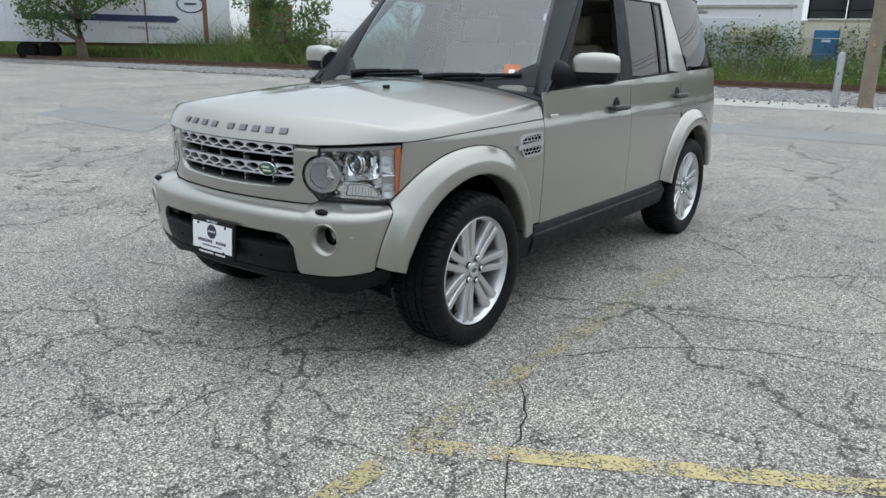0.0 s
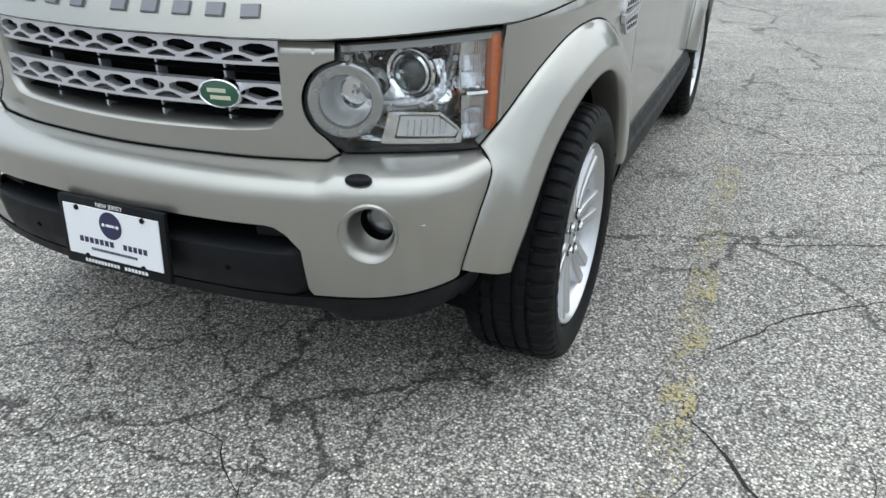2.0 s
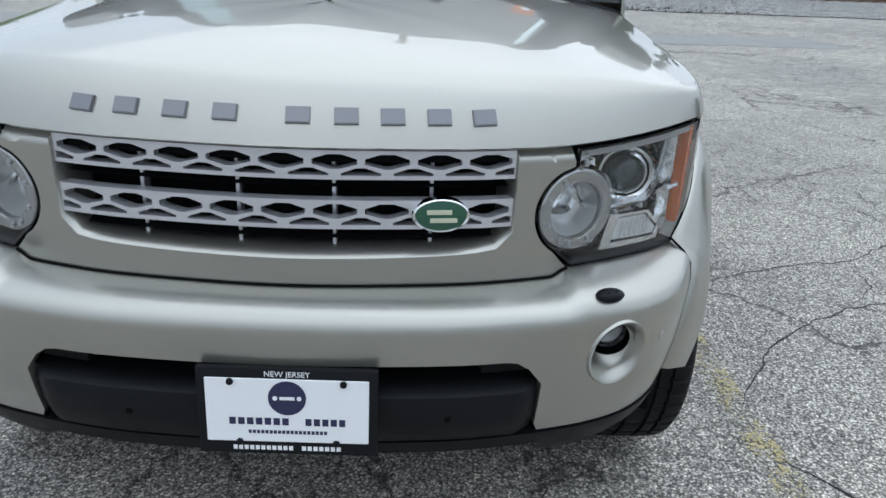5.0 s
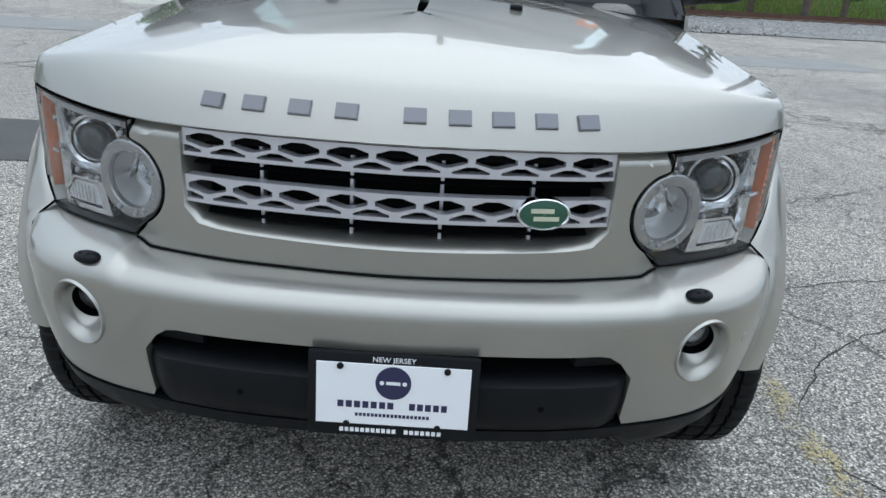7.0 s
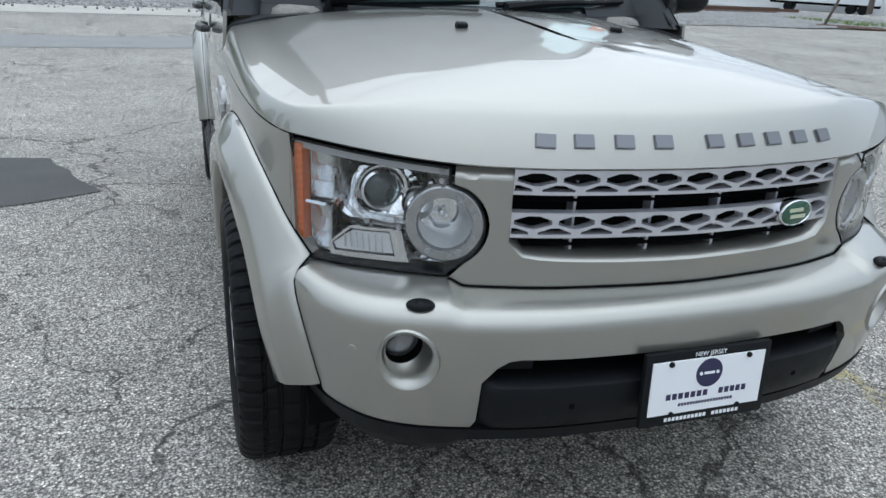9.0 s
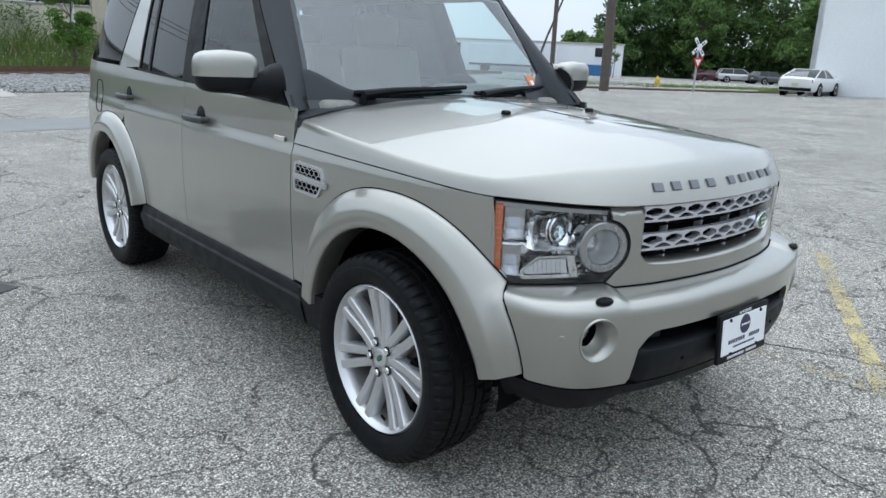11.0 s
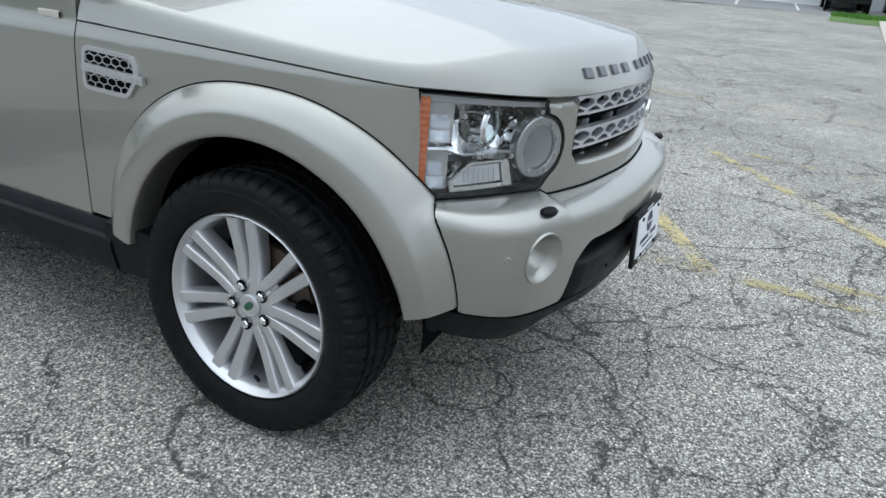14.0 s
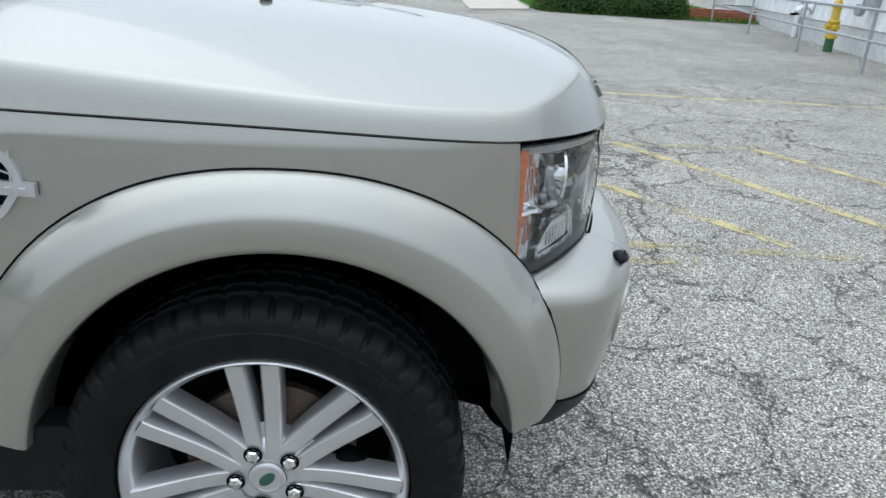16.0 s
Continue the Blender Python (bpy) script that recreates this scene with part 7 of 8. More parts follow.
# ---- low industrial building behind the track ----
def build_works():
    t = thing("works_building", (-4.4, 33.4, 0), rail_ang)
    tagged(t, "cream industrial building with a blue door and dark windows", "building")
    h = 5.0

    def wallbox(name, x0, x1, z0, z1, material, out=0.0, deep=0.3, label=""):
        bm = bmesh.new()
        box(bm, (x1 - x0, deep, z1 - z0), Matrix.Translation(((x0 + x1) / 2, deep / 2 - out, (z0 + z1) / 2)), 0.01, 1)
        return part(name, bm, material, t, label, smooth=False)

    wallbox("white_wall", -10.5, -0.75, 0, 3.15, M_WHITEWALL)
    wallbox("white_wall_top", -10.5, -0.75, 3.15, h, M_WHITEWALL, -0.25)
    wallbox("gutter", -10.5, -0.75, 3.12, 3.25, M_KERB, 0.08, 0.35)
    wallbox("white_column", -0.95, -0.55, 0, h, M_WHITEWALL, 0.06)
    wallbox("cream_wall", -0.55, 12.7, 0, 2.60, M_CREAMWALL)
    wallbox("cream_wall_top", -0.55, 12.7, 3.85, h, M_CREAMWALL)
    wallbox("window_sill", -0.3, 12.7, 2.58, 2.66, M_KERB, 0.05)
    wallbox("pier", 12.7, 13.45, 0, h + 0.1, M_BRICKPALE, 0.08, 0.4, "pale brick pier")
    wallbox("blue_panel", 13.45, 15.9, 1.95, h, M_BLUEPAINT, 0.02, 0.3, "blue painted panel")
    wallbox("dark_entrance", 13.55, 15.8, 0.0, 1.95, M_DARKGLASS, -0.12, 0.1)
    wallbox("end_wall", 15.9, 16.9, 0, h, M_CREAMWALL)
    wallbox("parapet", -10.6, 17.0, h, h + 0.14, M_KERB, 0.08, 0.45)
    # window band
    for i in range(9):
        x0 = -0.3 + i * 1.52
        wallbox("window_pane", x0 + 0.05, x0 + 1.45, 2.68, 3.85, M_DARKGLASS, -0.10, 0.04)
        wallbox("window_post", x0 - 0.03, x0 + 0.05, 2.66, 3.85, M_BLACK, -0.06, 0.10)
        wallbox("window_bar", x0 + 0.05, x0 + 1.45, 3.0, 3.05, M_BLACK, -0.07, 0.08)
    # blue door with frame and a small plate
    bm = bmesh.new()
    box(bm, (1.0, 0.10, 2.2), Matrix.Translation((0.55, -0.02, 1.1)), 0.015, 1)
    d = part("blue_door", bm, M_BLUEPAINT, t, "blue steel door", smooth=False)
    bm = bmesh.new()
    box(bm, (0.35, 0.01, 0.10), Matrix.Translation((0.55, -0.075, 1.75)))
    part("door_sign", bm, M_SIGNWHITE, d, smooth=False)
    bm = bmesh.new()
    box(bm, (0.05, 0.06, 0.16), Matrix.Translation((0.95, -0.09, 1.0)), 0.01)
    part("handle", bm, M_GALV, d)
    # rolling door with a paler patch, downpipe
    wallbox("rolling_door", -7.2, -2.2, 0, 2.7, M_WHITESTEEL, 0.03, 0.1)
    wallbox("patch", -3.4, -1.4, 1.5, 2.3, M_CREAMWALL, 0.035, 0.02)
    bm = bmesh.new()
    tube(bm, [(11.8, -0.08, 0), (11.8, -0.08, 3.0), (11.8, -0.2, 3.2), (11.8, -0.2, 3.6)], 0.06, 8)
    part("downpipe", bm, M_WHITEWALL, t)
    bm = bmesh.new()
    box(bm, (27.5, 12, 0.2), Matrix.Translation((3.15, 6.4, h - 0.1)))
    part("roof", bm, M_KERB, t, smooth=False)
    bm = bmesh.new()
    box(bm, (0.3, 12, h), Matrix.Translation((16.75, 6.3, h / 2)))
    box(bm, (0.3, 12, h), Matrix.Translation((-10.4, 6.3, h / 2)))
    part("side_wall", bm, M_CREAMWALL, t, smooth=False)


build_works()
pine((8.15, 27.4, 0), 5.6, 1.9, 21)
pine((9.3, 28.4, 0), 5.0, 1.35, 22)
pine((12.4, 30.7, 0), 5.9, 1.2, 23, "pine top above the car's roof line")
pine((15.7, 29.4, 0), 5.9, 1.2, 24, "pine top above the car's roof line")


# ---- poles, posts and cables ----
def wood_pole(at, height, r, material, label, arms=(), lean=(0, 0)):
    t = thing("utility_pole", at)
    tagged(t, label, "pole")
    bm = bmesh.new()
    tube(bm, [(0, 0, -0.3), (lean[0] * 0.5, lean[1] * 0.5, height * 0.5), (lean[0], lean[1], height)], [r * 1.1, r, r * 0.75], 16)
    part("shaft", bm, material, t)
    for z, ln, turn in arms:
        bm = bmesh.new()
        box(bm, (ln, 0.10, 0.12), Matrix.Translation((0, 0, z)) @ Matrix.Rotation(radians(turn), 4, "Z"), 0.01, 1)
        part("crossarm", bm, material, t, smooth=False)
        for f in (-0.45, -0.25, 0.25, 0.45):
            bm = bmesh.new()
            lathe(bm, [(0.0, 0.2), (0.05, 0.18), (0.06, 0.1), (0.04, 0.0)], 8, Matrix.Translation((f * ln * math.cos(radians(turn)), f * ln * math.sin(radians(turn)), z + 0.06)))
            part("insulator", bm, M_GALV, t)
    return t


lot_pole = wood_pole((0.02, 18.35, 0), 11, 0.16, M_POLEWOOD, "weathered wooden utility pole at the lot's edge", ((10.2, 2.4, 80),))
bm = bmesh.new()
box(bm, (0.02, 0.30, 0.07), Matrix.Translation((0.02, -0.17, 1.55)), 0.003, 1)
part("tag_plate", bm, M_HYDRANT, lot_pole, smooth=False)


def bollard(at, h=1.35):
    t = thing("bollard", at)
    tagged(t, "grey steel bollard beside the utility pole", "bollard", "bollards by the pole")
    bm = bmesh.new()
    lathe(bm, [(0.085, 0.0), (0.085, h - 0.05), (0.07, h - 0.012), (0.03, h), (0.0005, h + 0.003)], 24)
    part("post", bm, M_GALV, t)
    bm = bmesh.new()
    box(bm, (0.03, 0.02, 0.05), Matrix.Translation((0, -0.085, h - 0.5)), 0.004)
    part("ring_bolt", bm, M_DARK, t)
    return t


bollard((-0.60, 17.95, 0))
bollard((0.70, 17.95, 0))

rear_pole = wood_pole((13.6, 28.2, 0), 10.5, 0.14, M_DARKWOOD, "dark utility pole with cables and a transformer loop", ((6.3, 0.5, 20),))
bm = bmesh.new()
for i in range(3):
    lathe(bm, [(0.22 + 0.012 * math.cos(a), 0.012 * math.sin(a)) for a in np.linspace(0, 2 * math.pi, 6)[:-1]], 20, Matrix.Translation((0.9 if i else -0.9, 0, 5.6)) @ Matrix.Rotation(radians(90), 4, "X") @ Matrix.Rotation(radians(20 * i), 4, "Y"), closed=True)
part("cable_loop", bm, M_CABLE, rear_pole)
bm = bmesh.new()
box(bm, (0.5, 0.14, 0.14), Matrix.Translation((1.35, 0, 5.45)) @ Matrix.Rotation(radians(18), 4, "Y"), 0.05)
box(bm, (0.4, 0.14, 0.14), Matrix.Translation((-0.55, 0, 5.75)) @ Matrix.Rotation(radians(-18), 4, "Y"), 0.05)
part("splice_case", bm, M_CABLE, rear_pole)

sign_pole = wood_pole((23.5, 18.1, 0), 7.6, 0.19, M_DARKWOOD, "dark wooden pole carrying the back of a sign board")
bm = bmesh.new()
box(bm, (1.75, 0.10, 1.5), Matrix.Translation((0, 0.2, 6.05)) @ Matrix.Rotation(radians(-40), 4, "Z"), 0.02, 1)
part("sign_board", bm, M_KERB, sign_pole, "grey back of a sign board", smooth=False)
far_pole = wood_pole((49.6, 44.5, 0), 9.6, 0.20, M_DARKWOOD, "distant utility pole with crossarms and a transformer", ((9.0, 2.8, -40), (8.3, 2.2, -40)))
bm = bmesh.new()
lathe(bm, [(0.0, 0.0), (0.28, 0.0), (0.30, 0.05), (0.30, 0.85), (0.0, 0.9)], 16, Matrix.Translation((-0.5, 0.2, 6.8)))
lathe(bm, [(0.0, 0.0), (0.28, 0.0), (0.30, 0.05), (0.30, 0.85), (0.0, 0.9)], 16, Matrix.Translation((0.3, -0.4, 6.8)))
part("transformer", bm, M_GALV, far_pole)
lean_pole = wood_pole((22.3, 21.5, 0), 4.2, 0.05, M_DARKWOOD, "thin leaning post by the road", (), (1.25, -0.9))


def cable(a, b, sag, r=0.012, label="black overhead cable strung between wooden poles"):
    a, b = Vector(a), Vector(b)
    bm = bmesh.new()
    pts = []
    for t in np.linspace(0, 1, 24):
        p = a.lerp(b, t)
        p.z -= sag * 4 * t * (1 - t)
        pts.append(p)
    tube(bm, pts, r, 5, False)
    return tagged(part("overhead_cable", bm, M_CABLE, None, label), category="cable", group="overhead cables")


for z, sag in ((10.3, 0.8), (10.2, 1.1), (8.2, 0.9), (7.6, 1.0)):
    cable((0.02, 18.35, z), (-36, 10.0, z - 0.2), sag)
    cable((0.02, 18.35, z), (23.5, 18.1, min(z, 7.5) - 0.0), sag * 0.5)
for z in (6.3, 6.1, 5.8):
    cable((13.6, 28.2, z), (-24, 24, z + 1.6), 0.5, 0.014)
    cable((13.6, 28.2, z), (49.6, 44.5, z + 2.3), 0.9, 0.014)
for z in (9.1, 9.0, 8.3):
    cable((49.6, 44.5, z), (20, 60, z), 0.8, 0.02)
    cable((49.6, 44.5, z), (75, 22, z - 0.5), 1.0, 0.02)


# ---- east side ----
def slope_thing(name, x, y, turn=0):
    return thing(name, (x, y, rise(x, y)), turn)


def build_white_building():
    """Large white building beyond the lot; its wall runs away to the south."""
    A, B = Vector((39.3, 16.7, 0)), Vector((42.9, -19.0, 0))
    d = B - A
    t = thing("white_warehouse", A, math.degrees(math.atan2(d.y, d.x)))
    tagged(t, "large plain white warehouse with a grey roof edge", "building")
    L, H = d.length, 6.2

    def wallbox(name, x0, x1, z0, z1, material, y0=0.0, deep=0.3, label=""):
        bm = bmesh.new()
        box(bm, (x1 - x0, deep, z1 - z0), Matrix.Translation(((x0 + x1) / 2, y0 + deep / 2, (z0 + z1) / 2)), 0.006, 1)
        return part(name, bm, material, t, label, smooth=False)

    wallbox("front_wall", 0, 9.95, -0.3, H, M_WHITEWALL)
    wallbox("front_wall", 11.05, L, -0.3, H, M_WHITEWALL)
    wallbox("front_wall_over_door", 9.95, 11.05, 2.65, H, M_WHITEWALL)
    wallbox("step_wall", 9.95, 11.05, -0.3, 0.45, M_WHITEWALL)
    wallbox("roof_edge", -0.1, L, H, H + 0.22, M_KERB, -0.06, 0.5)
    bm = bmesh.new()
    box(bm, (0.3, 26, H + 0.3), Matrix.Translation((0.15, 13, H / 2 - 0.15)))
    part("side_wall", bm, M_WHITEWALL, t, smooth=False)
    bm = bmesh.new()
    box(bm, (L, 26, 0.2), Matrix.Translation((L / 2, 13, H - 0.05)))
    part("roof", bm, M_KERB, t, smooth=False)
    d1 = wallbox("side_door", 10.0, 11.0, 0.45, 2.62, M_CREAMWALL, 0.05, 0.08, "pale grey door")
    bm = bmesh.new()
    box(bm, (0.05, 0.08, 0.14), Matrix.Translation((10.9, 0.02, 1.4)), 0.01)
    part("handle", bm, M_GALV, d1)
    # round mark and two plain bars where a number stands
    bm = bmesh.new()
    m = Matrix.Translation((0.78, -0.012, 5.55)) @ Matrix.Rotation(radians(90), 4, "X")
    lathe(bm, [(0.36, 0.0), (0.36, 0.02), (0.18, 0.02), (0.14, 0.0)], 32, m)
    part("round_mark", bm, M_TEAL, t, "teal round mark", smooth=False)
    bm = bmesh.new()
    for x in (1.42, 1.72):
        box(bm, (0.22, 0.02, 0.40), Matrix.Translation((x, -0.012, 5.52)), 0.004, 1)
    part("number_bar", bm, M_NAVYPAINT, t, smooth=False)
    return t


M_TEAL = mat("teal_sign", (0.03, 0.30, 0.33), 0.5)
build_white_building()
# darker asphalt along the warehouse and white bay lines
bm = bmesh.new()
rows = []
for f in np.linspace(0, 1, 26):
    p = Vector((39.3, 18.5, 0)).lerp(Vector((42.9, -19, 0)), f)
    rows.append([Vector((x, p.y, rise(x, p.y) + 0.012)) for x in (p.x - 6.2, p.x - 4, p.x - 2, p.x + 0.2)])
sheet(bm, rows)
tagged(part("bay_asphalt", bm, M_TARGREY, None, "darker asphalt of the parking bays"), kind="structure", category="pavement")
for i in range(13):
    y = 15.0 - 2.7 * i
    x = 39.3 + (16.7 - y) * 0.1008
    stripe("bay_line", (x - 0.3, y), (x - 4.9, y - 0.5), 0.12, M_WHITELINE, "white parking bay line", 0.022)


def parked_car(at, turn, length, width, height, paint, label, kind="sedan", rear=True, group=""):
    """A modern car: lower body and glazed cabin lofted from cross sections, with wheels, lamps and plate."""
    c = thing("parked_car", (at[0], at[1], rise(at[0], at[1])), turn)
    tagged(c, label, "car", group)
    L, W, H = length, width / 2, height
    prof = {
        "sedan": [(-0.50, 0.38, 0.62), (-0.47, 0.22, 0.66), (-0.30, 0.20, 0.70), (-0.20, 0.20, 0.72), (0.10, 0.20, 0.72), (0.33, 0.20, 0.74), (0.46, 0.20, 0.72), (0.50, 0.36, 0.66)],
        "suv": [(-0.50, 0.36, 0.60), (-0.48, 0.24, 0.64), (-0.28, 0.22, 0.66), (-0.20, 0.22, 0.66), (0.10, 0.22, 0.66), (0.36, 0.22, 0.67), (0.48, 0.24, 0.66), (0.50, 0.38, 0.64)],
    }["sedan" if kind == "sedan" else "suv"]
    bm = bmesh.new()
    rows = []
    for f, lo, hi in prof:
        y = f * L
        w = W * (0.86 if abs(f) > 0.49 else 0.97 if abs(f) > 0.44 else 1.0)
        rows.append([Vector((x * w, y, z)) for x, z in ((0, hi * H), (0.55, hi * H), (0.88, hi * H - 0.03), (0.97, hi * H - 0.10), (1.0, hi * H - 0.25), (0.99, (lo + 0.10) * H), (0.92, lo * H), (0, lo * H))])
    rows = [[Vector((-v.x, v.y, v.z)) for v in r[::-1]][:-1] + r for r in rows]
    sheet(bm, rows)
    for r in (rows[0], rows[-1]):
        bm.faces.new([bm.verts.new(v) for v in r])
    bmesh.ops.remove_doubles(bm, verts=bm.verts[:], dist=1e-4)
    part("body", bm, paint, c, angle=40)
    cab = {"sedan": ((-0.24, -0.06, 0.16, 0.42), 0.70), "suv": ((-0.26, -0.10, 0.40, 0.485), 0.65), "van": ((-0.40, -0.22, 0.46, 0.495), 0.62)}[kind]
    (f0, f1, f2, f3), zb = cab
    bm = bmesh.new()
    rows = []
    for f, z, w in ((f0, zb, 0.86), (f1, 0.985, 0.70), ((f1 + f2) / 2, 1.0, 0.71), (f2, 0.985, 0.70), (f3, zb + 0.02, 0.84)):
        y = f * L
        rows.append([Vector((x * W, y, zz)) for x, zz in ((-0.90, zb * H), (-w, z * H - 0.03), (-w * 0.85, z * H), (w * 0.85, z * H), (w, z * H - 0.03), (0.90, zb * H))])
    sheet(bm, rows)
    part("cabin_glass", bm, M_DARKGLASS, c, "dark window glass", angle=30)
    bm = bmesh.new()
    y1, y2 = f1 * L, f2 * L
    box(bm, (1.46 * W, y2 - y1, 0.05), Matrix.Translation((0, (y1 + y2) / 2, H - 0.012)), 0.02, 2)
    for s in (-1, 1):
        for f, g in ((f0, f1), (f3, f2)):
            tube(bm, [(s * 0.885 * W, f * L, zb * H), (s * 0.70 * W, g * L, 0.975 * H)], 0.04, 6)
        for f in ((f1 + f2) / 2 - 0.01,):
            tube(bm, [(s * 0.90 * W, f * L, zb * H), (s * 0.705 * W, f * L, 0.975 * H)], 0.035, 6)
        box(bm, (0.16, 0.10, 0.11), Matrix.Translation((s * (W + 0.06), (f0 + 0.05) * L, zb * H + 0.10)), 0.03, 2)
    part("roof", bm, paint, c, angle=40)
    R = 0.33 if kind == "sedan" else 0.37
    for s in (-1, 1):
        for f in (-0.31, 0.28):
            bm = bmesh.new()
            m = Matrix.Translation((s * (W - 0.10), f * L, R)) @ Matrix.Rotation(radians(90), 4, "Y")
            lathe(bm, [(0.0, -0.11), (R - 0.03, -0.11), (R, -0.08), (R, 0.08), (R - 0.03, 0.112), (R * 0.66, 0.112)], 24, m)
            wh = part("wheel", bm, M_RUBBER, c)
            bm = bmesh.new()
            mm = Matrix.Translation((s * (W - 0.10), f * L, R)) @ Matrix.Rotation(radians(90 * s), 4, "Y")
            lathe(bm, [(R * 0.67, 0.10), (R * 0.62, 0.115), (R * 0.2, 0.10), (0.0, 0.10)], 20, mm)
            part("rim", bm, M_SILVER, wh)
            bm = bmesh.new()
            lathe(bm, [(R + 0.06, 0.02), (R + 0.06, 0.103), (R - 0.02, 0.103)], 24, m if s > 0 else Matrix.Translation((s * (W - 0.10), f * L, R)) @ Matrix.Rotation(radians(-90), 4, "Y"))
            part("arch", bm, M_DARK, wh)
        # tail and head lamps
        bm = bmesh.new()
        box(bm, (W * 0.42, 0.06, 0.14), Matrix.Translation((s * W * 0.68, 0.488 * L, 0.58 * H)), 0.02)
        part("tail_light", bm, M_RED, c)
        bm = bmesh.new()
        box(bm, (W * 0.42, 0.08, 0.14), Matrix.Translation((s * W * 0.66, -0.475 * L, 0.50 * H)), 0.02)
        part("headlight", bm, M_STRIP, c)
    for wide, y, z in ((1.7, 0.492, 0.29), (1.2, -0.488, 0.36)):
        bm = bmesh.new()
        box(bm, (W * wide, 0.06, 0.16), Matrix.Translation((0, y * L, z * H)), 0.03)
        part("bumper_trim", bm, M_BLACK, c)
    for y in (0.512, -0.512):
        bm = bmesh.new()
        box(bm, (0.31, 0.012, 0.15), Matrix.Translation((0, y * L, 0.46 * H)), 0.004, 1)
        part("plate", bm, M_CREAM, c, smooth=False)
    return c


def car_paint(name, color, metal=0.3):
    return mat(name, color, 0.3, metal, Coat_Weight=0.6, Coat_Roughness=0.04)


P_WHITE = car_paint("white_car_paint", (0.75, 0.75, 0.74), 0.0)
P_BLACK = car_paint("black_car_paint", (0.015, 0.016, 0.018))
P_GREY = car_paint("dark_grey_car_paint", (0.09, 0.095, 0.105), 0.5)
P_MAROON = car_paint("maroon_car_paint", (0.10, 0.02, 0.025))
P_SILVERCAR = car_paint("silver_car_paint", (0.55, 0.56, 0.57), 0.6)
parked_car((37.2, 15.6, 0), 97, 4.5, 1.80, 1.35, P_WHITE, "white sedan parked beside the white warehouse")
parked_car((87.8, 51.1, 0), 62, 4.6, 1.8, 1.42, P_MAROON, "maroon car standing on the far road")
parked_car((85.1, 45.8, 0), 40, 4.9, 1.9, 1.65, P_SILVERCAR, "silver minivan standing on the far road", "suv")
parked_car((84.9, 41.8, 0), 70, 4.6, 1.85, 1.5, P_GREY, "dark car parked under the trees", "suv")
for i, (y, paint, lab) in enumerate(((-0.7, P_BLACK, "black SUV parked nose-in at the white warehouse"), (-3.5, P_BLACK, "black SUV parked nose-in at the white warehouse"), (-6.2, P_GREY, "dark grey SUV parked nose-out at the white warehouse"), (-9.0, P_WHITE, "white pickup parked at the white warehouse"))):
    x = 39.3 + 0.1 * i
    parked_car((x, y, rise(x, y)), -90 + 6 if i != 2 else 96, 4.4, 1.85, 1.72, paint, lab, "suv", group="cars along the warehouse")
parked_car((70.0, 97.0, 0), 60, 5.4, 2.0, 2.0, P_WHITE, "white passenger van parked across the road", "van")

# far road, verge and trees to the north-east
bm = bmesh.new()
rows = []
for f in np.linspace(0, 1, 20):
    p = Vector((24, 24, 0)).lerp(Vector((60, 18.5, 0)), f)
    rows.append([Vector((p.x + dx, p.y + dy, rise(p.x + dx, p.y + dy) + z)) for dx, dy, z in ((0, -2.4, 0.03), (0, -1.2, 0.12), (0.5, 0, 0.14), (1, 1.8, 0.04))])
sheet(bm, rows)
tagged(part("grass_verge", bm, M_TURF, None, "grass verge along the road"), kind="structure", category="grass")
pv = np.stack([RNG.uniform(24, 60, 9000), np.zeros(9000), np.full(9000, 0.08)], 1)
pv[:, 1] = 24 + (pv[:, 0] - 24) * (-5.5 / 36) + RNG.uniform(-2.2, 1.6, 9000)
pv[:, 2] += [rise(x, y) for x, y in pv[:, :2]]
tagged(blades("verge_grass", pv, RNG.uniform(0.06, 0.22, 9000), 0.02, M_WEED), "cut green grass on the verge", "grass", kind="stuff")
bm = bmesh.new()
for i in range(9):
    x = 25.5 + i * 1.6
    box(bm, (1.45, 0.35, 0.16), Matrix.Translation((x, 20.6 - 0.14 * i, 0.06 + rise(x, 20.6 - 0.14 * i))) @ Matrix.Rotation(radians(-8), 4, "Z"), 0.03, 1)
tagged(part("kerb", bm, M_KERB, None, "broken concrete kerb at the crossing", smooth=False), kind="structure", category="kerb")
bm = bmesh.new()
for off in (0.0, 1.0):
    tube(bm, [(x, 20.4 + off - 2.5 * f ** 0.85, 0.06 + rise(x, 20.4 + off - 2.5 * f ** 0.85)) for f in np.linspace(0, 1, 9) for x in (22.0 + 24 * f,)], 0.05, 5)
tagged(part("siding_rails", bm, M_RAIL, None, "rusty rails sunk in the crossing"), kind="structure", category="railway")

TREES = ((90.0, 66.5, 11.5, 5.0), (93.0, 63.2, 12.0, 4.6), (97.5, 60.2, 15.5, 5.2), (101.4, 57.6, 18.6, 6.0), (103.0, 53.6, 18.8, 6.2), (101.5, 48.8, 15.8, 5.4), (95.0, 41.5, 10.5, 4.6), (104.0, 45.0, 12.5, 5.0), (84.0, 64.5, 6.5, 3.4), (95.0, 80.0, 6.0, 3.4), (110.0, 66.0, 13.0, 5.5), (92.0, 55.5, 10.5, 3.4))
for i, (x, y, h, r) in enumerate(TREES):
    tree((x, y, 0), h, r, 0.34, 6000, "tall leafy green tree beyond the road", M_LEAFDARK if i in (0, 1, 4, 10) else M_LEAF, 0.3, 0.10, 40, 40 + i, "tree")
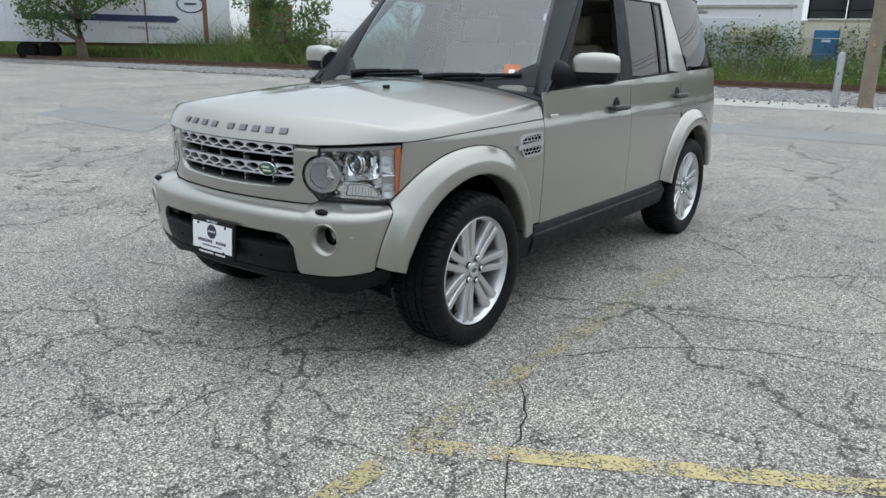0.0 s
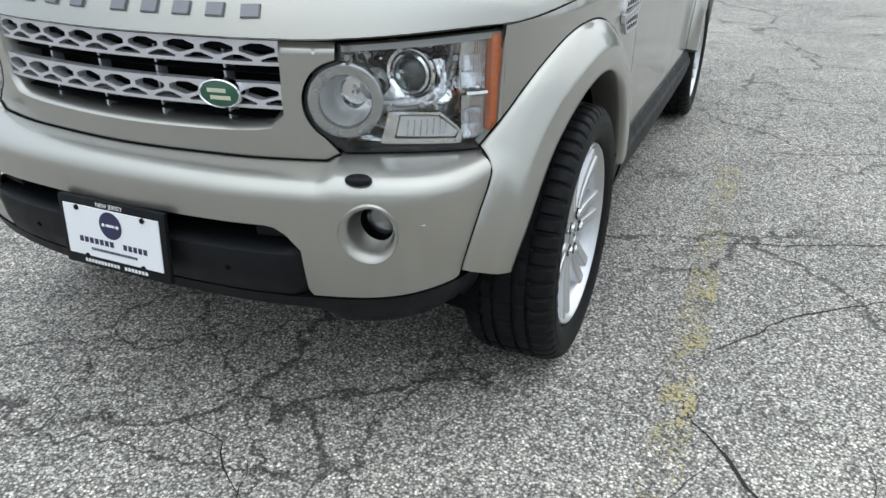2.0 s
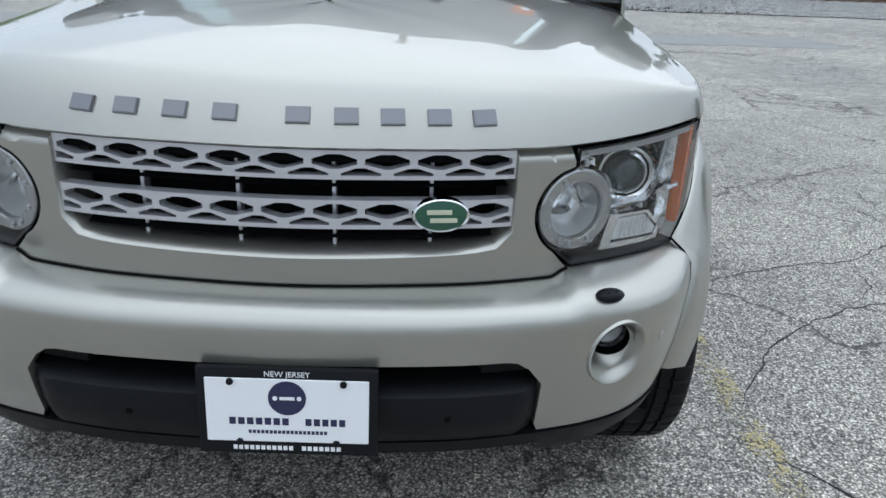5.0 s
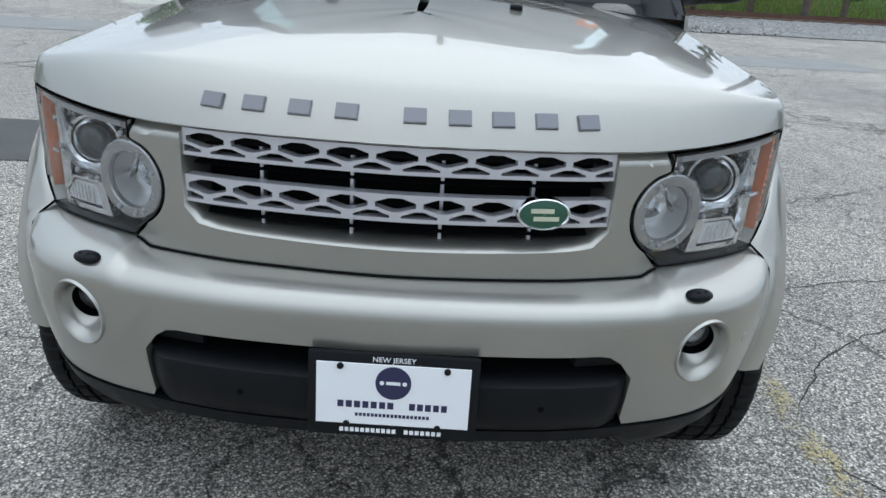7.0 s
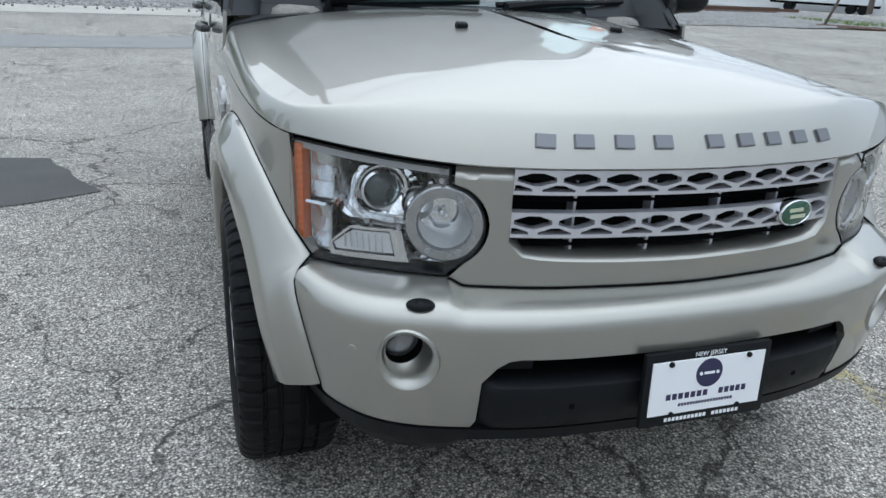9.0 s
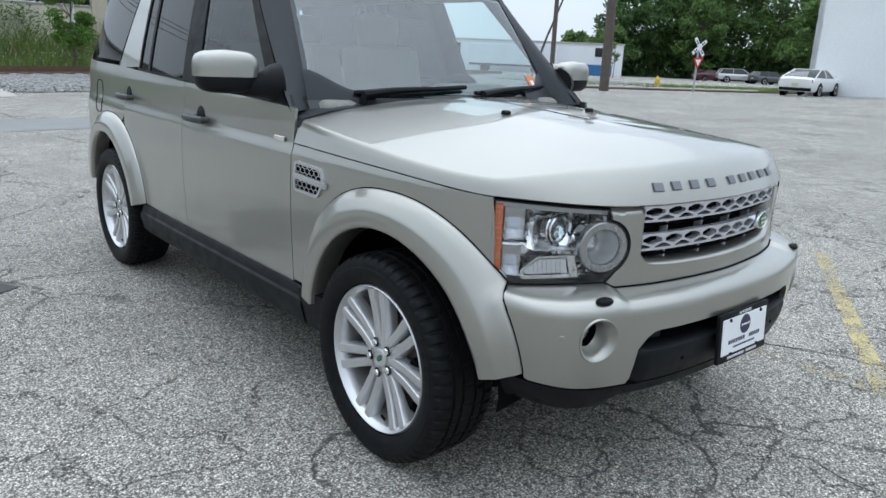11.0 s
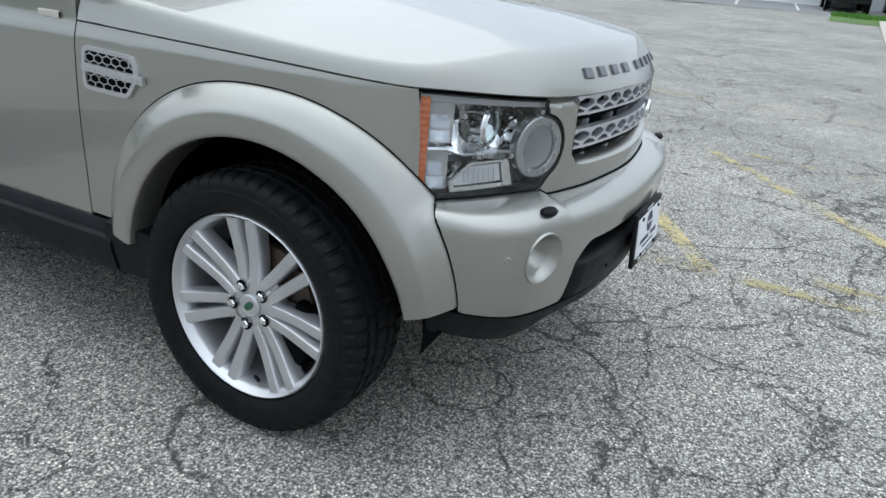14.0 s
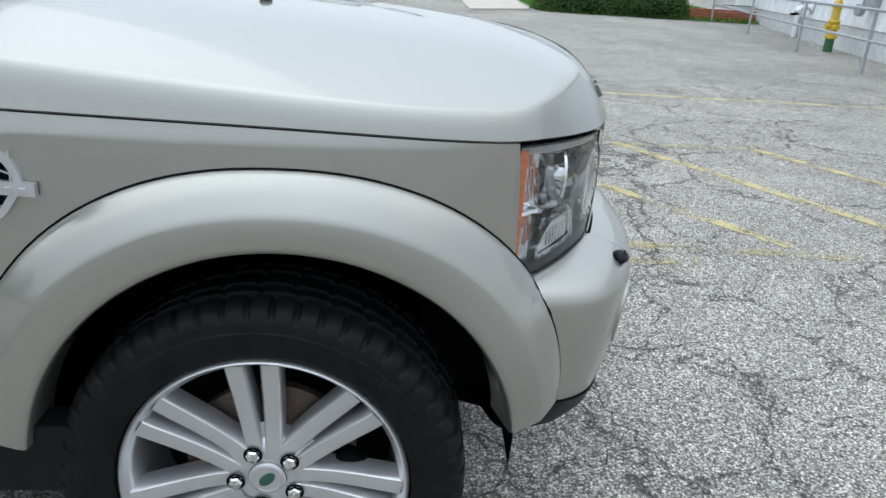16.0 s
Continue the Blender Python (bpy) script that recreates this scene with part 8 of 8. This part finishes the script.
# low growth that closes the woods' foot
_q = RNG.uniform(0, 1, 9000)
_w = np.stack([86 + 19 * _q + RNG.uniform(-1.5, 2.5, 9000), 70 - 27 * _q + RNG.uniform(-1.5, 2.5, 9000), RNG.uniform(-1.3, 3.2, 9000)], 1)
tagged(cloud("far_thicket", _w, RNG.uniform(0.25, 0.6, 9000), M_LEAFDARK, None, "dense dark thicket under the far trees"), category="thicket", kind="stuff")
tree((62.0, 47.0, 0), 3.6, 0.7, 0.09, 900, "young street tree on the verge", M_LEAF, 0.05, 0.4, 12, 70)


# white low building with loading bays across the road
def build_depot():
    t = thing("loading_depot", (76.9, 57.1, rise(76.9, 57.1) - 0.3), 128)
    tagged(t, "long white depot with loading bays across the road", "building")
    bm = bmesh.new()
    box(bm, (72, 12, 4.5), Matrix.Translation((36, -6, 1.95)), 0.02, 1)
    part("wall", bm, M_WHITEWALL, t, smooth=False)
    bm = bmesh.new()
    box(bm, (72.3, 12.3, 0.2), Matrix.Translation((36, -6, 4.25)))
    part("roof_edge", bm, M_KERB, t, smooth=False)
    for x in (2.5, 13.0, 22.0, 38.0, 50.0, 58.0):
        bm = bmesh.new()
        box(bm, (2.0, 0.1, 1.1), Matrix.Translation((x, 0.03, 3.2)), 0.01, 1)
        part("window", bm, M_DARKGLASS, t, smooth=False)
    for x in (29.0, 44.0, 64.0):
        bm = bmesh.new()
        box(bm, (2.8, 0.16, 2.9), Matrix.Translation((x, 0.06, 1.6)), 0.02, 1)
        part("bay_door", bm, M_DARK, t, smooth=False)
    tr = thing("white_trailer", (70.5, 63.0, rise(70.5, 63.0)), 128)
    tagged(tr, "white semi-trailer parked at the depot", "trailer")
    bm = bmesh.new()
    box(bm, (11.0, 2.5, 2.4), Matrix.Translation((5, 1.5, 2.2)), 0.03, 1)
    part("body", bm, M_WHITESTEEL, tr, smooth=False)
    for x in (1.0, 2.2, 8.5):
        bm = bmesh.new()
        lathe(bm, [(0.0, -1.2), (0.45, -1.2), (0.5, -1.1), (0.5, 1.1), (0.45, 1.2), (0.0, 1.2)], 20, Matrix.Translation((x, 1.5, 0.5)) @ Matrix.Rotation(radians(90), 4, "X"))
        part("axle_wheels", bm, M_RUBBER, tr)
    bm = bmesh.new()
    box(bm, (11.0, 2.0, 0.3), Matrix.Translation((5, 1.5, 0.9)), 0.02, 1)
    part("chassis", bm, M_DARK, tr, smooth=False)
    dm = thing("dumpster", (72.6, 57.4, rise(72.6, 57.4)), 128)
    tagged(dm, "blue steel dumpster by the depot's end", "dumpster")
    bm = bmesh.new()
    box(bm, (3.2, 1.6, 1.3), Matrix.Translation((0, 0, 0.70)), 0.04, 1)
    for i in range(5):
        box(bm, (0.1, 1.7, 1.0), Matrix.Translation((-1.3 + 0.65 * i, 0, 0.75)), 0.01, 1)
    part("bin", bm, M_BLUEPAINT, dm, smooth=False)


build_depot()


# railway crossing sign
def build_crossing():
    t = thing("crossing_sign", (30.1, 17.9, rise(30.1, 17.9)), -14)
    tagged(t, "white railway crossbuck over a red and white yield sign", "road sign")
    bm = bmesh.new()
    tube(bm, [(0, 0, -0.1), (0, 0, 2.3)], 0.045, 8)
    part("post", bm, M_GALV, t)
    for a in (45, -45):
        bm = bmesh.new()
        box(bm, (1.0, 0.015, 0.18), Matrix.Translation((0, -0.05 - 0.004 * (a > 0), 2.12)) @ Matrix.Rotation(radians(a + 8), 4, "Y"), 0.003, 1)
        b = part("crossbuck_blade", bm, M_SIGNWHITE, t, smooth=False)
        for f in (-0.33, -0.22, 0.22, 0.33):
            bm = bmesh.new()
            box(bm, (0.07, 0.004, 0.09), Matrix.Translation((0, -0.062 - 0.004 * (a > 0), 2.12)) @ Matrix.Rotation(radians(a + 8), 4, "Y") @ Matrix.Translation((f, 0, 0)))
            part("print_bar", bm, M_CABLE, b, smooth=False)
    for r, mt, o in ((0.36, M_SIGNRED, 0.0), (0.20, M_SIGNWHITE, 0.012)):
        bm = bmesh.new()
        slab(bm, [(-r * 0.87, r * 0.5), (0, -r), (r * 0.87, r * 0.5)], Matrix.Translation((0, -0.06 - o, 1.45)) @ Matrix.Rotation(radians(90), 4, "X"), 0.012)
        part("yield_plate", bm, mt, t, smooth=False)


build_crossing()
hy = thing("hydrant", (30.9, 20.5, rise(30.9, 20.5)))
tagged(hy, "small orange hydrant on the grass verge", "hydrant")
bm = bmesh.new()
lathe(bm, [(0.14, 0.0), (0.14, 0.06), (0.10, 0.07), (0.10, 0.45), (0.13, 0.47), (0.12, 0.55), (0.05, 0.66), (0.0, 0.68)], 14)
box(bm, (0.36, 0.12, 0.12), Matrix.Translation((0, 0, 0.38)), 0.03)
part("hydrant_body", bm, M_HYDRANT, hy)

# concrete walk, lawn and hedge to the south-east
M_PAD = grained("light_concrete", (0.46, 0.41, 0.36), (0.53, 0.48, 0.43), 0.9, 0.85, 0.15, 0.005, contrast=0.12)
PAD = [(21.2, -2.2), (33.5, -2.2), (33.8, -4.6), (30.5, -4.6), (22.9, -4.3)]
bm = bmesh.new()
for i in range(5):
    for j in range(1):
        f0, f1 = i / 5, (i + 1) / 5
        a0, a1 = Vector((*PAD[0], 0)).lerp(Vector((*PAD[1], 0)), f0), Vector((*PAD[0], 0)).lerp(Vector((*PAD[1], 0)), f1)
        b0, b1 = Vector((*PAD[4], 0)).lerp(Vector((*PAD[2], 0)), f0), Vector((*PAD[4], 0)).lerp(Vector((*PAD[2], 0)), f1)
        q = [a0.lerp(a1, 0.004), a0.lerp(a1, 0.996), b0.lerp(b1, 0.996), b0.lerp(b1, 0.004)]
        vs = [bm.verts.new((p.x, p.y, rise(p.x, p.y) + 0.07)) for p in q]
        vb = [bm.verts.new((p.x, p.y, rise(p.x, p.y) - 0.1)) for p in q]
        bm.faces.new(vs)
        for k in range(4):
            bm.faces.new((vs[k], vs[(k + 1) % 4], vb[(k + 1) % 4], vb[k]))
tagged(part("concrete_walk", bm, M_PAD, None, "pale concrete walk beside the lawn", smooth=False), kind="structure", category="pavement")
bm = bmesh.new()
rows = []
for x in np.linspace(22.9, 36.5, 24):
    lo = -12.5
    hi = -4.62 if x < 31 else -0.4
    rows.append([Vector((x, y, rise(x, y) + 0.022 + 0.012 * math.sin(y * 2 + x))) for y in np.linspace(lo, hi, 10)])
sheet(bm, rows)
tagged(part("lawn", bm, M_TURF, None, "green lawn"), kind="structure", category="grass")
gx_ = RNG.uniform(22.9, 36.5, 26000)
gy_ = RNG.uniform(-12.5, -0.4, 26000)
ok = (gx_ > 34.0) | (gy_ < -4.65)
ok &= gy_ > -13
gp = np.stack([gx_, gy_, np.array([rise(x, y) + 0.02 for x, y in zip(gx_, gy_)])], 1)[ok]
tagged(blades("lawn_grass", gp, RNG.uniform(0.06, 0.17, len(gp)), 0.018, M_GRASS), "short bright green grass", "grass", kind="stuff")


def hedge(at, size, count, label):
    t = thing("hedge", at)
    tagged(t, label, "hedge", "clipped hedges")
    bm = bmesh.new()
    bmesh.ops.create_icosphere(bm, subdivisions=3, radius=1.0, matrix=Matrix.Translation((0, 0, size[2] * 0.45)) @ Matrix.Diagonal((size[0] * 0.92, size[1] * 0.92, size[2] * 0.50, 1)))
    for v in bm.verts:
        v.co += Vector(v.co).normalized() * 0.10 * noise.noise(v.co * 2.0)
    part("core", bm, M_HEDGECORE, t)
    q = RNG.normal(size=(count, 3))
    q /= np.linalg.norm(q, axis=1)[:, None]
    q = np.sign(q) * np.abs(q) ** 0.75
    q *= RNG.uniform(0.88, 1.06, count)[:, None]
    q[:, 2] = np.abs(q[:, 2]) * 1.0
    pts = q * np.array([size[0], size[1], size[2]])
    pts[:, 2] = np.maximum(0.03, pts[:, 2] - 0.02)
    cloud("leaves", pts, RNG.uniform(0.035, 0.075, count), M_HEDGE, t)


M_HEDGECORE = mat("hedge_shade", (0.012, 0.03, 0.008), 1.0)
for x, y, sx, sy, sz in ((23.9, -6.2, 1.2, 1.65, 0.90), (24.1, -8.5, 1.3, 1.3, 1.08), (26.5, -7.9, 1.7, 2.0, 1.70)):
    hedge((x, y, rise(x, y)), (sx, sy, sz), 7000, "rounded clipped green hedge on the lawn")
# thin black lamp post on the lawn
lp = slope_thing("lamp_post", 26.5, -5.0)
tagged(lp, "thin black lamp post on the lawn", "lamp post")
bm = bmesh.new()
tube(bm, [(0, 0, 0), (0, 0, 2.6)], [0.05, 0.035], 8)
part("post", bm, M_BLACK, lp)
bm = bmesh.new()
lathe(bm, [(0.09, 2.6), (0.14, 2.85), (0.16, 2.9), (0.05, 3.05), (0.0, 3.08)], 10)
part("lantern", bm, M_BLACK, lp)


# white clad building with a pipe railing
def build_south():
    A, B = Vector((4.0, -8.1, 0)), Vector((27.0, -12.9, 0))
    d = B - A
    t = thing("white_clad_building", A, math.degrees(math.atan2(d.y, d.x)))
    tagged(t, "white clad building with a grey base and wall pipes", "building")
    L, H = d.length, 5.2
    bm = bmesh.new()
    box(bm, (L, 0.3, 0.75), Matrix.Translation((L / 2, -0.12, 0.2)), 0.01, 1)
    part("base_wall", bm, M_KERB2, t, "light grey concrete base", smooth=False)
    for i in range(12):
        bm = bmesh.new()
        z0 = 0.58 + 0.39 * i
        vs = [[Vector((x, y, z)) for y, z in ((-0.30, z0 + 0.39), (0.035, z0 + 0.39), (0.06, z0), (-0.30, z0))] for x in (0.0, L / 2, L)]
        sheet(bm, vs)
        part("cladding_board", bm, M_CLAD, t, smooth=False)
    bm = bmesh.new()
    box(bm, (L, 9, 0.25), Matrix.Translation((L / 2, -4.3, H + 0.15)))
    part("roof", bm, M_KERB, t, smooth=False)
    for x in (0.0, L):
        bm = bmesh.new()
        box(bm, (0.3, 9, H), Matrix.Translation((x, -4.5, H / 2)))
        part("side_wall", bm, M_CLAD, t, smooth=False)
    # downpipe, white fire connection, yellow standpipe
    at_x = lambda x: (x - A.x) / d.x * L
    bm = bmesh.new()
    tube(bm, [(at_x(18.6), 0.12, 0.0), (at_x(18.6), 0.12, 5.0)], 0.07, 10)
    part("downpipe", bm, M_WHITEWALL, t)
    fc = thing("fire_connection", (0, 0, 0))
    fc.parent = t
    bm = bmesh.new()
    x = at_x(17.7)
    tube(bm, [(x, 0.05, 0.85), (x, 0.32, 0.85), (x, 0.42, 0.72)], [0.07, 0.07, 0.06], 10)
    tube(bm, [(x, 0.25, 0.85), (x + 0.22, 0.36, 0.80), (x + 0.26, 0.42, 0.70)], [0.06, 0.06, 0.055], 10)
    lathe(bm, [(0.14, 0.0), (0.14, 0.03), (0.0, 0.03)], 16, Matrix.Translation((x, 0.06, 0.85)) @ Matrix.Rotation(radians(-90), 4, "X"))
    part("white_elbow", bm, M_WHITEWALL, fc)
    for dx, dz in ((0, 0.70), (0.26, 0.68)):
        bm = bmesh.new()
        lathe(bm, [(0.075, 0.0), (0.075, 0.05), (0.0, 0.05)], 14, Matrix.Translation((x + dx, 0.44, dz - 0.05)))
        part("cap", bm, M_DARK, fc)
    return t, at_x


M_CLAD = grained("white_cladding", (0.66, 0.70, 0.74), (0.72, 0.75, 0.78), 0.5, 0.55, 0.04, 0.003, 4)
M_KERB2 = grained("grey_painted_base", (0.46, 0.48, 0.50), (0.54, 0.555, 0.57), 0.8, 0.8, 0.1, 0.004)
south, south_x = build_south()
sp = thing("standpipe_hydrant", (14.6, -9.78, 0))
tagged(sp, "yellow fire hydrant with a green foot beside the wall", "hydrant")
bm = bmesh.new()
lathe(bm, [(0.10, 0.0), (0.10, 0.30), (0.12, 0.31)], 16)
part("foot", bm, M_HYDGREEN, sp)
bm = bmesh.new()
lathe(bm, [(0.13, 0.30), (0.13, 0.35), (0.105, 0.36), (0.105, 0.62), (0.13, 0.64), (0.13, 0.68), (0.09, 0.70), (0.09, 0.95), (0.12, 0.97), (0.12, 1.02), (0.06, 1.12), (0.03, 1.2), (0.0, 1.2)], 18)
for a in (0, 90, 180):
    tube(bm, [(0, 0, 0.55), (0.18 * math.cos(radians(a)), 0.18 * math.sin(radians(a)), 0.55)], [0.06, 0.065], 12)
part("hydrant_body", bm, M_HYDRANT, sp)
gv = thing("gas_meter", (13.6, -9.95, 0))
tagged(gv, "grey gas meter and pipe fixed to the wall", "meter")
bm = bmesh.new()
box(bm, (0.34, 0.22, 0.30), Matrix.Translation((0, 0, 1.15)), 0.06, 3)
lathe(bm, [(0.12, -0.06), (0.13, 0.0), (0.12, 0.06), (0.0, 0.07)], 18, Matrix.Translation((0.35, 0.05, 0.95)) @ Matrix.Rotation(radians(-90), 4, "X"))
tube(bm, [(0.35, 0.0, 0.95), (0.35, 0, 1.25), (-0.9, -0.02, 1.28)], 0.03, 8)
tube(bm, [(-0.9, -0.02, 1.28), (-0.9, -0.02, 0.0)], 0.03, 8)
part("meter_body", bm, M_GALV, gv)

railing = thing("pipe_railing")
tagged(railing, "galvanised pipe railing along the white building", "railing")
RP = [(7.0, -7.35), (10.39, -8.05), (14.1, -8.80), (18.7, -9.75), (23.1, -10.45)]
for x, y in RP:
    bm = bmesh.new()
    z = rise(x, y)
    tube(bm, [(x, y, z), (x, y, z + 1.07)], 0.03, 10)
    lathe(bm, [(0.07, 0.0), (0.07, 0.012), (0.03, 0.014)], 12, Matrix.Translation((x, y, z)))
    part("railing_post", bm, M_GALV, railing)
for h in (1.05, 0.55):
    bm = bmesh.new()
    tube(bm, [(x, y, rise(x, y) + h) for x, y in RP], 0.026, 10)
    part("railing_bar", bm, M_GALV, railing)
bm = bmesh.new()
tube(bm, [(23.1, -10.45, rise(23.1, -10.4) + 1.05), (23.4, -12.0, rise(23.1, -10.4) + 1.05)], 0.026, 8)
tube(bm, [(23.1, -10.45, rise(23.1, -10.4) + 0.55), (23.4, -12.0, rise(23.1, -10.4) + 0.55)], 0.026, 8)
part("railing_bar", bm, M_GALV, railing)
# low red brick edging by the hedge
edging = thing("brick_edging")
tagged(edging, "low red brick edging at the planting bed", "brick edging")
bm = bmesh.new()
box(bm, (0.21, 0.10, 0.065), Matrix.Identity(4), 0.006, 1)
bmesh_brick = bpy.data.meshes.new("brick")
bm.to_mesh(bmesh_brick)
bm.free()
bmesh_brick.materials.append(M_BRICKRED)
for r in range(5):
    for i in range(12):
        ob = new("brick", bmesh_brick)
        ob.parent = edging
        x = 23.5 + 0.03 * r
        y = -9.85 - 0.22 * i - (0.11 if r % 2 else 0)
        ob.location = (x, y, rise(x, y) + 0.04 + 0.075 * r)
        ob.rotation_euler = (0, 0, radians(90))

# ---- markings, patches and cracks on the lot ----
stripe("parking_line", (4.10, -0.50), (1.55, -2.35), 0.10, M_YELLOW, "worn yellow parking line on asphalt")
stripe("parking_line", (3.95, -2.02), (0.9, -3.75), 0.10, M_YELLOWFRESH, "yellow parking line on asphalt")
stripe("parking_line", (3.95, -3.22), (1.2, -4.75), 0.10, M_YELLOWFRESH, "yellow parking line on asphalt")
stripe("parking_line", (7.1, 0.9), (6.95, -2.7), 0.10, M_YELLOWFAINT, "faded yellow parking line")
stripe("parking_line", (6.65, -2.6), (6.7, -9.0), 0.10, M_YELLOWFRESH, "yellow line along the parking bays")
stripe("parking_line", (1.48, -1.40), (1.38, -3.4), 0.10, M_YELLOWFAINT, "almost faded yellow parking line", 0.006)
stripe("parking_line", (4.23, -0.75), (4.05, -1.75), 0.10, M_YELLOWFAINT, "almost faded yellow parking line", 0.006)
stripe("parking_line", (3.9, -2.02), (3.95, -3.3), 0.08, M_YELLOWFAINT, "almost faded yellow parking line", 0.006)


def patch(name, pts, material, label, z=0.005):
    """A flat repair with a ragged edge."""
    bm = bmesh.new()
    out = []
    for (a, b), (c, d) in zip(pts, pts[1:] + pts[:1]):
        n = max(2, int(math.hypot(c - a, d - b) / 0.12))
        for i in range(n):
            x, y = a + (c - a) * i / n, b + (d - b) * i / n
            j = 0.045 * noise.noise(Vector((x * 5, y * 5, 0)))
            out.append((x + j, y + 0.045 * noise.noise(Vector((x * 5, y * 5, 9)))))
    bm.faces.new([bm.verts.new((x, y, z)) for x, y in out])
    bmesh.ops.triangulate(bm, faces=bm.faces[:])
    return tagged(part(name, bm, material, None, label, smooth=False), kind="structure", category="asphalt patch")


patch("tar_patch", [(-3.6, 2.35), (-2.3, 2.42), (-1.93, 2.44), (-1.54, 2.66), (-1.72, 3.05), (-1.93, 3.53), (-2.6, 3.6), (-3.6, 3.5)], M_TARPATCH, "dark tar repair patch in the asphalt")
patch("grey_patch", [(-11.5, 3.6), (-12.5, 5.1), (-8.9, 4.8), (-7.6, 3.4)], M_TARGREY, "grey repaired patch in the asphalt")
patch("grey_patch", [(-8.5, 9.5), (7.5, 11.0), (7.5, 12.6), (-8.5, 11.2)], M_TARGREY, "long grey repaired strip across the lot")


def crack(pts, width, seed):
    """A ragged open crack along a rough line."""
    rng = np.random.default_rng(seed)
    line = []
    for (a, b), (c, d) in zip(pts, pts[1:]):
        n = max(2, int(math.hypot(c - a, d - b) / 0.045))
        nx, ny = -(d - b), (c - a)
        ln = math.hypot(nx, ny)
        for i in range(n):
            t = i / n
            x, y = a + (c - a) * t, b + (d - b) * t
            j = 0.075 * noise.noise(Vector((x * 2.3, y * 2.3, seed))) + 0.022 * noise.noise(Vector((x * 13, y * 13, seed)))
            line.append((x + nx / ln * j, y + ny / ln * j, nx / ln, ny / ln))
    bm = bmesh.new()
    rows = []
    for i, (x, y, nx, ny) in enumerate(line):
        w = width * (0.35 + 0.9 * abs(noise.noise(Vector((x * 6, y * 6, seed + 5))))) * min(1, i / 6, (len(line) - 1 - i) / 6) + 0.0006
        rows.append([Vector((x + nx * w, y + ny * w, 0.0022)), Vector((x - nx * w, y - ny * w, 0.0022))])
    sheet(bm, rows)
    return tagged(part("crack", bm, M_CRACK, None, "open crack in the asphalt", smooth=False), kind="structure", category="crack")


CRACKS = [
    [(0.1, 3.55), (0.75, 3.72), (1.5, 4.05), (2.2, 4.33), (4.0, 4.9), (6.0, 5.2)],
    [(1.26, 0.0), (1.5, 0.45), (2.0, 0.8), (2.6, 0.95), (3.4, 1.5), (4.6, 1.7)],
    [(1.14, 0.84), (1.7, 1.15), (2.3, 1.3), (3.2, 1.9), (4.1, 2.1)],
    [(1.28, -0.1), (1.42, -0.35), (1.55, -0.75), (1.9, -1.2), (2.4, -1.5)],
    [(1.25, 2.2), (2.3, 2.5), (3.2, 3.1), (4.6, 3.3)],
    [(3.0, 0.2), (3.4, -0.4), (3.2, -1.2), (2.7, -1.8), (2.6, -2.6)],
    [(4.3, 0.8), (4.2, -0.2), (3.7, -1.0), (3.5, -1.9), (3.8, -2.9), (3.6, -4.2)],
    [(5.2, 1.4), (6.2, 0.6), (7.5, 0.7), (9.0, -0.2)],
    [(4.9, 0.3), (5.8, -0.4), (7.4, -0.5), (9.2, -1.5)],
    [(-3.9, -0.6), (-3.2, 0.5), (-2.9, 1.7), (-2.2, 2.3)],
    [(-6.0, 3.4), (-4.6, 3.9), (-3.0, 4.2), (-1.2, 4.1)],
    [(-5.0, -1.0), (-4.2, -0.2), (-3.9, 0.8), (-4.4, 2.2)],
    [(0.45, -1.5), (0.36, -1.25), (0.42, -1.0), (0.3, -0.8)],
    [(-9.0, 5.9), (-6.5, 5.5), (-4.0, 6.1), (-1.5, 5.9)],
    [(-14.0, 7.9), (-10.0, 8.2), (-5.0, 8.0)],
    [(1.0, 6.5), (2.6, 6.2), (5.0, 6.9), (8.0, 6.7)],
]
for i, line in enumerate(CRACKS):
    crack(line, 0.0042, 10 + i)
    # short side branches
    for j in range(1, len(line) - 1):
        a = line[j]
        rng = np.random.default_rng(100 + 10 * i + j)
        ang = rng.uniform(0, 2 * math.pi)
        ln = rng.uniform(0.25, 0.7)
        crack([a, (a[0] + ln * 0.5 * math.cos(ang), a[1] + ln * 0.5 * math.sin(ang)), (a[0] + ln * math.cos(ang + 0.4), a[1] + ln * math.sin(ang + 0.4))], 0.0026, 200 + 10 * i + j)
# scattered pebbles and leaf litter
bm = bmesh.new()
for i in range(420):
    a, r = RNG.uniform(0, 2 * math.pi), RNG.uniform(1.2, 7)
    x, y = r * math.cos(a), r * math.sin(a) - 0.5
    s = RNG.uniform(0.003, 0.008)
    bmesh.ops.create_icosphere(bm, subdivisions=1, radius=1.0, matrix=Matrix.Translation((x, y, s * 0.4)) @ Euler(RNG.uniform(0, 6, 3)).to_matrix().to_4x4() @ Matrix.Diagonal((s, s * 0.8, s * 0.6, 1)))
tagged(part("pebbles", bm, M_BALLAST, None, "small loose pebbles on the asphalt", smooth=False), kind="stuff", category="stones")
